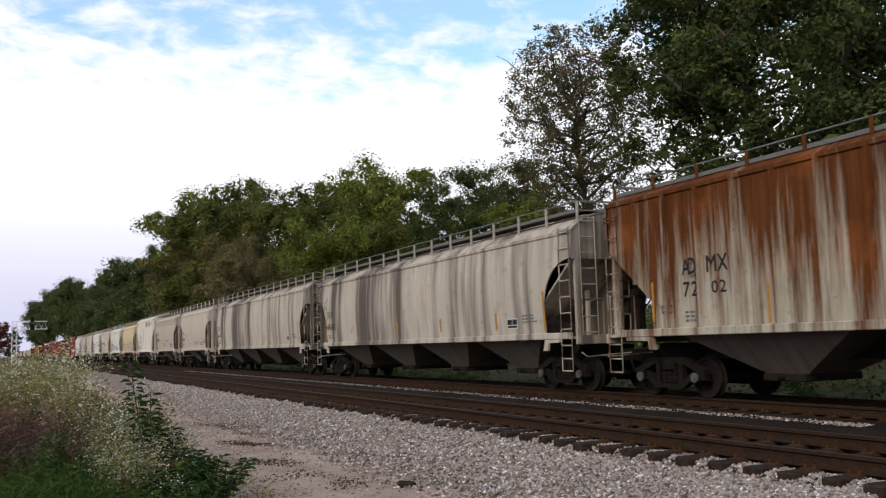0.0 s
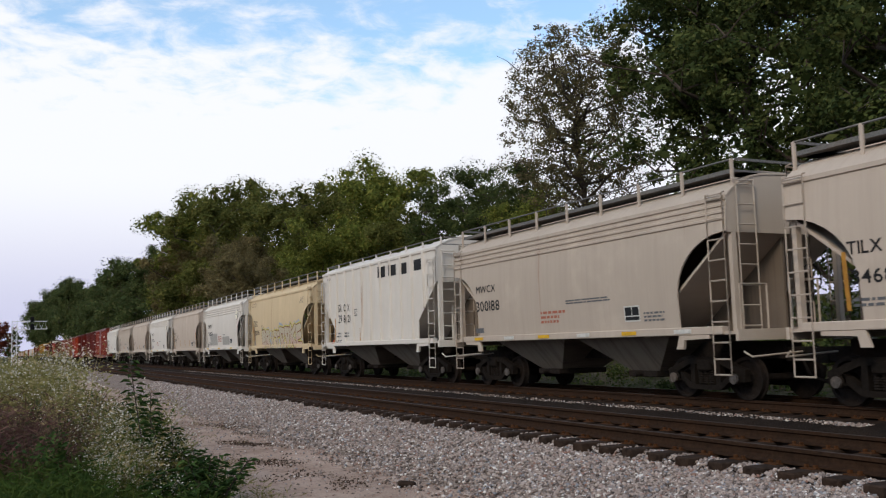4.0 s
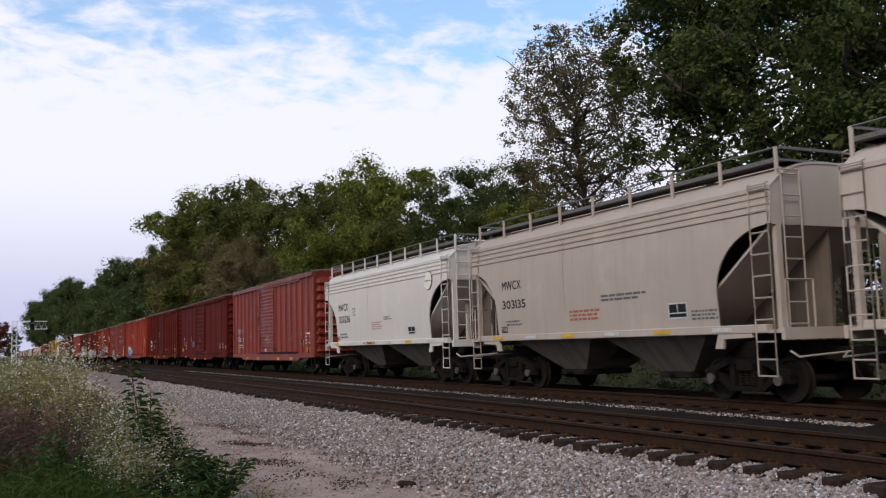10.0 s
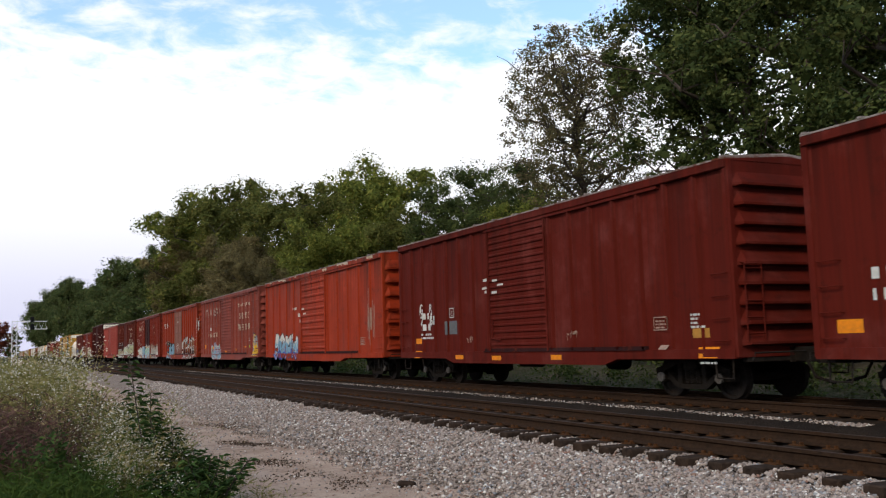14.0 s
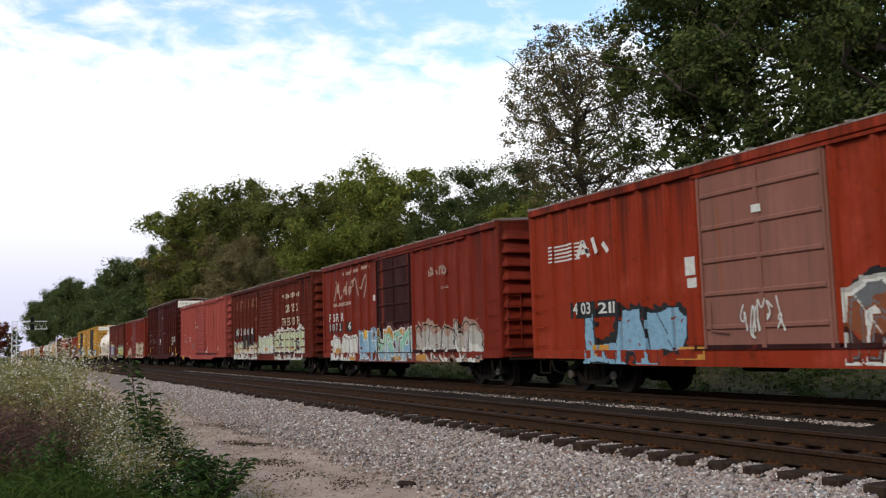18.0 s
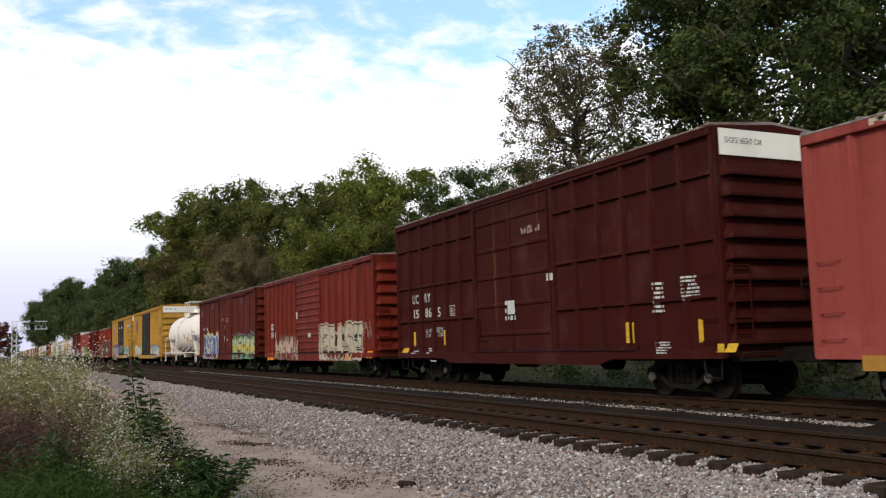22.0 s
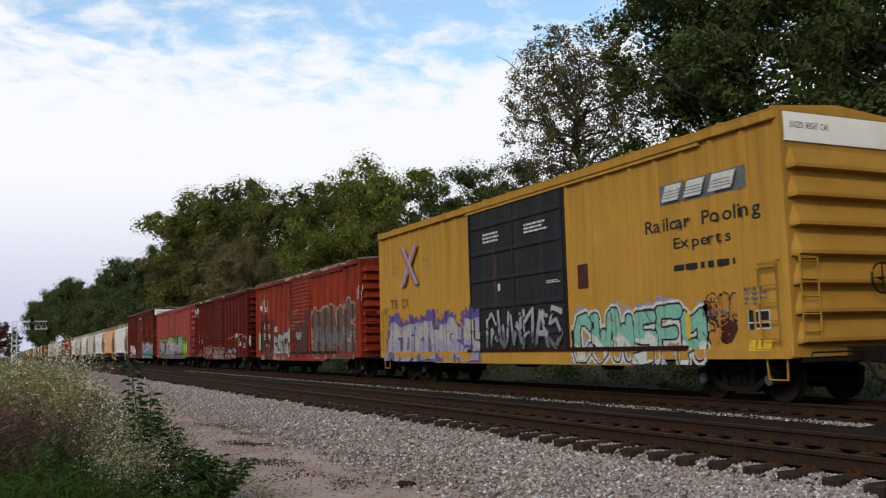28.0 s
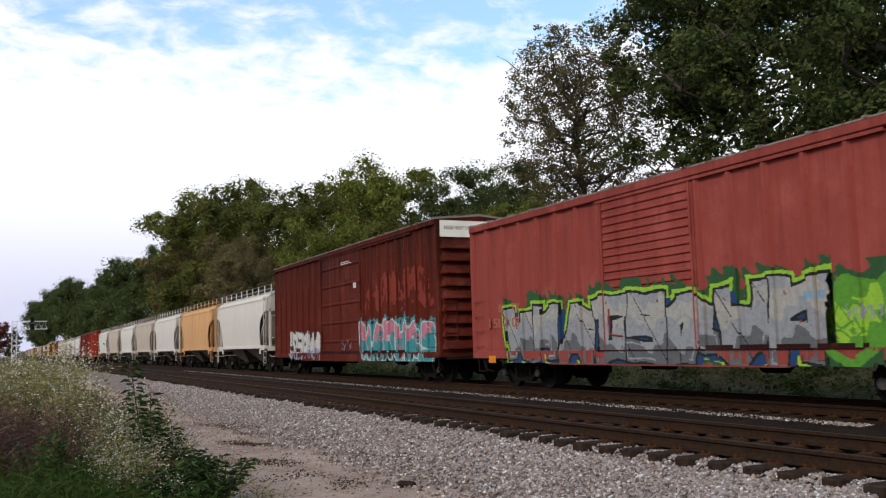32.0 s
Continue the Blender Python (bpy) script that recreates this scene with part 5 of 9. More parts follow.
def spray(car, L, side, u0, u1, z0, z1, fills, outline="black", cloud=None, seed=1, weight=0.16, cell=0.028, glyphs=None, shine="white", label="graffiti of interlocking rounded shapes"):
    """Spray-painted lettering too wild to read: thick bent strokes with an outline on a cloud of colour, laid over panel and posts alike."""
    rnd = random.Random(seed)
    rng = np.random.default_rng(seed)
    nu, nz = int((u1 - u0) / cell), int((z1 - z0) / cell)
    U, Z = np.meshgrid(np.arange(nu) * cell + cell / 2, np.arange(nz) * cell + cell / 2, indexing="ij")
    W, H = u1 - u0, z1 - z0
    n = round(1.45 * (glyphs or max(2, round(W / (0.85 * H)))))
    best = np.full(U.shape, 9.0)
    own = np.zeros(U.shape, int)

    def bow(cx, cz, rx, rz, a, b):
        return [(cx + rx * math.cos(a + (b - a) * k / 9), cz + rz * math.sin(a + (b - a) * k / 9)) for k in range(10)]

    def far_from(line):
        d = np.full(U.shape, 9.0)
        for (ax, az), (bx, bz) in zip(line, line[1:]):
            k = np.clip(((U - ax) * (bx - ax) + (Z - az) * (bz - az)) / max(1e-6, (bx - ax) ** 2 + (bz - az) ** 2), 0, 1)
            d = np.minimum(d, np.hypot(U - ax - k * (bx - ax), Z - az - k * (bz - az)))
        return d

    wob = 0.05 * (np.sin(U * 6.1 + seed) + np.sin(Z * 7.3 + U * 2.7 + seed * 2))
    n = max(2, round(n / 1.2))
    th = min(weight * 0.85 * H, 0.24 * W / n)
    pi = math.pi
    for g in range(n):
        c0, c1 = max(th, W * (g - 0.02) / n), min(W - th, W * (g + 1.04) / n)
        lo, hi = th * 0.9 + rnd.uniform(0, 0.06) * H, H - th * 1.3 - rnd.uniform(0, 0.14) * H
        mid, cx, cz = lo + (hi - lo) * rnd.uniform(0.42, 0.6), (c0 + c1) / 2, (lo + hi) / 2
        rx, rz = max(0.02, (c1 - c0) / 2 - th * 0.5), (hi - lo) / 2
        lean = rnd.uniform(-0.10, 0.18)
        form = rnd.randrange(7)
        if form == 0:
            lines = [[(cx - rx, lo)] + bow(cx, mid, rx, hi - mid, pi, 0) + [(cx + rx, lo)]]
        elif form == 1:
            lines = [bow(cx, cz, rx, rz, 0.0, 2 * pi)]
        elif form == 2:
            lines = [bow(cx, cz, rx, rz, 0.7, 2 * pi - 0.6), [(cx, cz), (cx + rx, cz - 0.2 * rz)]]
        elif form == 3:
            lines = [bow(cx, (mid + hi) / 2, rx, (hi - mid) / 2, 0.4, 1.5 * pi) + bow(cx, (mid + lo) / 2, rx, (mid - lo) / 2, 0.5 * pi, -0.7 * pi)]
        elif form == 4:
            lines = [[(cx - rx, lo), (cx - rx, hi)], bow(cx - rx * 0.4, (mid + hi) / 2, rx * 1.3, (hi - mid) / 2, -0.5 * pi, 0.5 * pi), [(cx - rx * 0.2, mid), (cx + rx * 1.1, lo)]]
        elif form == 5:
            lines = [[(cx - rx, hi)] + bow(cx, mid, rx, mid - lo, pi, 2 * pi) + [(cx + rx, hi)], [(cx, lo), (cx + 0.2 * rx, mid)]]
        else:
            lines = [[(cx - rx, lo), (cx - 0.1 * rx, hi), (cx + rx, lo)], [(cx - 0.5 * rx, mid), (cx + rx, mid + 0.15 * rz)]]
        d = np.full(U.shape, 9.0)
        for line in lines:
            d = np.minimum(d, far_from([(x + lean * (z - lo), z) for x, z in line]))
        d = d + wob * th * 2.0
        take = d < best
        best = np.where(take, d, best)
        own = np.where(take, g, own)
    ids = np.full(U.shape, -1)
    names = list(fills) + [outline] + ([cloud] if cloud else []) + [shine]
    if cloud:
        ids[best < th + 0.13 * H * (0.6 + 0.5 * np.sin(U * 3.3 + seed) * np.sin(U * 1.3) + 0.3 * rng.random(U.shape) + 0.35 * np.abs(np.sin(U * 9.7 + 2.3 * np.sin(U * 2.9) + Z * 1.5)) * (Z > 0.5 * H))] = len(fills) + 1
    edge = 0.028 * H
    ids[best < th + edge] = len(fills)
    inside = best < th
    shade = (own + np.floor((Z / H + 0.12 * np.sin(U * 5 + own) + 0.22 * rng.random(U.shape)) * len(fills) * 0.999)).astype(int) % len(fills)
    ids = np.where(inside, shade, ids)
    ids = np.where(inside & (np.abs(best - th * 0.62) < 0.008 + 0.012 * H) & (np.sin(U * 2.1 + own * 1.7) > 0.35), len(names) - 1, ids)
    # inner lines and chips of the second colour
    ids = np.where(inside & (np.abs(np.sin(U * 4.7 + Z * 2.9 + own * 2.1)) < 0.07), len(fills), ids)
    # worn away in places
    ids = np.where((rng.random(U.shape) < 0.02) | (np.sin(U * 31 + 3 * np.sin(Z * 17)) + np.sin(Z * 23 + U * 5) > 1.86), -1, ids)
    lay_paint(car, L, side, u0, z0, cell, ids, names, label)


# -- box cars --
def box_car(label, front, rear, color, eave=4.55, door=(6.4, 9.4), door_style="ribs", door_color=None, posts=14, end_ribs=9, end_white=False, smooth=False, rails=(), roof="roof", sill=(4.0, 11.6), category="boxcar", proud=0.07, beads=0, ladder=False, post_w=0.075):
    """door: metres from the rear end. Returns the car, its length and the side's surface (a function of u and z)."""
    L = rear - front
    car = new_car("boxcar", label, category, front, rear)
    paint_m, door_m = M[color], M[door_color or color]
    W, P = 1.515, 1.595          # panel plane, track plane
    z0 = 0.84
    d0, d1 = door
    for s in (-1, 1):
        part("side_wall", Mesh().box(min(s * 1.44, s * W), max(s * 1.44, s * W), -L / 2 + 0.02, L / 2 - 0.02, z0, eave - 0.03), paint_m, car)
        a, b = sorted((s * 1.50, s * 1.62))
        part("top_plate", Mesh().box(a, b, -L / 2 + 0.01, L / 2 - 0.01, eave - 0.17, eave, 0.015), paint_m, car)
        a, b = sorted((s * 1.40, s * 1.60))
        u0, u1 = sill
        poly = [(L / 2 - 0.02, z0 + 0.16), (L / 2 - 0.02, z0 - 0.02), (L / 2 - u0 + 0.5, z0 - 0.04), (L / 2 - u0, 0.67), (L / 2 - u1, 0.67), (L / 2 - u1 - 0.5, z0 - 0.04), (-L / 2 + 0.02, z0 - 0.02), (-L / 2 + 0.02, z0 + 0.16)]
        part("side_sill", Mesh().prism(poly, "x", a, b), paint_m, car)
    # posts on the side that faces the path, one by one; those of the far side joined with its wall by their look
    where = []
    gaps = max(1, round(posts * d0 / (L - (d1 - d0))))
    gaps2 = max(1, posts - gaps)
    for k in range(gaps + 1):
        where.append(0.07 + (d0 - 0.14) * k / gaps)
    for k in range(gaps2 + 1):
        where.append(d1 + 0.07 + (L - d1 - 0.14) * k / gaps2)
    pw = post_w if not smooth else 0.03
    reach = W + proud
    post = Mesh().prism([(-W, -pw), (-W, pw), (-reach, pw * 0.5), (-reach, -pw * 0.5)], "z", z0 + 0.1, eave - 0.16).data("side_post", paint_m)
    post_far = Mesh().prism([(W, -pw), (W, pw), (reach, pw * 0.62), (reach, -pw * 0.62)], "z", z0 + 0.1, eave - 0.16).data("side_post", paint_m)
    for u in where:
        part("side_post", post, paint_m, car, at=pose(0, L / 2 - u, 0))
        part("side_post", post_far, paint_m, car, at=pose(0, L / 2 - u, 0))
    if beads:
        # pressed beads along the panels, between the posts
        for k in range(beads):
            z = z0 + 0.45 + (eave - z0 - 0.75) * k / (beads - 1)
            for a, b in zip(where, where[1:]):
                if b - a < 2.5 and not (a < d1 - 0.1 and b > d0 + 0.1):
                    part("side_bead", Mesh().prism([(-W, z - 0.045), (-W, z + 0.035), (-W - 0.022, z + 0.012), (-W - 0.022, z - 0.02)], "y", L / 2 - b + pw, L / 2 - a - pw), paint_m, car)
    if rails:
        for z in rails:
            for ya, yb in ((-L / 2 + 0.1, L / 2 - d1), (L / 2 - d0, L / 2 - 0.1)):
                part("side_rail", Mesh().prism([(-W, z - 0.05), (-W, z + 0.05), (-reach + 0.01, z + 0.03), (-reach + 0.01, z - 0.03)], "y", ya, yb), paint_m, car)
    # doors
    for s in (-1, 1):
        a, b = sorted((s * (W + 0.002), s * (W + 0.055)))
        dz0, dz1 = z0 + 0.13, eave - 0.24
        d = part("door", Mesh().box(a, b, L / 2 - d1 + 0.03, L / 2 - d0 - 0.03, dz0, dz1, 0.01), door_m, car, "sliding door of the boxcar")
        if s > 0:
            continue
        x = -(W + 0.055)
        n = 18 if door_style == "louvre" else (11 if door_style == "ribs" else 5)
        for k in range(n):
            z = dz0 + 0.12 + (dz1 - dz0 - 0.2) * (k + 0.5) / n
            hh = (dz1 - dz0) / n * (0.26 if door_style != "panel" else 0.10)
            part("door_rib", Mesh().prism([(x + 0.01, z - hh), (x + 0.01, z + hh), (x - 0.035, z + hh * 0.4), (x - 0.035, z - hh * 0.4)], "y", L / 2 - d1 + 0.14, L / 2 - d0 - 0.14), door_m, d)
        for u in (d0 + 0.09, d1 - 0.09):
            part("door_rod", Mesh().tube([(x - 0.03, L / 2 - u, dz0 + 0.02), (x - 0.03, L / 2 - u, dz1 - 0.02)], 0.028, 6), door_m, d)
        if door_style == "panel":
            for u in (d0 + (d1 - d0) * 0.5,):
                part("door_seam", Mesh().box(x - 0.03, x + 0.01, L / 2 - u - 0.05, L / 2 - u + 0.05, dz0 + 0.05, dz1 - 0.05), door_m, d)
        part("door_lever", Mesh().tube([(x - 0.06, L / 2 - d0 - 0.3, 1.9), (x - 0.06, L / 2 - d0 - 0.3, 1.35), (x - 0.06, L / 2 - d0 - 0.75, 1.3)], 0.02, 5), door_m, d)
        part("upper_door_track", Mesh().box(-P - 0.01, -W, -L / 2 + 2.0, L / 2 - d0 + 0.1, eave - 0.245, eave - 0.185), paint_m, car)
        # the second box is a dark strip painted as the shadow above the sill
        part("lower_door_track", Mesh().box(-P - 0.035, -W, -L / 2 + 2.6, L / 2 - d0 + 0.25, z0 + 0.145, z0 + 0.165).box(-1.585, -W, -L / 2 + 2.6, L / 2 - d0 + 0.25, z0 + 0.165, z0 + 0.235), M["burnt"], car, "lower door track with a dark strip for the shadow in its slot")
    # ends with pressed ribs
    for s in (-1, 1):
        y = s * L / 2
        m = Mesh().box(-1.53, 1.53, min(y - s * 0.06, y), max(y - s * 0.06, y), z0, eave)
        m.prism([(-1.55, eave - 0.02), (1.55, eave - 0.02), (1.55, eave), (0, eave + 0.13), (-1.55, eave)], "y", *sorted((y - s * 0.06, y + s * 0.012)))
        end = part("end_wall", m, paint_m, car, "ribbed steel end")
        top = eave - (0.62 if end_white else 0.2)
        for k in range(end_ribs):
            z = 1.0 + (top - 1.0) * (k + 0.5) / end_ribs
            hh = (top - 1.0) / end_ribs * 0.40
            rib = Mesh().loft([[(x, y + s * o, z + w) for o, w in ((0, -hh), (d, -hh * 0.75), (d, -hh * 0.45), (0, hh))] for x, d in ((-1.47, 0.02), (-1.32, 0.13), (1.32, 0.13), (1.47, 0.02))])
            part("end_rib", rib, paint_m, end)
        for sx in (-1, 1):
            part("corner_post", Mesh().box(*sorted((sx * 1.46, sx * 1.575)), *sorted((y - s * 0.10, y + s * 0.035)), z0, eave, 0.012), paint_m, car)
        if end_white:
            part("end_panel", Mesh().box(-1.44, 1.44, *sorted((y + s * 0.002, y + s * 0.03)), eave - 0.56, eave - 0.04), M["white_end"], end, "white painted panel across the top of the end")
        part("end_ladder", ladder_mesh("y", y + s * 0.01, 0.42, 1.15, 2.6, s * 0.13, 5), paint_m, car, at=pose(-1.2, 0, 0))
        for sx in (-1, 1):
            if ladder:
                part("side_ladder", ladder_mesh("x", sx * 1.53, 0.42, 1.05, 2.55, sx * 0.09, 5), paint_m, car, at=pose(0, y - s * 0.42, 0))
            else:
                for k in range(4):
                    z = 1.15 + 0.42 * k
                    part("grab_iron", Mesh().tube([(sx * 1.52, y - s * 0.16, z), (sx * 1.60, y - s * 0.17, z), (sx * 1.60, y - s * 0.57, z), (sx * 1.52, y - s * 0.58, z)], 0.012, 5), paint_m, car)
            part("step", Mesh().tube([(sx * 1.5, y - s * 0.18, 0.86), (sx * 1.5, y - s * 0.2, 0.45), (sx * 1.5, y - s * 0.62, 0.45), (sx * 1.5, y - s * 0.66, 0.86)], 0.020, 5), paint_m if ladder else M["dark"], car, "stirrup step")
        part("cut_lever", Mesh().tube([(-1.45, y + s * 0.25, 0.78), (-1.4, y + s * 0.28, 0.92), (0.1, y + s * 0.28, 0.92), (0.12, y + s * 0.45, 0.95)], 0.018, 5), M["dark"], car)
    part("brake_wheel", Mesh().tube([(0.55 + 0.28 * math.cos(k * math.pi / 9), -L / 2 - 0.2, 2.2 + 0.28 * math.sin(k * math.pi / 9)) for k in range(19)], 0.018, 5).tube([(0.28, -L / 2 - 0.2, 2.2), (0.82, -L / 2 - 0.2, 2.2)], 0.015, 5).tube([(0.55, -L / 2 - 0.2, 1.93), (0.55, -L / 2 - 0.2, 2.47)], 0.015, 5).tube([(0.55, -L / 2, 2.2), (0.55, -L / 2 - 0.2, 2.2)], 0.03, 6), M["dark"], car)
    # roof: low gable with a rib at each sheet
    part("roof", Mesh().prism([(-1.62, eave + 0.0), (1.62, eave + 0.0), (1.62, eave + 0.03), (0, eave + 0.17), (-1.62, eave + 0.03)], "y", -L / 2 + 0.02, L / 2 - 0.02), M[roof], car, "weathered sheet roof")
    n = 14
    rib = Mesh().prism([(-1.62, eave + 0.02), (1.62, eave + 0.02), (1.62, eave + 0.065), (0, eave + 0.205), (-1.62, eave + 0.065)], "y", -0.035, 0.035).data("roof_rib", M[roof])
    for k in range(n + 1):
        part("roof_rib", rib, M[roof], car, at=pose(0, -L / 2 + 0.08 + (L - 0.16) * k / n, 0))
    # underframe
    part("underframe", Mesh().box(-0.25, 0.25, -L / 2, L / 2, 0.72, 1.0).box(-1.42, 1.42, -L / 2 + 0.1, L / 2 - 0.1, 0.90, 1.0).box(-1.3, 1.3, -L / 2 + 0.02, -L / 2 + 0.15, 0.75, 1.0).box(-1.3, 1.3, L / 2 - 0.15, L / 2 - 0.02, 0.75, 1.0), M["dark"], car)
    part("brake_cylinder", Mesh().lathe([(-0.5, 0.13), (0.5, 0.13)], 12, "y", (-0.7, 0.8, 0.68)), M["dark"], car)
    part("air_tank", Mesh().lathe([(-0.35, 0.1), (-0.3, 0.2), (0.3, 0.2), (0.35, 0.1)], 12, "y", (0.7, -1.2, 0.65)), M["dark"], car)
    add_trucks(car, L / 2 - 1.85)
    add_couplers(car, L)

    def side(u, z):
        if z < z0 + 0.164:
            return 1.602
        if z > eave - 0.172:
            return 1.622
        if d0 + 0.03 < u < d1 - 0.03:
            return W + 0.055 + 0.037
        return reach if any(abs(u - q) < pw * 1.02 for q in where) else W
    return car, L, side


def edge_chips(car, L, eave, u0, u1, n, seed):
    """Pale bare patches where paint has peeled off the roof edge."""
    rnd = random.Random(seed)
    m = Mesh()
    for _ in range(n):
        a = rnd.uniform(u0, u1)
        w, top, h = rnd.uniform(0.08, 0.7), eave - rnd.uniform(0.0, 0.03), rnd.uniform(0.02, 0.12)
        k = 6
        for i in range(k):
            lo = top - h * rnd.uniform(0.3, 1.0)
            m.quad((-1.6235, L / 2 - a - w * i / k, lo), (-1.6235, L / 2 - a - w * (i + 1) / k, lo), (-1.6235, L / 2 - a - w * (i + 1) / k, top), (-1.6235, L / 2 - a - w * i / k, top))
    tagged(part("peeled_edge", m, M["ink_cream"], car, "peeled pale patches along the roof edge"), kind="stuff")


# -- covered hoppers --
def hopper_car(label, front, rear, color, bays=2, ribbed=False, eave=3.84, cut=1.45, walk_z=4.58, lines=False, strip=False, bay_color="bay", panel_white=False):
    L = rear - front
    car = new_car("covered_hopper", label, "hopper car", front, rear)
    pm = M[color]
    zb = 1.42                                   # foot of the side sheet
    z_cut = 3.2

    def wide(z):
        if ribbed:
            return 1.50
        k = (z - zb) / (eave - zb)
        return 1.535 + 0.065 * math.sin(math.pi * min(1.0, max(0.0, k)) * 0.9) - 0.10 * max(0.0, k - 0.55) ** 1.5

    def half(z):
        if z >= z_cut:
            return L / 2
        if z <= 2.0:
            return L / 2 - cut
        return L / 2 - cut * math.sqrt(max(0.0, 1 - ((z - 2.0) / (z_cut - 2.0)) ** 2)) if not ribbed else L / 2 - cut * (z_cut - z) / (z_cut - 2.0)

    zs = [zb, 1.6, 1.8, 2.0, 2.2, 2.4, 2.6, 2.8, 2.95, 3.08, 3.16, z_cut, 3.4, 3.6, 3.7, eave]
    cols = 12
    for s in (-1, 1):
        grid = []
        for z in zs:
            h = half(z)
            grid.append([(s * wide(z), -h + 2 * h * c / cols, z) for c in range(cols + 1)])
        m = Mesh().sheet(grid, lambda p: (p[0] - s * 0.03, p[1], p[2]))
        m.smooth = True
        part("side_sheet", m, pm, car)
        a, b = sorted((s * (wide(eave) - 0.02), s * (wide(eave) + 0.035)))
        part("eave_rail", Mesh().box(a, b, -L / 2, L / 2, eave - 0.05, eave + 0.05, 0.012), pm, car)
        a, b = sorted((s * 1.40, s * 1.575))
        part("side_sill", Mesh().box(a, b, -L / 2 + 0.25, L / 2 - 0.25, 1.27, 1.43, 0.015), pm, car)
        if lines:
            for k in range(3):
                z = eave - 0.14 - 0.13 * k
                w = wide(z)
                part("side_bead", Mesh().prism([(s * (w - 0.01), z - 0.035), (s * (w + 0.03), z - 0.02), (s * (w + 0.03), z + 0.02), (s * (w - 0.01), z + 0.035)], "y", -L / 2 + 0.02, L / 2 - 0.02), pm, car)
        if ribbed:
            n = round(L / 0.98)
            for k in range(1, n):
                y = -L / 2 + L * k / n
                lowest = zb if abs(y) < L / 2 - cut else (z_cut - (abs(y) - (L / 2 - cut)) * 0 - (1 - (abs(y) - (L / 2 - cut)) / cut) * (z_cut - 2.0))
                part("side_post", Mesh().prism([(s * 1.49, y - 0.06), (s * 1.49, y + 0.06), (s * 1.575, y + 0.035), (s * 1.575, y - 0.035)], "z", lowest, eave), pm, car)
    we = wide(eave)
    # roof, arched
    xs = [we * math.sin(math.pi / 2 * k / 8) for k in range(-8, 9)]
    rise = 0.50 if not ribbed else 0.36
    arch = lambda x: eave + 0.03 + rise * (1 - abs(x / we) ** 3.2)
    m = Mesh().sheet([[(x, y, arch(x)) for x in xs] for y in (-L / 2, -L / 4, 0, L / 4, L / 2)], lambda p: (p[0], p[1], p[2] - 0.04))
    m.smooth = True
    part("roof", m, pm, car, "arched roof sheet")
    poly = [(-we, z_cut - 0.02)] + [(x, arch(x) - 0.03) for x in xs] + [(we, z_cut - 0.02)]
    for s in (-1, 1):
        y = s * L / 2
        part("end_wall", Mesh().prism(poly, "y", *sorted((y - s * 0.07, y - s * 0.02))), pm, car)
        part("slope_sheet", Mesh().loft([[(-1.46, y - s * 0.06, z_cut), (1.46, y - s * 0.06, z_cut), (1.46, y - s * 0.06, z_cut + 0.06), (-1.46, y - s * 0.06, z_cut + 0.06)], [(-1.46, y - s * 2.7, 1.25), (1.46, y - s * 2.7, 1.25), (1.46, y - s * 2.7, 1.33), (-1.46, y - s * 2.7, 1.33)]]), pm, car, "sloping end sheet in the open end bay")
        # dark sheet added so that no sky shows through the shaded end bay
        part("bay_web", Mesh().prism([(y - s * 0.15, 1.3), (y - s * 0.15, z_cut), (y - s * 2.7, 1.3)], "x", -0.03, 0.03), M["bay"], car, "dark sheet added under the slope sheet to keep out the sky")
        for sx in (-1, 1):
            part("end_post", Mesh().box(*sorted((sx * 1.30, sx * 1.42)), *sorted((y - s * 0.12, y - s * 0.02)), 1.3, z_cut + 0.1), pm, car)
            part("bay_post", Mesh().box(sx * 0.5 - 0.04, sx * 0.5 + 0.04, *sorted((y - s * 0.95, y - s * 0.85)), 1.3, z_cut - 0.72), pm, car)
            part("bolster_web", Mesh().prism([(y - s * cut - s * 0.02, 1.3), (y - s * 0.62, 1.3), (y - s * 0.62, 1.20), (y - s * cut + s * 0.12, 1.18), (y - s * cut + s * 0.08, 1.0), (y - s * cut - s * 0.12, 1.0)], "x", *sorted((sx * 1.50, sx * 1.56))), pm, car)
            part("side_ladder", ladder_mesh("x", sx * 1.53, 0.44, 1.0, 3.95, sx * 0.06, 8, foot=0.52), pm, car, "tall side ladder with a stirrup step", pose(0, y - s * 0.26, 0))
        part("end_ladder", ladder_mesh("y", y - s * 0.02, 0.44, 1.3, 4.2, s * 0.10, 8), pm, car, at=pose(-1.12, 0, 0))
        part("end_platform", Mesh().box(-1.52, 1.52, *sorted((y - s * 1.5, y + s * 0.10)), 1.27, 1.33).box(-1.54, 1.54, *sorted((y + s * 0.06, y + s * 0.14)), 1.15, 1.36), pm, car)
        part("end_railing", Mesh().tube([(-1.42, y + s * 0.10, 1.35), (-1.42, y + s * 0.10, 2.2), (-0.75, y + s * 0.10, 2.2), (-0.75, y + s * 0.10, 1.35)], 0.02, 5), pm, car)
        part("cut_lever", Mesh().tube([(-1.45, y + s * 0.15, 0.95), (-1.4, y + s * 0.30, 0.85), (0.0, y + s * 0.30, 0.92)], 0.018, 5), pm, car)
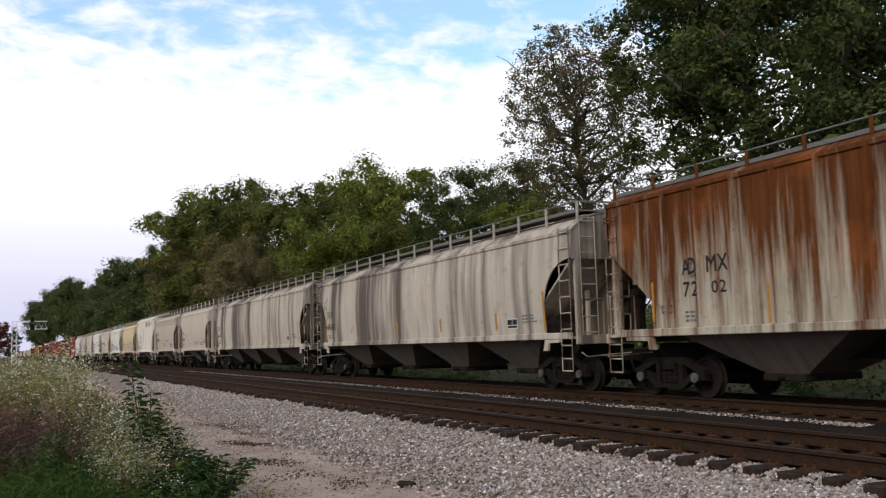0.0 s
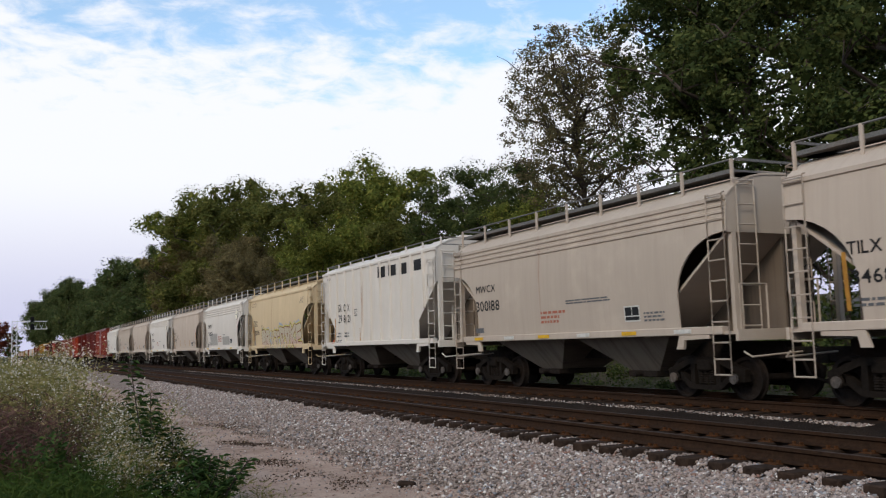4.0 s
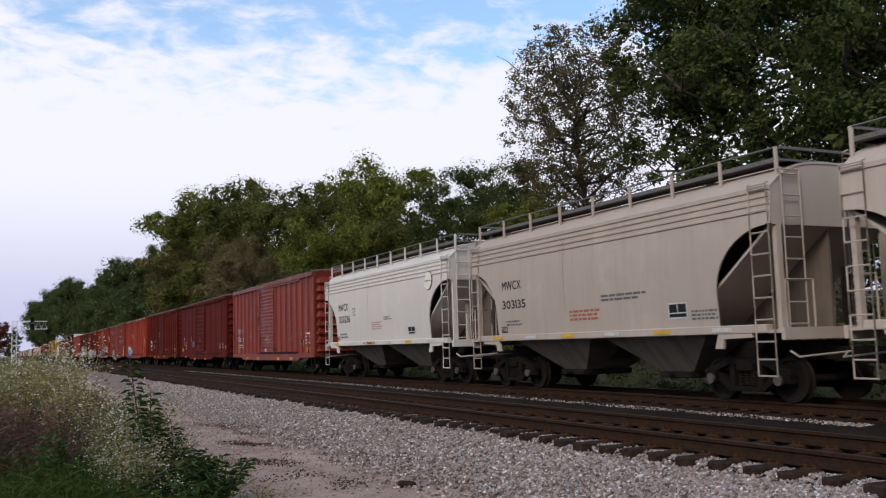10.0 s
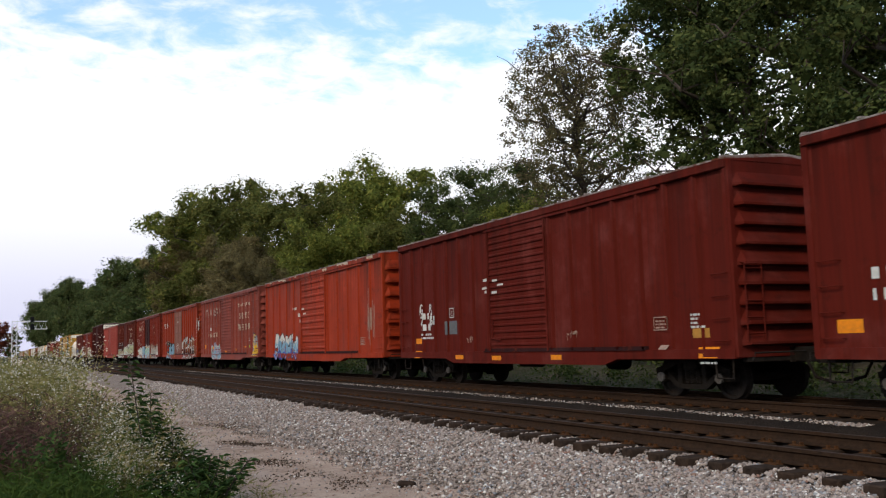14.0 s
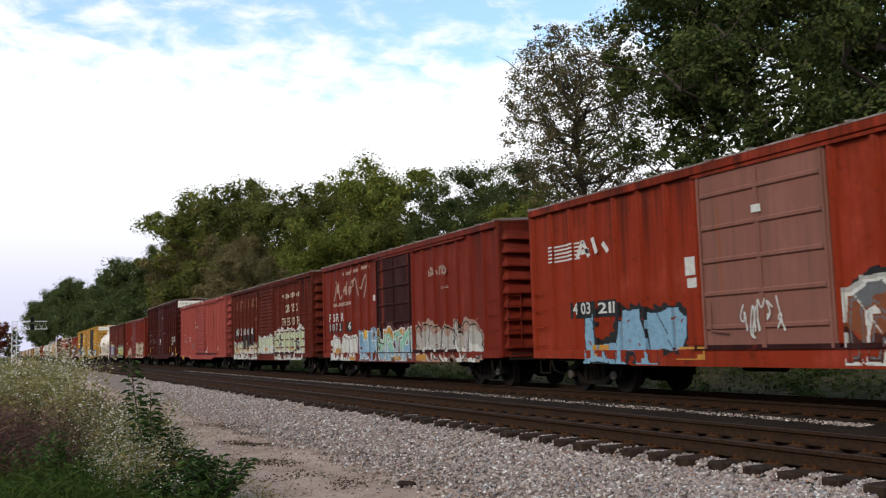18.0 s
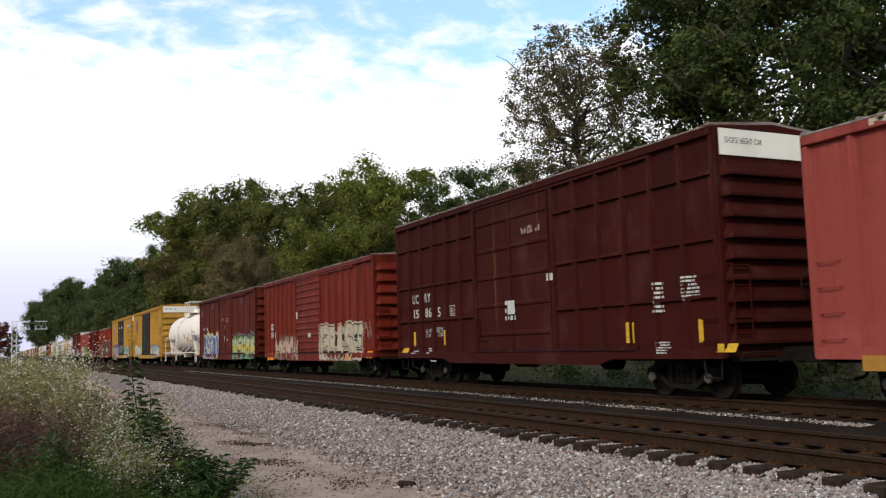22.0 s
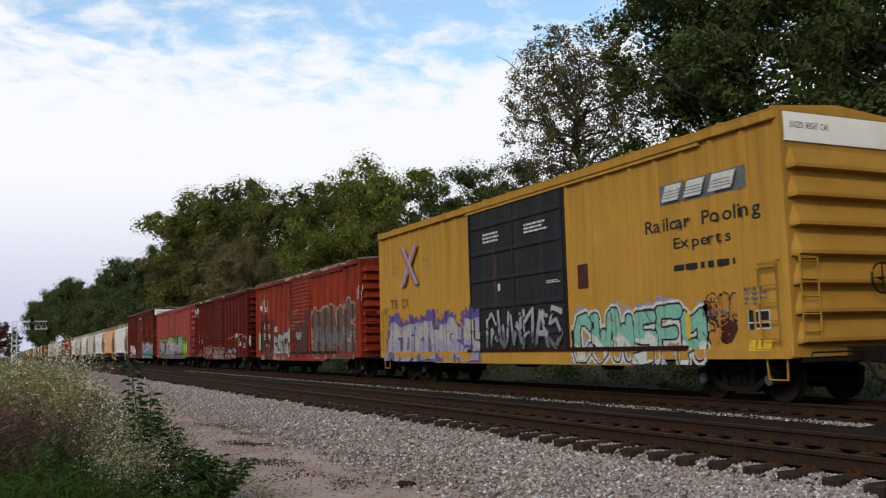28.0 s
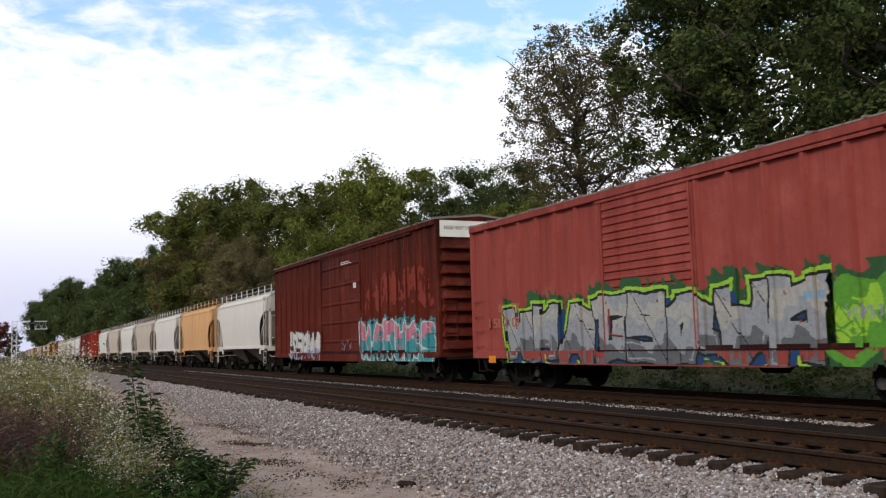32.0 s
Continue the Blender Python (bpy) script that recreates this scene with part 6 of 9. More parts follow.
    part("brake_wheel", Mesh().tube([(0.4 + 0.28 * math.cos(k * math.pi / 9), -L / 2 - 0.12, 2.3 + 0.28 * math.sin(k * math.pi / 9)) for k in range(19)], 0.018, 5).tube([(0.12, -L / 2 - 0.12, 2.3), (0.68, -L / 2 - 0.12, 2.3)], 0.015, 5).tube([(0.4, -L / 2 - 0.12, 2.02), (0.4, -L / 2 - 0.12, 2.58)], 0.015, 5).box(0.3, 0.5, -L / 2 - 0.1, -L / 2 + 0.2, 1.33, 2.45), M["dark"], car)
    # discharge bays
    inner = L / 2 - cut - 0.35
    step = 2 * inner / bays
    for k in range(bays):
        yc = -inner + step * (k + 0.5)
        hw = step * 0.47
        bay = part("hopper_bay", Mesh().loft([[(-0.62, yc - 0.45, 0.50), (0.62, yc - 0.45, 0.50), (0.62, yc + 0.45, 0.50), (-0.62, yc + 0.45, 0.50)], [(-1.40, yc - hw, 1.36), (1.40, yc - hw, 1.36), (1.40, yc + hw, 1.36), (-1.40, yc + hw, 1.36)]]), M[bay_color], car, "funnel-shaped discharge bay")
        part("outlet_gate", Mesh().box(-0.75, 0.75, yc - 0.5, yc + 0.5, 0.38, 0.52, 0.02).lathe([(-0.95, 0.06), (0.95, 0.06)], 8, "x", (0, yc, 0.45)), M["dark"], bay)
    part("centre_sill", Mesh().box(-0.22, 0.22, -L / 2 + 0.05, L / 2 - 0.05, 0.78, 1.12), M["dark"], car)
    # running boards on posts, roof hatches
    n = max(6, round(L / 1.35))
    post = Mesh().box(-0.022, 0.022, -0.03, 0.03, arch(1.275) - 0.03, walk_z + 0.01).data("walkway_post", pm)
    for s in (-1, 1):
        x = s * 1.02
        part("running_board", Mesh().box(x - 0.20, x + 0.28 if s < 0 else x + 0.20, -L / 2 + 0.02, L / 2 - 0.02, walk_z - 0.24, walk_z - 0.20), M["grate"], car, "grey grating walkway along the roof")
        part("walkway_rail", Mesh().box(*sorted((x + s * 0.21, x + s * 0.235)), -L / 2 + 0.02, L / 2 - 0.02, walk_z - 0.25, walk_z - 0.17), M["grate"], car)
        part("hand_rail", Mesh().tube([(x + s * 0.255, -L / 2 + 0.05, walk_z), (x + s * 0.255, L / 2 - 0.05, walk_z)], 0.020, 5), M["grate"], car)
        for k in range(n + 1):
            part("walkway_post", post, pm, car, at=pose(x + s * 0.255, -L / 2 + 0.06 + (L - 0.12) * k / n, 0))
    for s in (-1, 1):
        part("end_walkway", Mesh().box(-1.02, 1.02, *sorted((s * (L / 2 - 0.02), s * (L / 2 - 0.5))), walk_z - 0.24, walk_z - 0.20).box(-1.2, 1.2, *sorted((s * (L / 2 - 0.02), s * (L / 2 - 0.06))), walk_z - 0.02, walk_z + 0.03), M["grate"], car)
    hatches = 4 if bays == 2 else 8
    for k in range(hatches):
        y = -L / 2 + L * (k + 0.5) / hatches
        part("roof_hatch", Mesh().box(-0.42, 0.42, y - L / hatches * 0.40, y + L / hatches * 0.40, eave + rise - 0.05, eave + rise + 0.12, 0.03), pm, car, "raised roof hatch")
    add_trucks(car, L / 2 - 1.35)
    add_couplers(car, L)

    def side(u, z):
        base = wide(z) if z > 1.434 else 1.577
        if ribbed:
            n2 = round(L / 0.98)
            k = u / (L / n2)
            if abs(k - round(k)) * L / n2 < 0.045:
                return 1.577
        return base
    if strip:
        for k in range(6):
            u = 1.2 + (L - 2.8) * k / 5
            part("reflector", Mesh().box(-1.588, -1.57, L / 2 - u - 0.5, L / 2 - u, 1.31, 1.39), M["ink_yellow" if k % 2 == 0 else "ink_white"], car, "reflective strip on the side sill")
    return car, L, side


def tank_car(label, front, rear, color):
    L = rear - front
    car = new_car("tank_car", label, "tank car", front, rear)
    pm = M[color]
    R, zc, h = 1.46, 2.60, L / 2 - 0.95
    prof = [(-h, 0.02), (-h + 0.05, 0.45), (-h + 0.16, 0.85), (-h + 0.34, 1.16), (-h + 0.58, 1.36), (-h + 0.85, R)]
    m = Mesh().lathe(prof + [(-2.0, R), (0, R), (2.0, R)] + [(-a, r) for a, r in reversed(prof)], 40, "y", (0, 0, zc))
    m.smooth = True
    part("tank", m, pm, car, "white welded tank shell")
    for y in (-h + 0.88, -2.3, 2.3, h - 0.88):
        b = Mesh().lathe([(-0.03, R + 0.001), (-0.02, R + 0.012), (0.02, R + 0.012), (0.03, R + 0.001)], 40, "y", (0, y, zc))
        b.smooth = True
        part("weld_band", b, pm, car)
    for s in (-1, 1):
        y = s * (L / 2 - 1.9)
        part("saddle", Mesh().prism([(-1.2, 1.0), (1.2, 1.0), (1.33, 2.0), (0.9, 1.6), (0, 1.35), (-0.9, 1.6), (-1.33, 2.0)], "y", y - 0.35, y + 0.35), pm, car, "white tank saddle")
        e = s * L / 2
        part("end_sill", Mesh().box(-1.50, 1.50, *sorted((e - s * 0.15, e)), 0.95, 1.25, 0.02), pm, car)
        part("stub_sill", Mesh().box(-0.3, 0.3, *sorted((e, e - s * 2.6)), 0.75, 1.1, 0.02), pm, car)
        part("end_deck", Mesh().box(-1.45, 1.45, *sorted((e - s * 1.0, e - s * 0.1)), 1.22, 1.27), M["grate"], car)
        for sx in (-1, 1):
            part("end_railing", Mesh().tube([(sx * 1.45, e - s * 0.1, 1.2), (sx * 1.45, e - s * 0.1, 2.35), (sx * 1.45, e - s * 1.55, 2.42)], 0.024, 6), pm, car)
            part("step", Mesh().tube([(sx * 1.5, e - s * 0.2, 1.0), (sx * 1.5, e - s * 0.22, 0.48), (sx * 1.5, e - s * 0.64, 0.48), (sx * 1.5, e - s * 0.66, 1.0)], 0.024, 5), pm, car)
        part("end_cross_rail", Mesh().tube([(-1.45, e - s * 0.1, 2.35), (1.45, e - s * 0.1, 2.35)], 0.024, 6), pm, car)
    for sx in (-1, 1):
        part("side_rail", Mesh().tube([(sx * 1.52, -L / 2 + 0.1, 1.12), (sx * 1.52, L / 2 - 0.1, 1.12)], 0.035, 6), pm, car, "white safety rail along the tank")
        for k in range(5):
            y = -L / 2 + 2.4 + (L - 4.8) * k / 4
            part("rail_bracket", Mesh().tube([(sx * 1.52, y, 1.12), (sx * 1.05, y + 0.2, 1.62)], 0.025, 5), pm, car)
        pts = [(sx * (R + 0.10) * math.sin(a), 0.55, zc + (R + 0.10) * math.cos(a)) for a in (0.25, 0.6, 0.95, 1.3, 1.65)] + [(sx * 1.62, 0.55, 1.9), (sx * 1.62, 0.55, 0.55)]
        lad = Mesh()
        for dy in (0, 0.42):
            lad.tube([(x, y + dy, z) for x, y, z in pts], 0.024, 5)
        for i in range(len(pts) - 1):
            for q in (0.25, 0.75):
                x, y, z = Vector(pts[i]).lerp(Vector(pts[i + 1]), q)
                lad.tube([(x, y, z), (x, y + 0.42, z)], 0.016, 5)
        part("dome_ladder", lad, pm, car, "curved ladder up the tank")
    # dome platform
    z = zc + R
    part("platform", Mesh().box(-0.95, 0.95, -1.0, 1.0, z + 0.10, z + 0.15).box(-0.95, -0.9, -1.0, 1.0, z - 0.18, z + 0.12).box(0.9, 0.95, -1.0, 1.0, z - 0.18, z + 0.12), pm, car, "loading platform on the tank top")
    part("manway", Mesh().lathe([(0, 0.42), (0.38, 0.42), (0.40, 0.36), (0.46, 0.34)], 20, "z", (0, 0, z - 0.03)), M["white_end"], car)
    part("valve", Mesh().lathe([(0, 0.12), (0.35, 0.12), (0.42, 0.06)], 12, "z", (0.1, -0.6, z + 0.1)), M["ink_red"], car, "red valve on the dome")
    rail = Mesh()
    for x, y in ((-0.92, -0.95), (-0.92, 0.0), (-0.92, 0.95), (0.92, -0.95), (0.92, 0.0), (0.92, 0.95)):
        part("railing_post", Mesh().tube([(x, y, z + 0.12), (x, y, z + 0.98)], 0.024, 6), pm, car)
    for hgt in (0.55, 0.98):
        rail.tube([(-0.92, -0.3, z + hgt), (-0.92, -0.95, z + hgt), (0.92, -0.95, z + hgt), (0.92, 0.95, z + hgt), (-0.92, 0.95, z + hgt), (-0.92, 0.3, z + hgt)], 0.02, 6)
    part("railing", rail, pm, car)
    add_trucks(car, L / 2 - 1.9)
    add_couplers(car, L)

    def side(u, zz):
        return math.sqrt(max(0.05, R * R - (zz - zc) ** 2)) + 0.004
    return car, L, side


# -- the train, from its head to its tail --
HOP = "two-bay covered hopper with curved sides"
A = hopper_car("long rust-streaked covered hopper with ribbed sides", -1.2, 16.6, "rusty", bays=3, ribbed=True, eave=4.2, walk_z=4.66)
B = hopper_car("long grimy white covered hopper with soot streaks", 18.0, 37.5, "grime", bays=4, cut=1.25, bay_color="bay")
C = hopper_car("long grey-white covered hopper with dark streaks", 38.9, 59.0, "grime", bays=4, cut=1.25)
D = hopper_car("light grey " + HOP, 60.5, 71.8, "grey", bay_color="bay_light")
E = hopper_car("pale grey " + HOP + " and beaded top", 73.2, 84.6, "grey2", lines=True, strip=True, bay_color="bay_light")
F = hopper_car("white two-bay covered hopper with ribbed sides", 86.0, 97.3, "white", ribbed=True, eave=4.25, walk_z=4.6, bay_color="bay_light")
G = hopper_car("cream " + HOP + " covered in graffiti", 98.7, 110.1, "tan", bay_color="bay_light")
H = hopper_car("white " + HOP + " and beaded top", 111.5, 122.8, "white", lines=True, strip=True, bay_color="bay_light")
I = hopper_car("light grey " + HOP, 124.2, 135.6, "grey", bay_color="bay_light")
J = hopper_car("white " + HOP + " and beaded top", 137.1, 148.5, "white", lines=True, strip=True, bay_color="bay_light")
K = hopper_car("warm grey " + HOP, 149.9, 161.2, "grey", bay_color="bay_light")
N = hopper_car("warm grey " + HOP + " and beaded top", 162.7, 174.1, "grey2", lines=True, strip=True, bay_color="bay_light")
O = hopper_car("white " + HOP + " and beaded top", 175.6, 187.4, "white", lines=True, strip=True, bay_color="bay_light")
P = box_car("oxide red boxcar with a louvred sliding door", 189.0, 204.5, "oxide_mid", door=(6.17, 9.11), door_style="louvre", sill=(2.6, 13.0))
Q = box_car("dark oxide red boxcar with plain sides", 206.4, 222.3, "oxide_dark", door=(6.17, 9.32), door_style="ribs", end_ribs=8, posts=8, proud=0.03)
R = box_car("dark oxide red boxcar with orange markers", 224.1, 239.8, "oxide_dark", door=(6.25, 9.39), door_style="louvre")
S = box_car("bright orange-red boxcar with graffiti at the sill", 241.4, 257.5, "oxide_bright", door=(6.17, 9.78), door_style="ribs", end_ribs=7, posts=10, proud=0.05)
T = box_car("faded red boxcar with painted slogans", 259.0, 274.6, "faded", door=(6.16, 9.49), door_style="louvre", beads=9)
U = box_car("red boxcar with a primer brown door and graffiti", 276.2, 291.6, "oxide_orange", door=(6.23, 9.37), door_style="panel", door_color="brown_door")
V = box_car("worn red boxcar with a burnt door and graffiti", 293.3, 308.5, "oxide", door=(6.16, 9.28), door_style="panel", door_color="burnt")
W = box_car("brown boxcar with white slogans and pale graffiti", 310.1, 325.8, "brown", door=(6.23, 9.54), door_style="louvre", beads=9)
X = box_car("faded pink boxcar with rust stains", 327.5, 343.1, "pink", door=(6.33, 9.36), door_style="louvre", end_ribs=8)
Y = box_car("tall maroon boxcar with exterior frames and white end panel", 345.2, 360.8, "maroon", eave=5.25, door=(5.72, 9.78), door_style="panel", end_white=True, rails=(2.0, 3.1, 4.36), posts=12, proud=0.085)
Z = box_car("oxide red boxcar with pale graffiti", 363.1, 378.5, "oxide", door=(5.54, 9.34), door_style="ribs", end_ribs=8)
AA = box_car("brown boxcar with patched sides and green graffiti", 380.6, 396.0, "brown", door=(6.34, 9.89), door_style="panel", end_ribs=8, posts=8, proud=0.04)
AB = tank_car("white tank car with a railed loading platform", 397.4, 411.6, "tank")
AC = box_car("tall yellow boxcar with black doors and graffiti", 413.2, 431.9, "yellow", ladder=True, eave=5.18, door=(6.93, 11.91), door_style="panel", door_color="black_door", end_white=True, end_ribs=7, posts=16, sill=(4.6, 14.4), roof="yellow", proud=0.045)
AD = box_car("tall yellow boxcar with black doors and purple graffiti", 434.2, 453.0, "yellow", ladder=True, eave=5.18, door=(6.99, 12.00), door_style="panel", door_color="black_door", end_white=True, end_ribs=7, posts=16, sill=(4.6, 14.4), roof="yellow", proud=0.045)
AE = box_car("rust-streaked red boxcar with grey graffiti", 455.1, 470.9, "oxide_orange", door=(6.50, 9.69), door_style="louvre", end_ribs=10)
AF = box_car("oxide red boxcar with white scrawls", 472.9, 488.3, "oxide_dark", door=(6.07, 9.18), door_style="louvre", end_ribs=10)
AG = box_car("pink-red boxcar with silver and green graffiti", 490.5, 506.3, "pink", door=(6.31, 9.45), door_style="louvre", end_ribs=8)
AH = box_car("tall brown boxcar with a white end panel and pink graffiti", 508.6, 527.5, "oxide_worn", eave=5.15, door=(7.32, 12.23), door_style="panel", end_white=True, posts=16, sill=(4.6, 14.4))
TAIL = [hopper_car(("orange " if k == 1 else "light grey ") + HOP, 529.2 + 13.5 * k, 541.2 + 13.5 * k, "orange_hopper" if k == 1 else ("grey" if k % 2 else "white")) for k in range(7)]
TAIL += [box_car("red boxcar far down the train", 624.6 + 17.4 * k, 640.1 + 17.4 * k, "oxide" if k else "oxide_bright", door=(5.0, 8.0)) for k in range(2)]


def far_car(label, front, rear, color, high=4.55):
    """A car that stays far down the line: body with posts, roof, door, trucks."""
    L = rear - front
    car = new_car("boxcar", label, "boxcar", front, rear)
    m = Mesh().box(-1.52, 1.52, -L / 2, L / 2, 0.85, high)
    for k in range(15):
        y = -L / 2 + 0.1 + (L - 0.2) * k / 14
        m.box(-1.58, 1.58, y - 0.06, y + 0.06, 0.9, high - 0.1)
    part("body", m, M[color], car)
    part("roof", Mesh().prism([(-1.62, high), (1.62, high), (0, high + 0.17)], "y", -L / 2, L / 2), M["roof"], car, "weathered sheet roof")
    part("door", Mesh().box(-1.60, -1.53, -1.6, 1.6, 1.0, high - 0.25, 0.01), M[color], car, "sliding door of the boxcar")
    for s in (-1, 1):
        part("truck", Mesh().box(-1.07, 1.07, s * (L / 2 - 1.85) - 1.2, s * (L / 2 - 1.85) + 1.2, 0.002, 0.80, 0.1), M["truck"], car, "grimy cast steel bogie")
    part("underframe", Mesh().box(-0.25, 0.25, -L / 2 - 0.5, L / 2 + 0.5, 0.72, 0.98), M["dark"], car)
    return car


FAR = (("pale grey", "grey"), ("white", "white"), ("oxide red", "oxide"), ("yellow", "yellow"), ("dark red", "oxide_dark"), ("cream", "tan"), ("oxide red", "oxide_mid"), ("white", "white"), ("faded red", "faded"), ("pale grey", "grey2"))
for k in range(26):
    far_car(FAR[k % 10][0] + " boxcar far down the train", 700.0 + 17.2 * k, 715.6 + 17.2 * k, FAR[k % 10][1], 4.3 + 0.25 * (k % 3))
TAIL += [hopper_car("white " + HOP, 659.6 + 13.0 * k, 671.0 + 13.0 * k, "white") for k in range(3)]



def end_letters(car, L, s, x, z, h, wide):
    """Black lettering on the white panel of the leading end."""
    ob = letters(car, L, lambda u, q: 1.0, s, 0.0, z, h, "black", wide=wide)
    for v in ob.data.vertices:
        v.co = (x + L / 2 - v.co.y, -L / 2 - 0.035, v.co.z)


def scrawl(car, L, side, u0, u1, z0, z1, ink, n, seed):
    """Thin hurried marker strokes."""
    rnd = random.Random(seed)
    m = Mesh()
    w = min(0.015, max(0.009, 0.022 * (z1 - z0)))
    for k in range(n):
        a = u0 + (u1 - u0) * (k + rnd.uniform(0.0, 0.3)) / n
        pts = [(a + rnd.uniform(-0.1, 1.0) * (u1 - u0) / n, z0 + (z1 - z0) * rnd.random()) for _ in range(6)]
        fine = pts
        for _ in range(3):
            cut = [fine[0]]
            for (a0, b0), (a1, b1) in zip(fine, fine[1:]):
                cut += [(a0 * 0.75 + a1 * 0.25, b0 * 0.75 + b1 * 0.25), (a0 * 0.25 + a1 * 0.75, b0 * 0.25 + b1 * 0.75)]
            fine = cut + [fine[-1]]
        for (ua, za), (ub, zb) in zip(fine, fine[1:]):
            d = math.hypot(ub - ua, zb - za) or 1.0
            nu, nz = -(zb - za) / d * w, (ub - ua) / d * w
            m.quad(*[(-(side(u, z) + 0.007), L / 2 - u, z) for u, z in ((ua - nu, za - nz), (ub - nu, zb - nz), (ub + nu, zb + nz), (ua + nu, za + nz))])
    tagged(part("scrawl", m, M["ink_" + ink], car, "scrawled paint marker strokes"), kind="stuff")


def stroke(car, L, side, pts, w, ink, name):
    """One painted line through the points, its corners rounded."""
    fine = pts
    for _ in range(3):
        cut = [fine[0]]
        for (a0, b0), (a1, b1) in zip(fine, fine[1:]):
            cut += [(a0 * 0.75 + a1 * 0.25, b0 * 0.75 + b1 * 0.25), (a0 * 0.25 + a1 * 0.75, b0 * 0.25 + b1 * 0.75)]
        fine = cut + [fine[-1]]
    m = Mesh()
    for (ua, za), (ub, zb) in zip(fine, fine[1:]):
        d = math.hypot(ub - ua, zb - za) or 1.0
        nu, nz = -(zb - za) / d * w, (ub - ua) / d * w
        m.quad(*[(-(side(u, z) + 0.007), L / 2 - u, z) for u, z in ((ua - nu, za - nz), (ub - nu, zb - nz), (ub + nu, zb + nz), (ua + nu, za + nz))])
    return part(name, m, M["ink_" + ink], car)


def stain(car, L, side, u0, u1, z0, z1, ink, seed, cell=0.04):
    """A ragged patch of bare or rusty paint."""
    m = Mesh()
    for i in range(int((u1 - u0) / cell)):
        for k in range(int((z1 - z0) / cell)):
            a, b = u0 + i * cell, z0 + k * cell
            edge = max(abs(2 * (a - u0) / (u1 - u0) - 1), abs(2 * (b - z0) / (z1 - z0) - 1))
            if noise.noise((a * 1.6, b * 0.9, seed)) + 0.5 * noise.noise((a * 5, b * 4, seed)) > 0.9 * edge ** 2 - 0.35:
                x = -(side(a + cell / 2, b) + 0.0042 + 0.0004 * (seed % 5))
                m.quad((x, L / 2 - a, b), (x, L / 2 - a - cell, b), (x, L / 2 - a - cell, b + cell), (x, L / 2 - a, b + cell))
    if m.f:
        tagged(part("stain", m, M["ink_" + ink], car), kind="stuff")


def outline_box(car, L, side, u0, u1, z0, z1, ink, w, name):
    m = Mesh()
    for a, b, c, d in ((u0, u1, z0, z0 + w), (u0, u1, z1 - w, z1), (u0, u0 + w, z0 + w, z1 - w), (u1 - w, u1, z0 + w, z1 - w)):
        m.quad(*[(-(side(u, z) + 0.006), L / 2 - u, z) for u, z in ((a, c), (b, c), (b, d), (a, d))])
    return part(name, m, M["ink_" + ink], car)


def stencil_box(car, L, side, u0, u1, z0, z1, ink, s):
    outline_box(car, L, side, u0, u1, z0, z1, ink, 0.022, "stencil_box")
    if s:
        letters(car, L, side, s, u0 + 0.3 * (u1 - u0), z0 + 0.18 * (z1 - z0), 0.42 * (z1 - z0), ink)
    else:
        bars(car, L, side, u0 + 0.12 * (u1 - u0), z0 + 0.15 * (z1 - z0), 0.76 * (u1 - u0), 0.7 * (z1 - z0), 3, ink, 3)


def data_panel(car, L, side, u0, u1, z0, z1):
    """Black inspection panel with a white border and cross line."""
    patch(car, L, side, u0, u1, z0, z1, "black", "inspection_panel")
    outline_box(car, L, side, u0, u1, z0, z1, "white", 0.03, "panel_border")
    um, zm = (u0 + u1) / 2, z0 + (z1 - z0) * 0.35
    patch(car, L, side, um - 0.012, um + 0.012, zm, z1, "white", "panel_line", 0.007)
    patch(car, L, side, u0, u1, zm - 0.012, zm + 0.012, "white", "panel_line", 0.007)


def letter_blocks(car, L, side, u, z, w, h, n, ink, seed):
    """Painted initials kept to plain worn strokes."""
    rnd = random.Random(seed)
    m = Mesh()
    cw = w / n
    t = min(0.075 * h + 0.02, 0.07)
    for k in range(n):
        a, b = u + cw * (k + 0.12), u + cw * (k + 0.78)
        for line in STROKES[rnd.choice("abcdefgh")]:
            pts = [(a + (b - a) * x, z + t + (h - 2 * t) * y) for x, y in line]
            for (ua, za), (ub, zb) in zip(pts, pts[1:]):
                if rnd.random() < 0.12:
                    continue
                d = math.hypot(ub - ua, zb - za) or 1.0
                nu, nz = -(zb - za) / d * t, (ub - ua) / d * t
                m.quad(*[(-(max(side(ua, za), side(ub, zb)) + 0.006), L / 2 - q, y) for q, y in ((ua - nu, za - nz), (ub - nu, zb - nz), (ub + nu, zb + nz), (ua + nu, za + nz))])
    tagged(part("worn_emblem", m, M["ink_" + ink], car, "worn painted strokes"), kind="stuff")


def disc(car, L, side, u, z, ru, rz, ink, name, lift=0.006, n=20):
    ring = [(u + ru * math.cos(6.2832 * k / n), z + rz * math.sin(6.2832 * k / n)) for k in range(n)]
    m = Mesh()
    m.v = [(-(side(u, z) + lift), L / 2 - a, b) for a, b in ring]
    for i, (a, b) in enumerate(ring):
        m.v[i] = (-(max(side(a, b), side(u, b)) + lift), L / 2 - a, b)
    m.f = [tuple(range(n))]
    return part(name, m, M["ink_" + ink], car)


def roundel(car, L, side, u, z, r):
    disc(car, L, side, u, z, r, r, "dgrey", "round_emblem", 0.014)
    disc(car, L, side, u, z, r * 0.93, r * 0.93, "ivory", "round_emblem", 0.034)
    patch(car, L, side, u - r * 0.7, u + r * 0.7, z - 0.02, z + 0.02, "grey", "emblem_bar", 0.044)


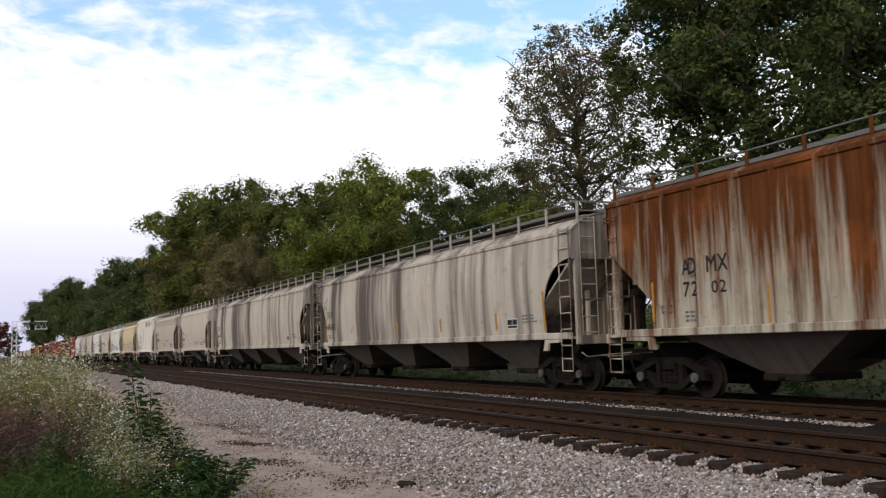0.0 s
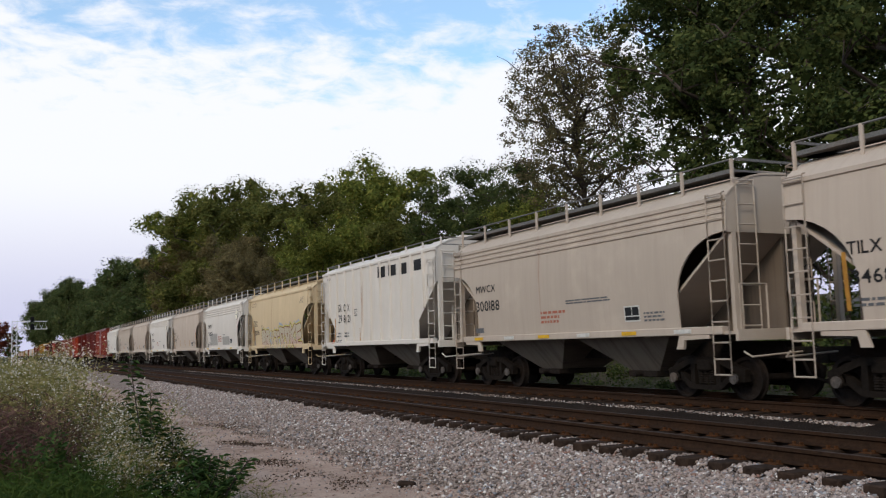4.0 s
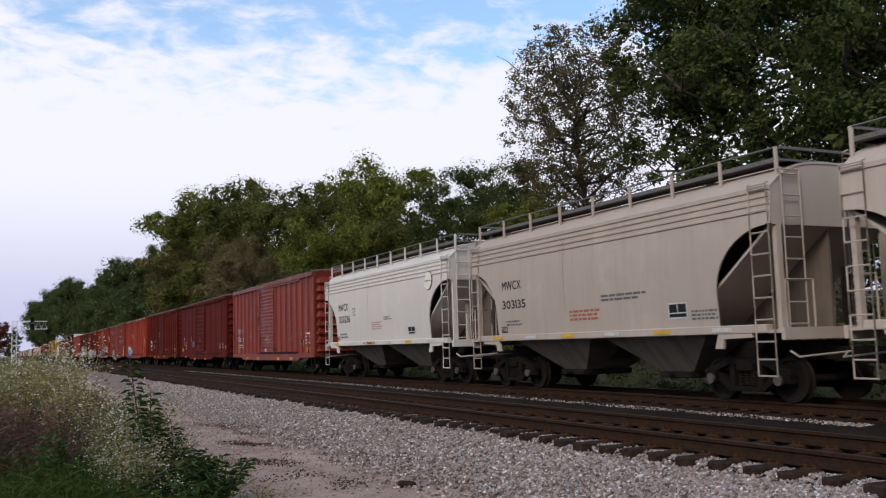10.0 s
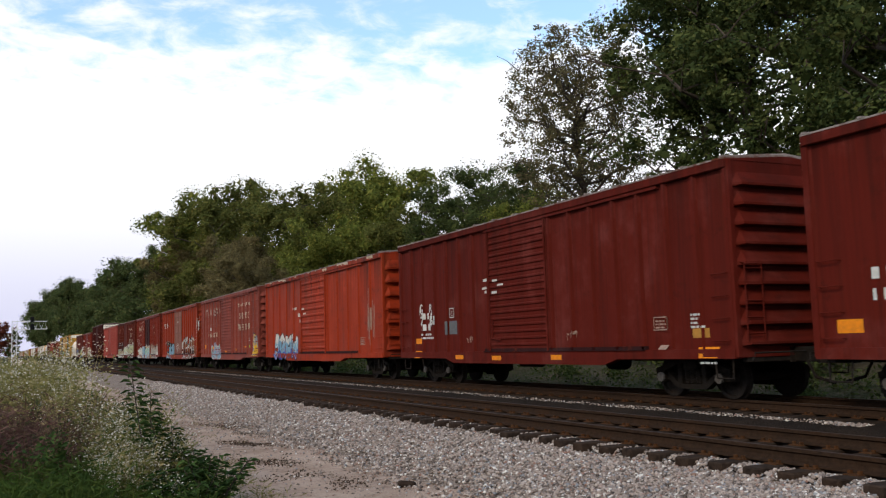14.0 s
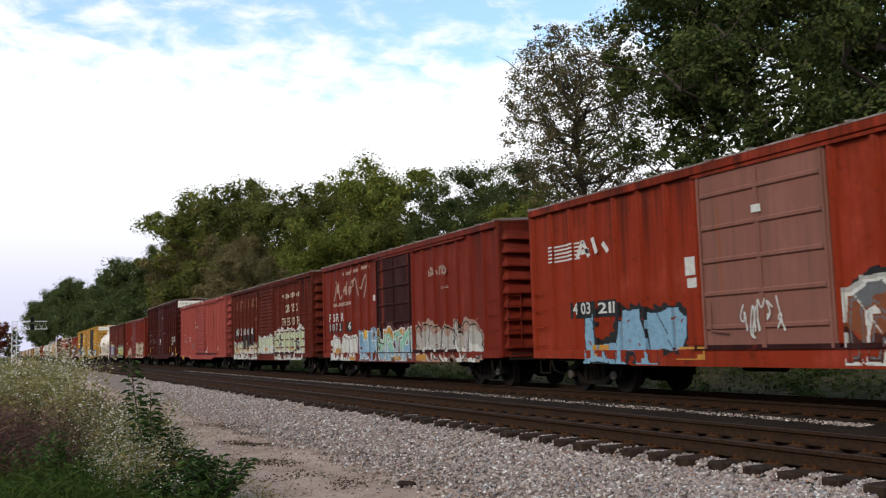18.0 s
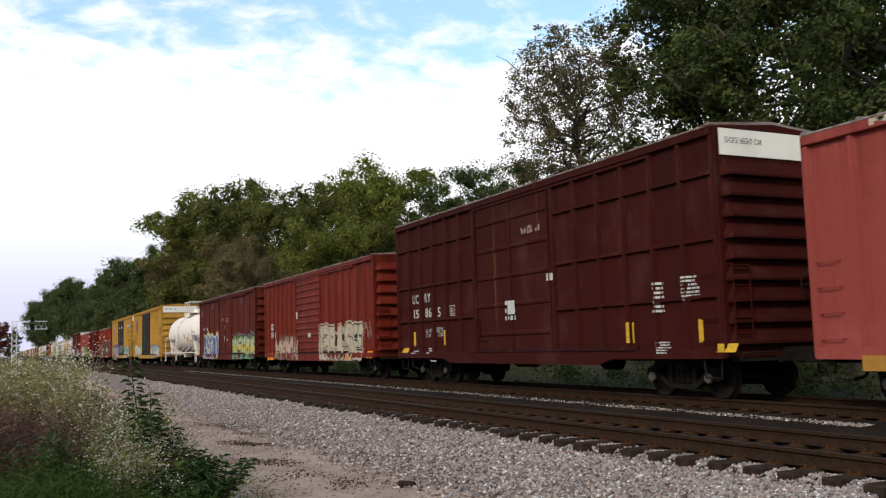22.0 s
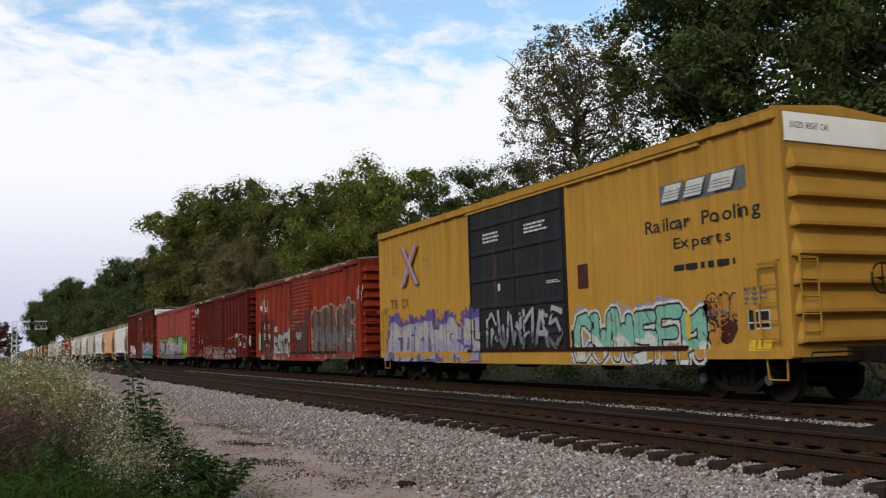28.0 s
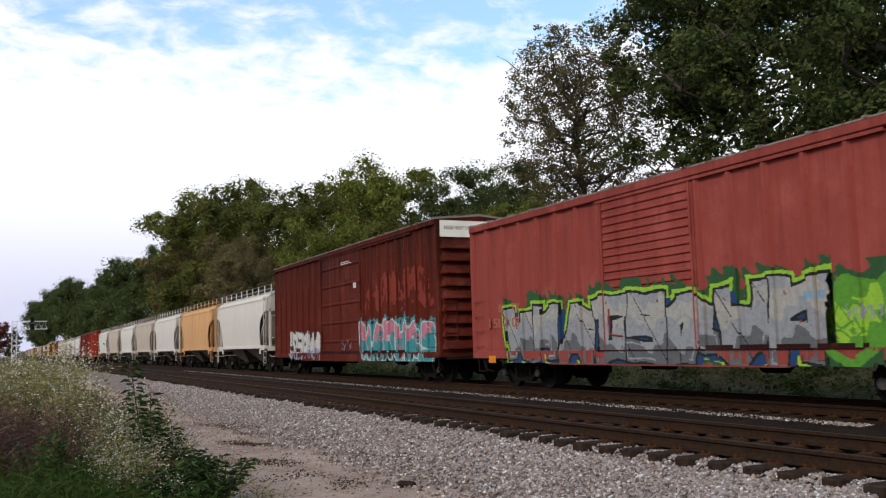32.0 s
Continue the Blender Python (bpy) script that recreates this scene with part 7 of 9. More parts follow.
def diamond(car, L, side, u, z, r):
    m = Mesh().quad(*[(-(side(a, b) + 0.012), L / 2 - a, b) for a, b in ((u - r, z), (u, z - r * 1.1), (u + r, z), (u, z + r * 1.1))])
    part("placard", m, M["ink_white"], car, "white diamond hazard placard")
    m = Mesh().quad(*[(-(side(a, b) + 0.016), L / 2 - a, b) for a, b in ((u - r * 0.55, z), (u, z - r * 0.6), (u + r * 0.55, z), (u, z + r * 0.6))])
    part("placard", m, M["ink_grey"], car)


def cross_emblem(car, L, side, u, z, w, h, first, second):
    """Two crossing ribbons in two colours."""
    f = lambda a, b: 1.598
    for s, ink, lift in ((1, first, 0.006), (-1, second, 0.010)):
        for off, col in ((0.0, ink), (0.17 * w, second if ink == first else first)):
            m = Mesh()
            a, b = (u - s * w / 2 + off, z - h / 2), (u + s * w / 2 + off, z + h / 2)
            m.quad(*[(-(1.598 + lift), L / 2 - q, y) for q, y in ((a[0] - 0.085 * w, a[1]), (a[0] + 0.085 * w, a[1]), (b[0] + 0.085 * w, b[1]), (b[0] - 0.085 * w, b[1]))])
            part("ribbon_emblem", m, M["ink_" + col], car)


# -- lettering, labels and graffiti on the cars --
end_letters(Y[0], Y[1], "EXCESS HEIGHT CAR", -1.3, 4.93, 0.10, 0.95)
end_letters(AC[0], AC[1], "EXCESS HEIGHT CAR", -1.3, 4.86, 0.10, 0.95)
end_letters(AD[0], AD[1], "EXCESS HEIGHT CAR", -1.3, 4.86, 0.10, 0.95)
end_letters(AH[0], AH[1], "EXCESS HEIGHT CAR", -1.3, 4.83, 0.10, 0.95)
letters(*A, "AD", 2.44, 2.47, 0.28, "black", wide=0.50, bold=True)
letters(*A, "MX", 3.16, 2.47, 0.29, "black", wide=0.57, bold=True)
letters(*A, "72", 2.46, 2.04, 0.25, "black", wide=0.42, bold=True)
letters(*A, "02", 3.26, 2.07, 0.20, "black", wide=0.40, bold=True)
patch(*A, 1.44, 1.56, 1.58, 2.39, "ochre")
patch(*A, 4.63, 4.74, 1.45, 2.16, "ochre")
stencil_box(*A, 1.77, 2.10, 1.73, 1.89, "black", "C")
bars(*A, 2.48, 1.54, 0.54, 0.25, 3, "dgrey", 12)
data_panel(*B, 16.36, 16.92, 1.58, 1.86)
bars(*B, 17.17, 1.72, 0.77, 0.24, 3, "dgrey", 14)
patch(*B, 18.17, 18.32, 1.47, 2.48, "ochre")
patch(*B, 15.68, 15.87, 1.57, 2.03, "ochre")
patch(*B, 12.15, 12.34, 1.61, 2.00, "ochre")
patch(*B, 8.67, 8.90, 1.65, 2.03, "ochre")
letters(*B, "TILX", 1.35, 2.43, 0.21, "black", wide=0.72, bold=True)
letters(*B, "640638", 1.17, 1.93, 0.23, "black", wide=1.16, bold=True)
scrawl(*B, -0.00, 1.38, 2.61, 3.35, "black", 4, 21)
patch(*B, 1.16, 1.30, 1.61, 2.47, "ochre")
bars(*B, 1.44, 1.59, 0.80, 0.18, 2, "dgrey", 23)
data_panel(*C, 16.74, 17.20, 1.59, 1.83)
bars(*C, 17.56, 1.69, 0.81, 0.25, 3, "dgrey", 25)
patch(*C, 18.55, 18.71, 1.56, 2.47, "ochre")
patch(*C, 15.95, 16.04, 1.52, 2.00, "ochre")
patch(*C, 12.43, 12.61, 1.58, 1.99, "ochre")
patch(*C, 9.81, 9.98, 1.61, 1.97, "ochre")
patch(*C, 7.14, 7.34, 1.59, 1.94, "ochre")
letters(*C, "TILX", 1.31, 2.46, 0.19, "black", wide=0.77, bold=True)
letters(*C, "641402", 1.33, 2.03, 0.15, "black", wide=1.07, bold=True)
bars(*C, 1.38, 1.63, 0.84, 0.21, 2, "dgrey", 33)
patch(*C, 1.12, 1.26, 1.64, 2.51, "ochre")
letters(*D, "TILX", 1.28, 2.47, 0.18, "black", wide=0.65, bold=True)
letters(*D, "34685", 1.33, 2.00, 0.19, "black", wide=0.95, bold=True)
stencil_box(*D, 2.80, 3.07, 2.23, 2.46, "black", "C")
bars(*D, 1.30, 1.64, 0.94, 0.17, 2, "dgrey", 38)
patch(*D, 1.14, 1.28, 1.58, 2.52, "ochre")
patch(*D, 3.81, 4.00, 1.63, 2.06, "ochre")
patch(*D, 5.76, 5.85, 1.62, 2.07, "ochre")
patch(*D, 7.61, 7.69, 1.60, 2.07, "ochre")
patch(*D, 10.05, 10.20, 1.62, 2.51, "ochre")
data_panel(*D, 8.43, 8.90, 1.61, 1.91)
scrawl(*D, 5.80, 7.65, 1.63, 1.93, "black", 9, 45)
bars(*D, 9.24, 1.73, 0.77, 0.28, 3, "dgrey", 46)
bars(*D, 4.23, 1.61, 0.42, 0.23, 2, "salmon", 47)
bars(*D, 7.97, 1.61, 0.32, 0.19, 2, "dgrey", 48)
letters(*E, "MWCX", 1.43, 2.63, 0.17, "black", wide=1.11, bold=True)
letters(*E, "300188", 1.40, 2.12, 0.24, "black", wide=1.33, bold=True)
data_panel(*E, 8.19, 8.72, 1.60, 1.94)
bars(*E, 4.78, 1.68, 1.12, 0.34, 3, "salmon", 52)
bars(*E, 5.95, 2.10, 1.92, 0.12, 2, "dgrey", 53)
bars(*E, 8.85, 1.59, 0.69, 0.23, 3, "dgrey", 54)
patch(*E, 1.25, 1.73, 1.51, 1.65, "dgrey")
patch(*F, 6.52, 7.05, 3.67, 4.06, "black")
patch(*F, 7.53, 8.04, 3.66, 4.04, "black")
patch(*F, 8.50, 8.98, 3.64, 4.02, "black")
patch(*F, 9.58, 10.18, 3.67, 4.03, "black")
letters(*F, "GA", 1.93, 2.63, 0.27, "black", wide=0.43, bold=True)
letters(*F, "CX", 2.81, 2.63, 0.25, "black", wide=0.45, bold=True)
letters(*F, "29", 1.95, 2.20, 0.28, "black", wide=0.42, bold=True)
letters(*F, "821", 2.79, 2.19, 0.25, "black", wide=0.56, bold=True)
stencil_box(*F, 3.82, 4.10, 2.41, 2.67, "black", "C")
bars(*F, 1.89, 1.62, 0.47, 0.24, 2, "dgrey", 65)
bars(*F, 2.84, 1.62, 0.46, 0.23, 2, "dgrey", 66)
patch(*F, 1.48, 1.63, 1.39, 2.39, "ochre")
patch(*F, 4.37, 4.46, 1.44, 1.93, "ochre")
patch(*F, 1.34, 1.52, 1.39, 1.53, "red")
bars(*F, 0.63, 4.00, 0.45, 0.09, 2, "dgrey", 70)
bars(*F, 1.87, 1.42, 0.59, 0.12, 2, "dgrey", 71)
letters(*G, "TILX", 1.33, 2.42, 0.27, "black", wide=0.68, bold=True)
letters(*G, "32391", 1.37, 1.98, 0.20, "black", wide=0.94, bold=True)
stencil_box(*G, 2.84, 3.11, 2.19, 2.45, "black", "C")
patch(*G, 1.07, 1.22, 1.66, 2.46, "ochre")
scrawl(*G, 0.66, 1.67, 3.41, 3.76, "brown", 5, 76)
scrawl(*G, 9.56, 10.14, 3.24, 3.60, "dgrey", 5, 77)
mural(*G, 2.75, 5.25, 1.27, 2.42, 'BRI', ('salmony', 'cream', 'cream'), 'rust', 'slatey', 'lemon', seed=78, fat=1.3, wear=0.01)
mural(*G, 5.15, 9.95, 1.25, 2.75, 'TVVKE', ('salmony', 'cream', 'cream'), 'rust', 'slatey', 'lemon', seed=79, fat=1.1, rise=0.22, wear=0.01)
patch(*G, 5.69, 5.77, 1.86, 2.24, "ochre")
data_panel(*H, 7.98, 8.52, 1.61, 1.91)
roundel(*H, 9.88, 3.28, 0.30)
patch(*H, 2.28, 4.44, 1.56, 2.30, "lgrey")
patch(*H, 5.92, 7.86, 1.56, 2.06, "lgrey")
bars(*H, 4.69, 1.77, 1.23, 0.40, 3, "salmon", 85)
bars(*H, 6.01, 2.15, 0.76, 0.09, 1, "dgrey", 86)
letters(*H, "MWCX", 1.77, 2.67, 0.21, "black", wide=1.10, bold=True)
letters(*H, "300233", 1.78, 2.17, 0.22, "black", wide=1.28, bold=True)
bars(*H, 1.79, 1.59, 0.96, 0.22, 2, "dgrey", 89)
stencil_box(*H, 1.45, 1.78, 1.50, 1.66, "black", "")
letters(*I, "TILX", 1.06, 2.43, 0.22, "black", wide=0.76, bold=True)
letters(*I, "34711", 1.14, 1.95, 0.21, "black", wide=1.04, bold=True)
stencil_box(*I, 2.56, 2.89, 2.14, 2.43, "black", "C")
patch(*I, 0.88, 1.04, 1.64, 2.64, "ochre")
patch(*I, 3.61, 3.80, 1.61, 2.02, "ochre")
patch(*I, 5.56, 5.76, 1.59, 2.03, "ochre")
patch(*I, 7.45, 7.65, 1.56, 2.02, "ochre")
patch(*I, 9.93, 10.10, 1.59, 2.50, "ochre")
data_panel(*I, 8.25, 8.81, 1.60, 1.89)
bars(*I, 9.04, 1.73, 0.83, 0.25, 3, "dgrey", 100)
data_panel(*J, 8.14, 8.74, 1.56, 1.87)
bars(*J, 4.66, 1.81, 1.09, 0.32, 3, "salmon", 102)
bars(*J, 5.87, 2.12, 0.96, 0.09, 1, "dgrey", 103)
roundel(*J, 9.94, 3.33, 0.30)
letters(*J, "MWCX", 1.91, 2.67, 0.22, "black", wide=1.05, bold=True)
letters(*J, "300350", 1.93, 2.16, 0.21, "black", wide=1.34, bold=True)
bars(*J, 1.95, 1.59, 0.95, 0.24, 2, "dgrey", 107)
stencil_box(*J, 1.60, 1.88, 1.52, 1.67, "black", "")
letters(*K, "TILX", 1.18, 2.42, 0.24, "black", wide=0.72, bold=True)
letters(*K, "34468", 1.29, 1.96, 0.23, "black", wide=0.88, bold=True)
stencil_box(*K, 2.66, 2.98, 2.13, 2.43, "black", "C")
patch(*K, 1.03, 1.17, 1.63, 2.63, "ochre")
patch(*K, 3.67, 3.89, 1.61, 2.02, "ochre")
patch(*K, 5.63, 5.83, 1.59, 2.03, "ochre")
patch(*K, 7.49, 7.69, 1.57, 2.03, "ochre")
patch(*K, 10.01, 10.18, 1.61, 2.51, "ochre")
data_panel(*K, 8.33, 8.89, 1.60, 1.90)
bars(*K, 9.14, 1.73, 0.82, 0.23, 3, "dgrey", 118)
bars(*K, 3.92, 1.63, 0.68, 0.19, 2, "dgrey", 119)
bars(*K, 6.57, 1.53, 0.46, 0.18, 2, "dgrey", 120)
letters(*N, "MWCX", 1.83, 2.62, 0.20, "black", wide=0.98, bold=True)
letters(*N, "303135", 1.80, 2.12, 0.19, "black", wide=1.20, bold=True)
bars(*N, 1.94, 1.67, 1.00, 0.17, 2, "dgrey", 123)
stencil_box(*N, 1.65, 1.97, 1.49, 1.65, "black", "")
bars(*N, 4.98, 1.70, 1.26, 0.28, 3, "salmon", 125)
bars(*N, 6.29, 2.09, 1.83, 0.18, 2, "dgrey", 126)
data_panel(*N, 8.54, 9.11, 1.61, 1.93)
bars(*N, 9.22, 1.57, 0.75, 0.22, 3, "dgrey", 128)
roundel(*O, 10.39, 3.25, 0.30)
data_panel(*O, 8.62, 9.20, 1.58, 1.86)
letters(*O, "MWCX", 1.78, 2.65, 0.24, "black", wide=1.08, bold=True)
letters(*O, "300236", 1.78, 2.18, 0.23, "black", wide=1.30, bold=True)
stencil_box(*O, 3.40, 3.68, 2.42, 2.69, "black", "C")
bars(*O, 1.82, 1.58, 0.98, 0.23, 2, "dgrey", 134)
stencil_box(*O, 1.45, 1.75, 1.50, 1.65, "black", "")
bars(*O, 5.32, 1.83, 1.14, 0.31, 4, "rose", 136)
bars(*O, 6.53, 2.15, 0.78, 0.14, 2, "dgrey", 137)
letters(O[0], O[1], lambda u, z: 1.592, "AIR THROUGH SILL", 4.47, 1.315, 0.075, "black", wide=1.19, bold=True)
letters(*P, "BK", 1.05, 2.11, 0.26, "white", wide=0.43, bold=True)
letters(*P, "TY", 1.84, 2.09, 0.25, "white", wide=0.43, bold=True)
letters(*P, "151", 1.02, 1.68, 0.24, "white", wide=0.48, bold=True)
letters(*P, "813", 1.83, 1.65, 0.23, "white", wide=0.55, bold=True)
bars(*P, 1.06, 1.32, 0.48, 0.27, 2, "white", 143)
bars(*P, 1.82, 1.32, 0.49, 0.25, 2, "white", 144)
stencil_box(*P, 3.85, 4.17, 1.90, 2.16, "white", "C")
patch(*P, 0.90, 1.40, 1.06, 1.26, "ochre")
patch(*P, 3.31, 3.83, 0.70, 0.84, "ochre")
patch(*P, 5.57, 6.09, 0.68, 0.84, "ochre")
patch(*P, 5.49, 5.82, 3.11, 3.17, "white", "sticker")
patch(*P, 5.65, 6.01, 2.94, 3.05, "white", "sticker")
patch(*P, 5.81, 5.98, 2.71, 2.82, "white", "sticker")
patch(*P, 5.66, 5.99, 2.27, 2.48, "white", "sticker")
letters(*P, "CLOSE AND LOCK", 7.63, 1.84, 0.06, "white", wide=0.64)
letters(*P, "DOORS BEFORE", 7.45, 1.65, 0.08, "white", wide=0.75)
letters(*P, "MOVING CAR", 7.50, 1.51, 0.07, "white", wide=0.69)
patch(*P, 7.28, 7.63, 1.11, 1.25, "white")
scrawl(*P, 6.45, 7.26, 2.96, 3.02, "pale", 3, 157)
scrawl(*P, 6.48, 8.29, 2.50, 2.47, "pale", 5, 158)
patch(*P, 13.46, 13.70, 1.77, 1.95, "green", "sticker")
data_panel(*P, 13.31, 13.79, 1.32, 1.61)
bars(*P, 14.08, 1.42, 0.81, 0.56, 4, "white", 161)
patch(*P, 14.19, 14.81, 1.06, 1.28, "ochre")
scrawl(*P, 11.36, 12.06, 1.57, 1.80, "pale", 3, 163)
patch(*P, 5.62, 5.87, 2.21, 3.19, "black")
bars(*Q, 1.14, 1.73, 0.59, 0.66, 2, "white", 165)
bars(*Q, 1.81, 1.38, 0.56, 0.65, 3, "white", 166)
stencil_box(*Q, 3.88, 4.22, 1.98, 2.23, "white", "C")
patch(*Q, 4.52, 5.28, 1.50, 1.93, "dgrey")
patch(*Q, 5.67, 6.10, 2.91, 2.98, "white", "sticker")
patch(*Q, 5.83, 6.00, 2.71, 2.80, "white", "sticker")
stencil_box(*Q, 13.57, 14.15, 1.36, 1.67, "pale", "")
bars(*Q, 14.41, 1.36, 0.57, 0.38, 4, "pale", 172)
patch(*Q, 15.33, 15.85, 1.31, 1.53, "ochre")
patch(*Q, 0.42, 0.92, 1.23, 1.45, "orange")
patch(*Q, 2.21, 2.72, 0.78, 0.91, "orange")
patch(*Q, 5.59, 6.16, 0.62, 0.75, "orange")
patch(*Q, 9.34, 9.90, 0.63, 0.74, "orange")
patch(*Q, 7.74, 7.92, 1.90, 2.05, "pale")
patch(*Q, 9.16, 9.47, 1.05, 1.21, "pale")
scrawl(*Q, 6.74, 7.29, 1.29, 1.76, "pale", 3, 180)
bars(*R, 1.63, 1.68, 0.96, 0.71, 2, "white", 181)
letters(*R, "AG", 1.47, 2.20, 0.28, "white", wide=0.42, bold=True)
letters(*R, "R", 2.25, 2.25, 0.22, "white", wide=0.19, bold=True)
letters(*R, "77", 1.55, 1.84, 0.25, "white", wide=0.38, bold=True)
letters(*R, "151", 2.27, 1.84, 0.25, "white", wide=0.48, bold=True)
bars(*R, 1.59, 1.41, 0.95, 0.22, 2, "white", 186)
stencil_box(*R, 3.69, 4.00, 2.02, 2.31, "white", "C")
patch(*R, 3.43, 4.18, 1.52, 1.92, "dgrey")
patch(*R, 1.18, 1.62, 1.26, 1.43, "orange")
patch(*R, 1.15, 1.64, 0.81, 1.03, "orange")
patch(*R, 4.20, 4.70, 0.78, 0.90, "orange")
patch(*R, 6.43, 6.94, 0.76, 0.88, "orange")
patch(*R, 9.43, 9.91, 0.78, 0.90, "orange")
patch(*R, 5.90, 6.02, 2.95, 3.02, "white", "sticker")
patch(*R, 6.07, 6.25, 2.94, 3.02, "white", "sticker")
patch(*R, 5.83, 6.29, 2.73, 2.79, "white", "sticker")
patch(*R, 6.00, 6.22, 2.61, 2.68, "white", "sticker")
patch(*R, 6.61, 6.87, 2.90, 2.96, "white", "sticker")
patch(*R, 6.88, 7.20, 2.77, 2.82, "white", "sticker")
patch(*R, 6.56, 6.84, 2.57, 2.64, "white", "sticker")
scrawl(*R, 10.04, 10.51, 1.24, 1.50, "pale", 4, 201)
scrawl(*R, 4.69, 5.30, 1.24, 1.47, "pale", 3, 202)
stencil_box(*R, 13.30, 13.80, 1.39, 1.67, "pale", "")
bars(*R, 14.44, 1.41, 0.43, 0.32, 4, "white", 204)
patch(*R, 14.48, 14.96, 1.22, 1.40, "ochre")
patch(*R, 14.71, 15.21, 0.83, 1.04, "orange")
bars(*R, 14.75, 0.72, 0.55, 0.07, 1, "white", 207)
patch(*R, 13.50, 13.76, 1.00, 1.09, "pale")
patch(*S, 4.87, 5.33, 3.00, 3.11, "white", "sticker")
patch(*S, 5.56, 5.88, 2.66, 2.82, "white", "sticker")
patch(*S, 6.44, 6.80, 2.94, 3.02, "white", "sticker")
patch(*S, 6.67, 7.08, 2.73, 2.80, "white", "sticker")
patch(*S, 5.79, 6.11, 2.39, 2.53, "white", "sticker")
mural(*S, 1.42, 5.6, 0.70, 2.07, 'cadb', ('blue', 'sky', 'white'), 'black', None, seed=214, fat=1.1, wear=0.04)
stencil_box(*S, 13.66, 14.18, 1.29, 1.57, "pale", "")
scrawl(*S, 14.41, 15.16, 1.05, 3.50, "pale", 7, 216)
letter_blocks(*T, 1.16, 3.41, 5.04, 0.54, 8, "pale", 217)
letter_blocks(*T, 10.99, 3.67, 2.65, 0.21, 8, "cream", 218)
letters(*T, "SERVES", 11.33, 3.00, 0.28, "cream", wide=1.99, bold=True)
letters(*T, "THE SOUTH", 10.97, 2.35, 0.29, "cream", wide=2.78, bold=True)
bars(*T, 1.24, 2.89, 4.93, 0.02, 1, "pale", 221)
letter_blocks(*T, 2.21, 2.04, 3.16, 0.35, 6, "cream", 222)
patch(*T, 1.03, 1.50, 1.38, 1.62, "orange")
patch(*T, 3.48, 4.06, 1.34, 1.48, "orange")
patch(*T, 7.54, 8.07, 1.10, 1.20, "orange")
patch(*T, 10.06, 10.51, 1.20, 1.30, "orange")
patch(*T, 12.24, 12.69, 1.36, 1.44, "orange")
stencil_box(*T, 13.26, 13.71, 1.63, 1.87, "white", "")
patch(*T, 13.33, 13.60, 1.34, 1.49, "lime", "sticker")
patch(*T, 2.77, 3.19, 2.52, 2.71, "white", "sticker")
mural(*T, 3.43, 6.40, 0.70, 1.80, 'hbg', ('sky', 'lilac', 'mint'), 'white', 'lilac', seed=231, fat=1.2, wear=0.02)
spray(*T, 14.01, 15.34, 0.89, 2.21, ('grey', 'yellow'), "black", None, 232, glyphs=1)
patch(*T, 14.15, 15.21, 0.89, 1.16, "yellow", "graffiti")
patch(*U, 0.87, 2.14, 3.14, 3.18, "white", "stripe_emblem")
patch(*U, 0.87, 2.14, 3.23, 3.27, "white", "stripe_emblem")
patch(*U, 0.87, 2.14, 3.32, 3.36, "white", "stripe_emblem")
patch(*U, 0.87, 2.14, 3.41, 3.45, "white", "stripe_emblem")
patch(*U, 0.87, 2.14, 3.50, 3.54, "white", "stripe_emblem")
letter_blocks(*U, 1.93, 3.10, 1.47, 0.52, 2, "white", 7)
letters(*U, "403", 1.86, 1.84, 0.23, "white", wide=0.60, bold=True)
letters(*U, "211", 2.76, 1.83, 0.21, "white", wide=0.66, bold=True)
patch(*U, 1.75, 2.55, 1.74, 2.12, "black", "panel")
patch(*U, 2.64, 3.55, 1.74, 2.12, "black", "panel")
mural(*U, 2.2, 5.75, 0.70, 2.15, 'LAP', ('sky', 'sky', 'sky'), 'black', 'black', seed=243, fat=1.35, square=True, wear=0.01)
mural(*U, 9.5, 14.2, 0.72, 2.45, 'adfc', ('brown', 'rust', 'dgrey'), 'white', 'black', 'lgrey', seed=244, fat=1.1, square=True, wear=0.02)
spray(*U, 13.69, 15.04, 0.89, 1.63, ("rust",), "white", None, 245, glyphs=3, weight=0.12)
scrawl(*U, 7.20, 8.35, 1.15, 2.05, "white", 5, 246)
scrawl(*U, 15.29, 15.97, 2.62, 3.58, "white", 9, 247)
scrawl(*U, 14.73, 15.24, 2.20, 2.90, "white", 6, 248)
patch(*U, 14.85, 15.10, 1.67, 1.81, "lime", "sticker")
patch(*U, 5.76, 6.10, 2.45, 2.81, "white", "sticker")
patch(*U, 5.80, 6.15, 2.20, 2.39, "white", "sticker")
patch(*U, 7.70, 7.93, 3.43, 3.57, "white", "sticker")
stencil_box(*U, 13.65, 14.01, 1.29, 1.63, "white", "")
bars(*U, 14.49, 1.98, 0.72, 0.11, 2, "white", 254)
patch(*U, 2.59, 3.13, 0.80, 1.12, "ochre")
patch(*U, 5.44, 6.29, 0.80, 1.05, "ochre")
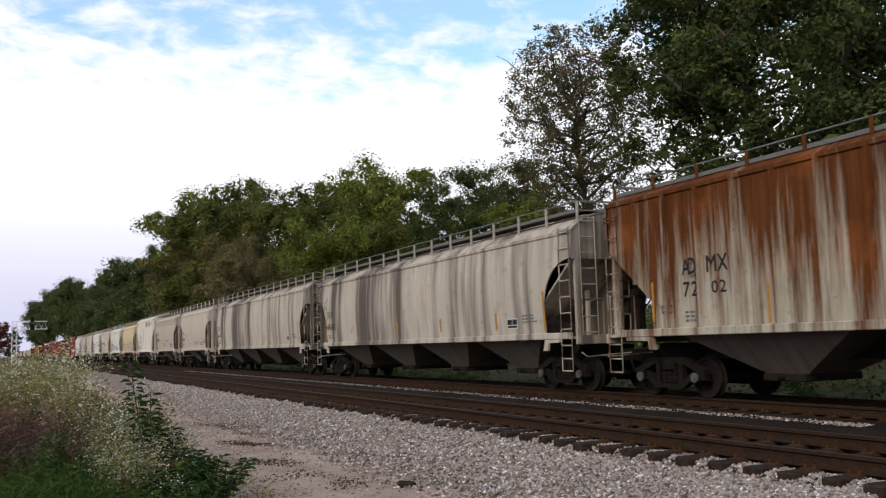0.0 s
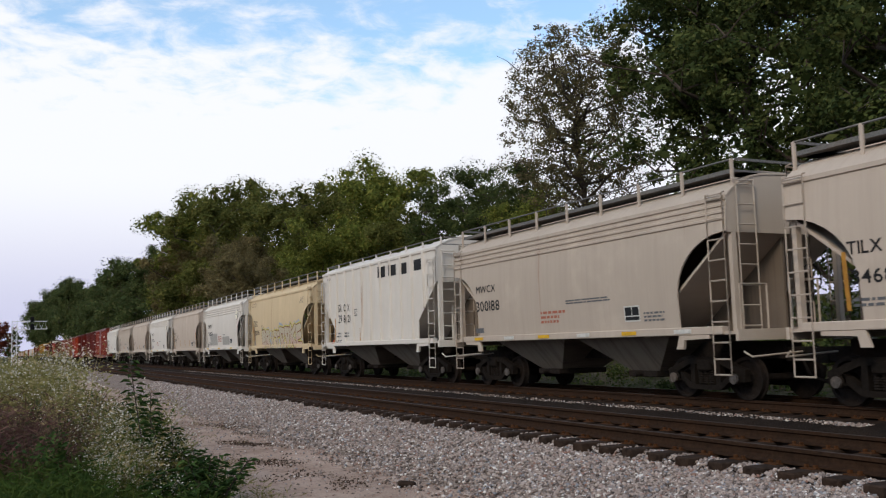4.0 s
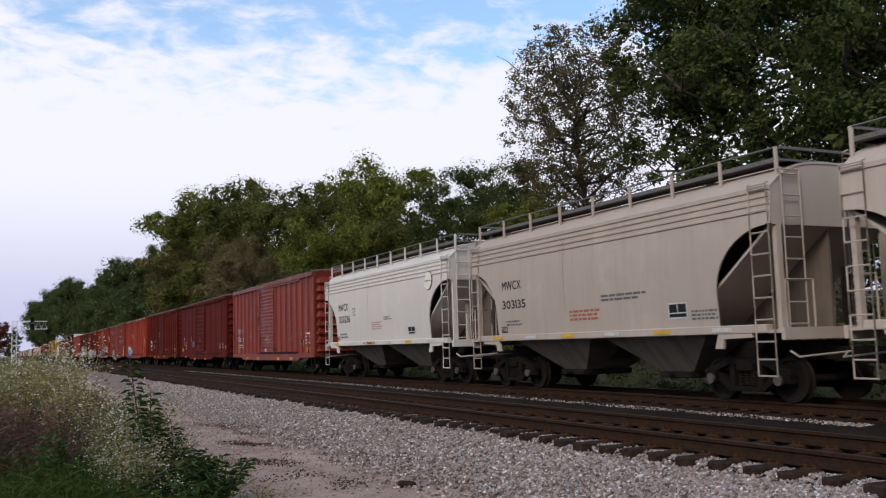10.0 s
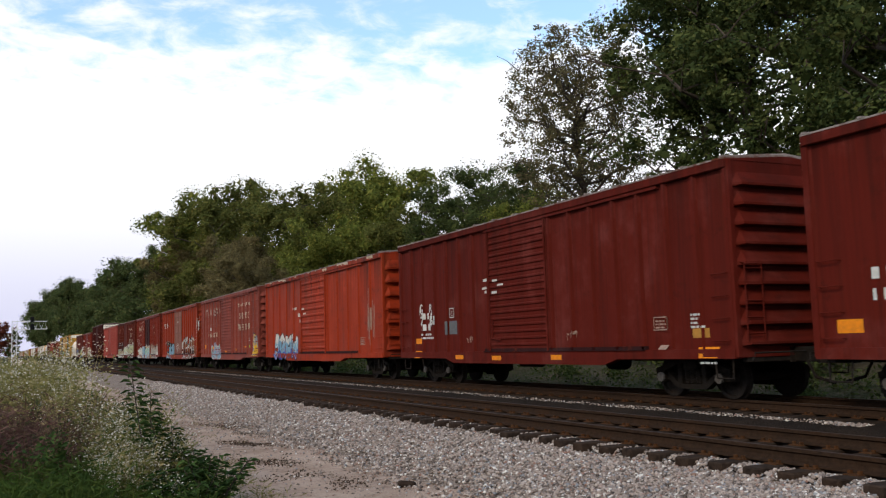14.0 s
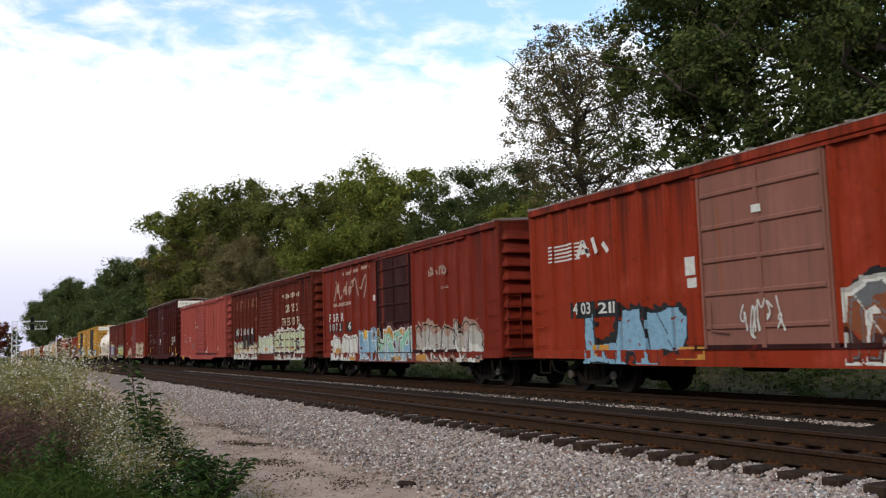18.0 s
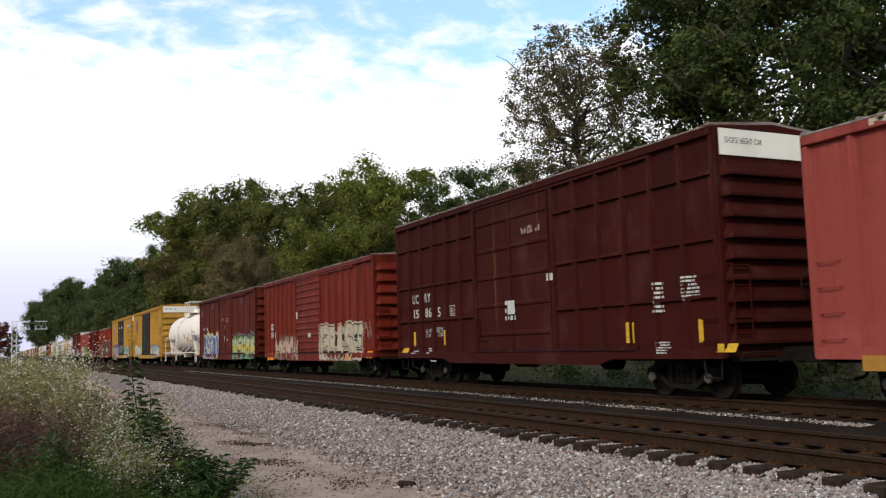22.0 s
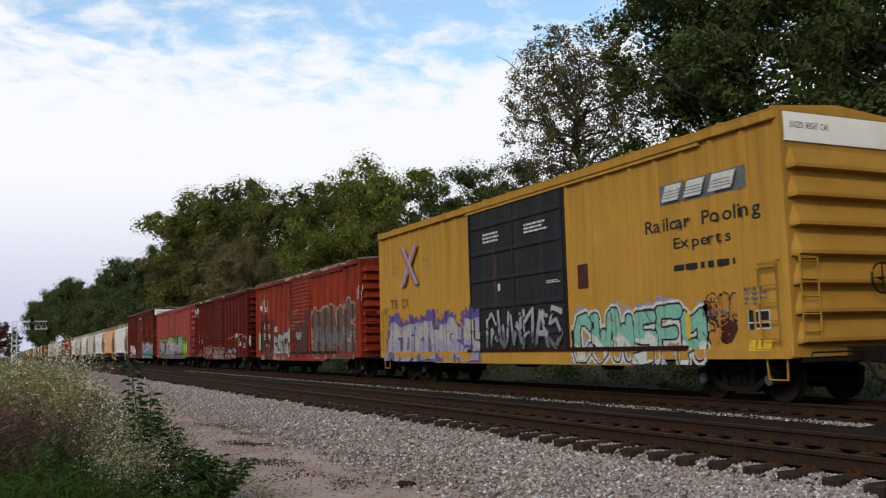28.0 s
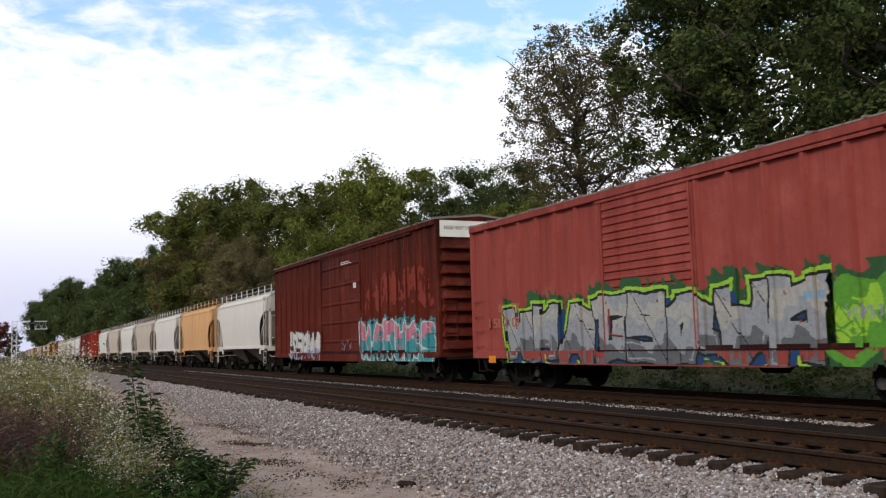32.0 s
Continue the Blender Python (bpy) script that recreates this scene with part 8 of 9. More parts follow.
for pts in ([(1.30, 3.10), (1.55, 3.45), (1.62, 3.85), (1.85, 3.85), (1.92, 3.30), (2.10, 3.12), (2.28, 3.30)], [(2.62, 3.40), (2.80, 3.55), (2.86, 3.30), (2.64, 3.28), (2.88, 3.80)], [(3.05, 3.32), (3.30, 3.42), (3.20, 3.60), (3.02, 3.45), (3.20, 3.26)],
            [(3.48, 3.30), (3.60, 3.80), (3.85, 3.88), (4.00, 3.40), (4.15, 3.12), (4.36, 3.25)], [(4.45, 3.40), (4.75, 3.80), (5.00, 3.92), (5.05, 3.60), (4.80, 3.20), (4.72, 3.05)]):
    stroke(*V, pts, 0.055, "pale", "worn_emblem")
for a, b, z in ((2.52, 3.32, 4.05), (3.48, 4.32, 4.09), (4.48, 5.36, 4.13), (1.20, 1.48, 2.86), (1.62, 2.28, 2.87), (2.50, 3.30, 2.88)):
    patch(*V, a, b, z, z + 0.12, "pale", "worn_emblem")
bars(*V, 1.21, 2.86, 2.27, 0.17, 2, "pale", 258)
letter_blocks(*V, 10.53, 3.33, 1.54, 0.37, 4, "pale", 259)
bars(*V, 11.44, 2.94, 0.69, 0.09, 2, "pale", 260)
letters(*V, "FS RR", 0.87, 2.26, 0.28, "white", wide=1.58, bold=True)
for a, b in ((0.84, 1.36), (1.60, 2.20), (2.75, 3.55)):
    patch(*V, a, b, 1.82, 2.20, "black", "panel", 0.004)
letters(*V, "10", 0.92, 1.90, 0.24, "white", wide=0.38, bold=True)
letters(*V, "72", 1.68, 1.90, 0.24, "white", wide=0.40, bold=True)
letters(*V, "45", 2.92, 1.90, 0.24, "white", wide=0.52, bold=True)
patch(*V, 5.67, 6.02, 2.89, 3.10, "white", "sticker")
patch(*V, 4.69, 5.18, 1.53, 1.83, "yellow", "sticker")
mural(*V, 0.99, 4.0, 0.70, 1.86, 'gcd', ('white', 'white', 'white'), 'dgrey', 'white', seed=265, fat=1.5, wear=0.01)
mural(*V, 4.25, 6.21, 0.70, 2.0, 'bh', ('sky', 'sky', 'sky'), 'white', 'sky', drop='dgrey', seed=266, fat=1.1, square=True, wear=0.02)
mural(*V, 6.21, 9.33, 0.70, 2.1, 'haed', ('sky', 'mint', 'ochre'), 'white', 'brown', drop='dgrey', seed=267, fat=1.0, square=True, wear=0.03)
mural(*V, 9.43, 14.2, 0.70, 2.15, 'hdcha', ('white', 'lgrey', 'pale'), 'black', 'pale', seed=268, fat=1.5, wear=0.01)
patch(*V, 1.50, 2.12, 0.99, 1.19, "ochre")
patch(*V, 3.25, 3.90, 0.72, 0.85, "ochre")
patch(*V, 7.74, 8.35, 0.73, 0.87, "ochre")
patch(*V, 9.66, 10.40, 0.73, 0.92, "ochre")
letter_blocks(*W, 11.06, 3.60, 2.69, 0.24, 8, "cream", 273)
letters(*W, "SERVES", 11.41, 2.95, 0.31, "cream", wide=2.02, bold=True)
letters(*W, "THE SOUTH", 11.03, 2.33, 0.31, "cream", wide=2.84, bold=True)
letter_blocks(*W, 1.25, 3.39, 5.10, 0.63, 8, "rust", 276)
bars(*W, 5.04, 2.80, 1.23, 0.23, 1, "rust", 277)
patch(*W, 0.90, 1.91, 1.84, 2.43, "black", "panel")
patch(*W, 2.70, 4.22, 1.25, 2.37, "black", "panel")
patch(*W, 4.23, 5.39, 1.44, 2.43, "black", "panel")
letters(*W, "53", 2.45, 2.04, 0.32, "white", wide=0.63, bold=True)
letters(*W, "18", 3.52, 2.06, 0.30, "white", wide=0.61, bold=True)
letters(*W, "40", 4.59, 2.05, 0.30, "white", wide=0.64, bold=True)
letters(*W, "BDD", 1.09, 2.06, 0.32, "white", wide=0.95, bold=True)
mural(*W, 0.64, 6.20, 0.70, 1.85, 'hgcdab', ('white', 'cream', 'greeny'), 'dgrey', 'white', seed=285, fat=1.25, wear=0.03)
mural(*W, 6.41, 9.55, 0.98, 2.05, 'dhcg', ('white', 'greeny', 'greeny'), 'dgrey', 'white', seed=286, fat=1.4, wear=0.015)
mural(*W, 9.62, 14.45, 0.70, 2.40, 'ahdgc', ('white', 'greeny', 'greeny'), 'dgrey', 'white', 'white', seed=287, fat=1.5, wear=0.01)
patch(*W, 13.67, 13.93, 1.70, 1.82, "lime", "sticker")
patch(*W, 13.15, 13.85, 1.15, 1.71, "black", "panel")
data_panel(*W, 13.33, 13.74, 1.31, 1.60)
patch(*W, 1.02, 1.83, 1.07, 1.26, "ochre")
patch(*W, 3.57, 4.27, 1.14, 1.30, "ochre")
patch(*W, 5.65, 6.25, 1.14, 1.27, "ochre")
patch(*W, 7.83, 8.38, 1.14, 1.29, "ochre")
patch(*W, 10.14, 10.69, 1.18, 1.32, "ochre")
patch(*W, 12.23, 12.78, 1.18, 1.32, "ochre")
letters(*X, "AG", 1.54, 2.16, 0.24, "white", wide=0.37, bold=True)
letters(*X, "R", 2.24, 2.13, 0.24, "white", wide=0.20, bold=True)
letters(*X, "77", 1.56, 1.75, 0.23, "white", wide=0.37, bold=True)
letters(*X, "530", 2.27, 1.74, 0.23, "white", wide=0.53, bold=True)
stencil_box(*X, 3.64, 3.94, 1.93, 2.21, "white", "C")
patch(*X, 4.63, 5.37, 1.38, 1.80, "dgrey")
patch(*X, 0.92, 1.67, 0.64, 0.88, "ochre")
patch(*X, 3.99, 4.36, 0.75, 0.89, "ochre")
stain(*X, 6.44, 7.98, 1.08, 1.39, "blood", 305)
stain(*X, 9.26, 9.66, 1.07, 2.25, "blood", 306)
patch(*X, 5.66, 6.00, 3.15, 3.26, "white", "sticker")
patch(*X, 5.73, 5.87, 2.81, 2.98, "white", "sticker")
patch(*X, 5.91, 6.21, 2.55, 2.76, "white", "sticker")
patch(*X, 6.77, 6.99, 2.83, 2.93, "white", "sticker")
patch(*X, 9.46, 9.78, 1.01, 1.28, "white", "sticker")
patch(*X, 10.06, 10.30, 1.33, 1.46, "white", "sticker")
scrawl(*X, 2.34, 3.02, 1.32, 1.62, "pale", 4, 313)
stencil_box(*X, 13.15, 13.76, 1.23, 1.46, "cream", "")
letters(*Y, "UC", 1.16, 2.57, 0.25, "white", wide=0.48, bold=True)
letters(*Y, "RY", 2.12, 2.58, 0.24, "white", wide=0.43, bold=True)
letters(*Y, "15", 1.25, 2.10, 0.24, "white", wide=0.39, bold=True)
letters(*Y, "86", 2.15, 2.10, 0.25, "white", wide=0.45, bold=True)
letters(*Y, "5", 3.06, 2.09, 0.25, "white", wide=0.21, bold=True)
letters(*Y, "LD LMT", 2.17, 1.61, 0.10, "white", wide=0.43)
letters(*Y, "LT WT", 2.17, 1.46, 0.10, "white", wide=0.38)
letters(*Y, "213700", 2.96, 1.63, 0.11, "white", wide=0.47)
letters(*Y, "72300", 3.04, 1.48, 0.10, "white", wide=0.38)
patch(*Y, 1.13, 1.41, 1.20, 1.65, "yellow")
patch(*Y, 3.42, 3.60, 1.21, 1.66, "yellow")
patch(*Y, 0.36, 0.85, 0.98, 1.14, "yellow")
bars(*Y, 1.15, 0.95, 0.44, 0.12, 2, "white", 327)
bars(*Y, 2.33, 0.95, 0.26, 0.20, 3, "white", 328)
bars(*Y, 2.66, 0.70, 0.43, 0.08, 1, "white", 329)
stencil_box(*Y, 3.94, 4.27, 2.08, 2.39, "white", "")
bars(*Y, 13.50, 1.76, 0.40, 0.66, 7, "white", 331)
bars(*Y, 14.40, 1.95, 0.62, 0.52, 7, "white", 332)
bars(*Y, 13.65, 0.92, 0.40, 0.26, 5, "white", 333)
patch(*Y, 12.61, 12.90, 1.15, 1.59, "yellow")
patch(*Y, 14.81, 15.03, 1.13, 1.58, "yellow")
patch(*Y, 15.39, 15.90, 0.94, 1.10, "yellow")
bars(*Y, 7.47, 1.82, 0.61, 0.60, 3, "white", 337)
letter_blocks(*Y, 8.40, 3.96, 1.01, 0.26, 3, "pale", 338)
patch(*Y, 7.60, 7.97, 1.97, 2.33, "white", "sticker")
patch(*Y, 9.58, 9.86, 2.72, 2.90, "white", "sticker")
letters(*Z, "AGR", 1.05, 2.16, 0.27, "white", wide=0.76, bold=True)
letters(*Z, "1631", 1.08, 1.78, 0.25, "white", wide=0.81, bold=True)
mural(*Z, 1.75, 6.0, 0.70, 2.05, 'bdhf', ('pale', 'salmony', 'pale'), 'brown', 'rust', seed=343, fat=1.3, wear=0.05)
mural(*Z, 9.05, 14.2, 0.70, 2.30, 'ERASE', ('cream', 'cream', 'cream'), 'brown', None, 'cream', seed=344, fat=1.5, wear=0.02)
data_panel(*Z, 13.17, 13.73, 1.42, 1.73)
patch(*Z, 14.64, 15.22, 0.80, 1.06, "orange")
patch(*Z, 0.58, 1.78, 0.68, 1.02, "orange")
patch(*Z, 5.76, 5.98, 2.56, 2.88, "white", "sticker")
scrawl(*Z, 14.26, 15.12, 1.45, 2.25, "pale", 8, 349)
patch(*Z, 7.55, 7.92, 1.70, 1.88, "white", "sticker")
patch(*Z, 12.41, 12.79, 0.74, 0.88, "orange")
patch(*AA, 11.76, 12.43, 3.86, 4.20, "brown", "plate")
patch(*AA, 3.78, 4.48, 3.90, 4.23, "brown", "plate")
mural(*AA, 1.2, 6.0, 0.72, 2.55, 'fgeda', ('purple', 'slate', 'slate', 'slate'), 'white', 'gold', 'cream', seed=354, fat=1.1, square=True, wear=0.005)
mural(*AA, 9.95, 15.2, 0.72, 2.40, 'agdcf', ('mint', 'gold', 'greeny', 'green'), 'black', 'dgrey', drop='green', seed=355, fat=1.25, square=True, wear=0.005)
scrawl(*AA, 0.29, 1.08, 3.37, 4.00, "grey", 4, 356)
bars(*AA, 7.20, 3.06, 0.83, 0.16, 2, "pale", 357)
bars(*AA, 8.41, 2.91, 0.75, 0.29, 3, "pale", 358)
stencil_box(*AA, 8.01, 8.29, 2.55, 2.73, "pale", "")
patch(*AA, 8.00, 8.09, 1.75, 2.12, "white", "sticker")
patch(*AA, 8.72, 8.90, 1.76, 1.92, "white", "sticker")
letters(*AA, "41 36", 1.34, 2.56, 0.18, "white", wide=1.27, bold=True)
letters(*AB, "SHPX 206845", 2.20, 1.94, 0.26, "black", wide=2.24, bold=True)
letters(*AB, "SHPX 206845", 15.18, 2.73, 0.04, "black", wide=0.83, bold=True)
bars(*AB, 15.31, 2.48, 0.55, 0.11, 2, "dgrey", 365)
letters(*AB, "HYDROCHLORIC ACID", 11.91, 2.55, 0.10, "black", wide=1.19, bold=True)
patch(*AB, 12.09, 13.09, 1.96, 2.43, "grey", "placard")
bars(*AB, 12.13, 1.98, 0.93, 0.43, 5, "dgrey", 368)
patch(*AB, 4.41, 4.51, 2.21, 2.59, "orange")
patch(*AB, 10.59, 10.69, 2.15, 2.57, "orange")
patch(*AB, 11.86, 11.97, 2.08, 2.98, "orange")
patch(*AB, 1.58, 1.67, 2.43, 2.82, "orange")
patch(*AB, 6.28, 6.43, 2.14, 2.57, "black")
patch(*AB, 8.76, 8.92, 2.14, 2.58, "black")
patch(*AB, 9.43, 10.27, 1.96, 2.28, "yellow", "placard")
patch(*AB, 12.10, 12.71, 1.59, 1.79, "dgrey", "placard")
bars(*AB, 10.80, 1.90, 1.16, 0.17, 3, "dgrey", 377)
bars(*AB, 5.04, 1.94, 0.92, 0.14, 2, "grey", 378)
bars(*AB, 9.48, 1.74, 0.76, 0.14, 2, "dgrey", 379)
diamond(*AB, 12.65, 1.44, 0.19)
cross_emblem(*AC, 2.55, 3.92, 1.15, 1.30, "blue", "red")
letters(*AC, "next", 0.91, 4.01, 0.12, "black", wide=0.55)
letters(*AC, "load", 0.89, 3.79, 0.14, "black", wide=0.55)
letters(*AC, "any", 3.57, 3.99, 0.13, "black", wide=0.50)
letters(*AC, "road", 3.55, 3.82, 0.10, "black", wide=0.63)
letters(*AC, "TB", 0.94, 2.59, 0.22, "brown", wide=0.55, bold=True)
letters(*AC, "OX", 1.80, 2.54, 0.22, "brown", wide=0.60, bold=True)
letters(*AC, "66", 0.99, 2.10, 0.24, "brown", wide=0.55, bold=True)
letters(*AC, "29", 1.85, 2.10, 0.24, "brown", wide=0.53, bold=True)
letters(*AC, "94", 2.82, 2.07, 0.24, "brown", wide=0.53, bold=True)
stencil_box(*AC, 2.83, 3.17, 2.54, 2.79, "black", "C")
mural(*AC, 0.83, 5.75, 0.72, 2.10, 'edbah', ('lgrey', 'white', 'white'), 'black', None, seed=392, fat=1.15, wear=0.0)
mural(*AC, 5.72, 6.45, 0.95, 2.1, 'I', ('green', 'lime'), 'dgreen', None, seed=393, fat=1.1, wear=0.0)
mural(*AC, 12.1, 17.9, 0.72, 2.05, 'bdfahc', ('white', 'white', 'sky'), 'black', None, seed=394, fat=1.15, wear=0.01)
scrawl(*AC, 14.05, 16.45, 3.87, 4.54, "rust", 6, 396)
scrawl(*AC, 13.18, 17.56, 3.31, 3.34, "rust", 4, 397)
patch(*AC, 17.53, 18.08, 2.84, 3.40, "brown")
cross_emblem(*AD, 2.58, 3.85, 1.15, 1.30, "lilac", "salmon")
letters(*AD, "next", 1.05, 3.90, 0.07, "dgrey", wide=0.56)
letters(*AD, "load", 1.04, 3.68, 0.09, "dgrey", wide=0.56)
letters(*AD, "any", 3.64, 3.91, 0.10, "dgrey", wide=0.49)
letters(*AD, "road", 3.62, 3.71, 0.09, "dgrey", wide=0.62)
letters(*AD, "TB", 0.97, 2.50, 0.27, "brown", wide=0.52, bold=True)
letters(*AD, "OX", 1.87, 2.48, 0.28, "brown", wide=0.55, bold=True)
mural(*AD, 0.35, 7.6, 0.70, 2.35, 'fedbag', ('lilac', 'lgrey', 'lilac'), 'purple', 'purple', drop='dgrey', seed=407, fat=1.15, square=True, spiky=True, wear=0.01)
mural(*AD, 7.95, 11.85, 1.05, 2.2, 'ahbdfc', ('dgrey', 'grey', 'lgrey'), 'black', None, seed=408, fat=0.7, wear=0.12)
mural(*AD, 12.1, 16.75, 0.70, 2.15, 'ChbgFd', ('white', 'mint', 'mint'), 'black', 'lilac', 'white', seed=409, fat=1.2, wear=0.01)
patch(*AD, 12.41, 12.90, 2.43, 3.00, "brown", "graffiti")
spray(*AD, 16.61, 17.52, 1.09, 2.11, ('ochre', 'brown'), "black", None, 411, glyphs=2, weight=0.20, shine="ochre")
patch(*AD, 16.10, 16.31, 1.21, 1.72, "yellow", "graffiti")
patch(*AD, 15.50, 17.97, 3.93, 4.35, "dgrey", "emblem_panel")
for a, w in ((15.62, 0.50), (16.28, 0.50), (16.98, 0.62)):
    part("emblem_slab", Mesh().quad(*[(-(1.565 + 0.012), AD[1] / 2 - u, z) for u, z in ((a, 3.99), (a + w, 3.99), (a + w + 0.14, 4.31), (a + 0.14, 4.31))]), M["ink_white"], AD[0])
for z in (4.05, 4.11, 4.17):
    patch(*AD, 15.70, 17.60, z, z + 0.016, "dgrey", "emblem_stripe", 0.066)
letters(*AD, "Railcar Pooling", 14.99, 3.41, 0.23, "black", wide=3.25, bold=True)
letters(*AD, "Experts", 15.86, 3.01, 0.19, "black", wide=1.61, bold=True)
bars(*AD, 15.83, 2.56, 1.75, 0.22, 1, "black", 417)
data_panel(*AD, 17.78, 18.31, 1.34, 1.69)
patch(*AD, 17.82, 18.35, 0.96, 1.15, "yellow")
bars(*AD, 17.71, 1.79, 0.67, 0.36, 4, "dgrey", 420)
bars(*AD, 7.93, 4.00, 0.96, 0.31, 3, "white", 421)
bars(*AD, 10.18, 4.02, 1.29, 0.28, 3, "white", 422)
bars(*AD, 11.17, 2.66, 0.64, 0.09, 2, "white", 423)
patch(*AD, 8.71, 8.84, 2.63, 2.82, "white")
bars(*AD, 16.58, 1.63, 0.92, 0.17, 1, "dgrey", 425)
patch(*AE, 1.02, 3.33, 0.71, 2.67, "brown", "panel")
letters(*AE, "BK", 1.57, 2.23, 0.26, "white", wide=0.42, bold=True)
letters(*AE, "TY", 2.36, 2.22, 0.22, "white", wide=0.42, bold=True)
letters(*AE, "153", 1.54, 1.72, 0.26, "white", wide=0.55, bold=True)
letters(*AE, "999", 2.36, 1.71, 0.24, "white", wide=0.61, bold=True)
bars(*AE, 1.73, 1.27, 0.36, 0.24, 2, "white", 431)
bars(*AE, 2.39, 1.30, 0.42, 0.22, 2, "white", 432)
stencil_box(*AE, 3.78, 4.08, 2.07, 2.32, "white", "C")
scrawl(*AE, 0.95, 2.23, 3.04, 4.09, "white", 7, 434)
patch(*AE, 5.85, 6.42, 1.52, 2.12, "mint", "graffiti")
stain(*AE, 5.70, 6.50, 0.70, 1.45, "mint", 426)
mural(*AE, 2.95, 5.95, 0.70, 2.38, 'fce', ('lgrey', 'grey', 'lgrey'), 'black', 'umber', seed=435, fat=1.15, wear=0.05)
patch(*AE, 0.34, 1.23, 1.21, 2.07, "mint", "graffiti")
patch(*AE, 1.18, 1.79, 0.69, 0.92, "ochre")
patch(*AE, 3.46, 4.14, 0.70, 0.84, "ochre")
patch(*AE, 2.72, 2.90, 0.82, 0.92, "red")
stain(*AE, 6.45, 9.75, 0.78, 3.0, "brown", 440)
stain(*AE, 6.60, 9.70, 0.70, 2.3, "brown", 437)
letters(*AE, "CLOSE AND LOCK", 7.48, 1.86, 0.10, "white", wide=0.90, bold=True)
letters(*AE, "DOORS BEFORE", 7.55, 1.74, 0.10, "white", wide=0.80, bold=True)
letters(*AE, "MOVING CAR", 7.62, 1.62, 0.10, "white", wide=0.66, bold=True)
bars(*AE, 6.80, 2.28, 0.60, 0.05, 1, "pale", 436)
bars(*AE, 6.80, 2.12, 0.75, 0.05, 1, "pale", 438)
bars(*AE, 7.40, 2.40, 0.95, 0.06, 1, "pale", 439)
scrawl(*AE, 6.95, 7.85, 2.62, 3.06, "pale", 3, 433)
patch(*AE, 6.06, 6.36, 1.95, 2.19, "white", "sticker")
bars(*AE, 6.10, 2.13, 0.22, 0.14, 3, "grey", 430)
stain(*AE, 4.86, 5.18, 2.95, 3.22, "brown", 429)
stain(*AE, 5.90, 6.30, 2.55, 3.35, "brown", 428)
stain(*AE, 1.10, 2.20, 2.45, 3.05, "brown", 427)
mural(*AE, 9.75, 15.2, 0.76, 3.2, 'bdafg', ('umber', 'dgrey', 'umber', 'umber'), 'umber', None, 'pale', seed=441, fat=1.7, wear=0.10)
scrawl(*AE, 15.35, 16.03, 2.93, 3.63, "white", 6, 442)
stencil_box(*AE, 14.54, 15.03, 1.43, 1.82, "white", "")
letters(*AF, "BK", 1.44, 2.12, 0.22, "white", wide=0.36, bold=True)
letters(*AF, "TY", 2.28, 2.12, 0.22, "white", wide=0.36, bold=True)
letters(*AF, "154", 1.42, 1.72, 0.22, "white", wide=0.48, bold=True)
letters(*AF, "913", 2.26, 1.72, 0.22, "white", wide=0.48, bold=True)
stencil_box(*AF, 3.80, 4.08, 2.05, 2.34, "white", "C")
stain(*AF, 6.10, 9.20, 0.72, 1.55, "brown", 440)
stain(*AF, 5.20, 6.00, 1.60, 3.30, "brown", 456)
scrawl(*AF, 1.30, 2.40, 0.74, 1.45, "pale", 5, 444)
scrawl(*AF, 2.73, 5.41, 0.72, 1.70, "pale", 8, 445)
mural(*AF, 3.00, 5.60, 0.72, 1.60, 'bd', ('blood', 'pale', 'brown'), 'pale', None, seed=484, fat=0.8, wear=0.22)
mural(*AF, 6.20, 9.40, 0.70, 1.50, 'gdb', ('grey', 'pale', 'brown'), 'umber', None, 'pale', seed=483, fat=1.2, wear=0.20)
mural(*AF, 9.90, 12.75, 0.72, 1.62, 'fbg', ('pale', 'lilac', 'brown'), 'brown', None, seed=454, fat=1.0, wear=0.20)
scrawl(*AF, 9.78, 10.61, 1.79, 2.00, "white", 4, 446)
scrawl(*AF, 10.60, 11.60, 1.80, 2.13, "white", 5, 447)
scrawl(*AF, 11.95, 12.90, 1.75, 2.21, "white", 6, 448)
scrawl(*AF, 13.07, 14.02, 1.97, 2.18, "white", 5, 449)
scrawl(*AF, 14.13, 15.04, 1.74, 2.10, "white", 6, 450)
scrawl(*AF, 15.59, 15.99, 1.35, 2.17, "white", 6, 451)
scrawl(*AF, 0.01, 1.19, 3.40, 4.30, "white", 6, 452)
patch(*AF, 13.13, 13.48, 1.75, 1.91, "lime", "sticker")
data_panel(*AF, 13.08, 13.69, 1.42, 1.72)
bars(*AF, 14.34, 1.35, 0.49, 0.33, 4, "white", 458)
patch(*AF, 12.89, 13.07, 1.37, 1.68, "ochre")
mural(*AG, 1.75, 12.6, 0.70, 2.55, 'bdfegahd', ('dgrey', 'grey', 'lgrey', 'grey'), 'black', 'dgreen', 'lime', seed=461, fat=1.25, square=True, spiky=True, wear=0.0, drop='navy')
mural(*AG, 12.4, 14.6, 0.70, 2.4, 'cb', ('green', 'lime', 'green'), 'green', 'dgreen', seed=462, fat=1.6, spiky=True, wear=0.0)
scrawl(*AG, 12.80, 13.51, 1.39, 1.73, "lilac", 6, 463)
letters(*AG, "BK TY", 1.44, 2.07, 0.17, "salmon", wide=1.17, bold=True)
letters(*AG, "151 703", 1.02, 1.64, 0.22, "salmon", wide=1.64, bold=True)
patch(*AG, 11.96, 12.41, 1.82, 1.95, "sky", "sticker")
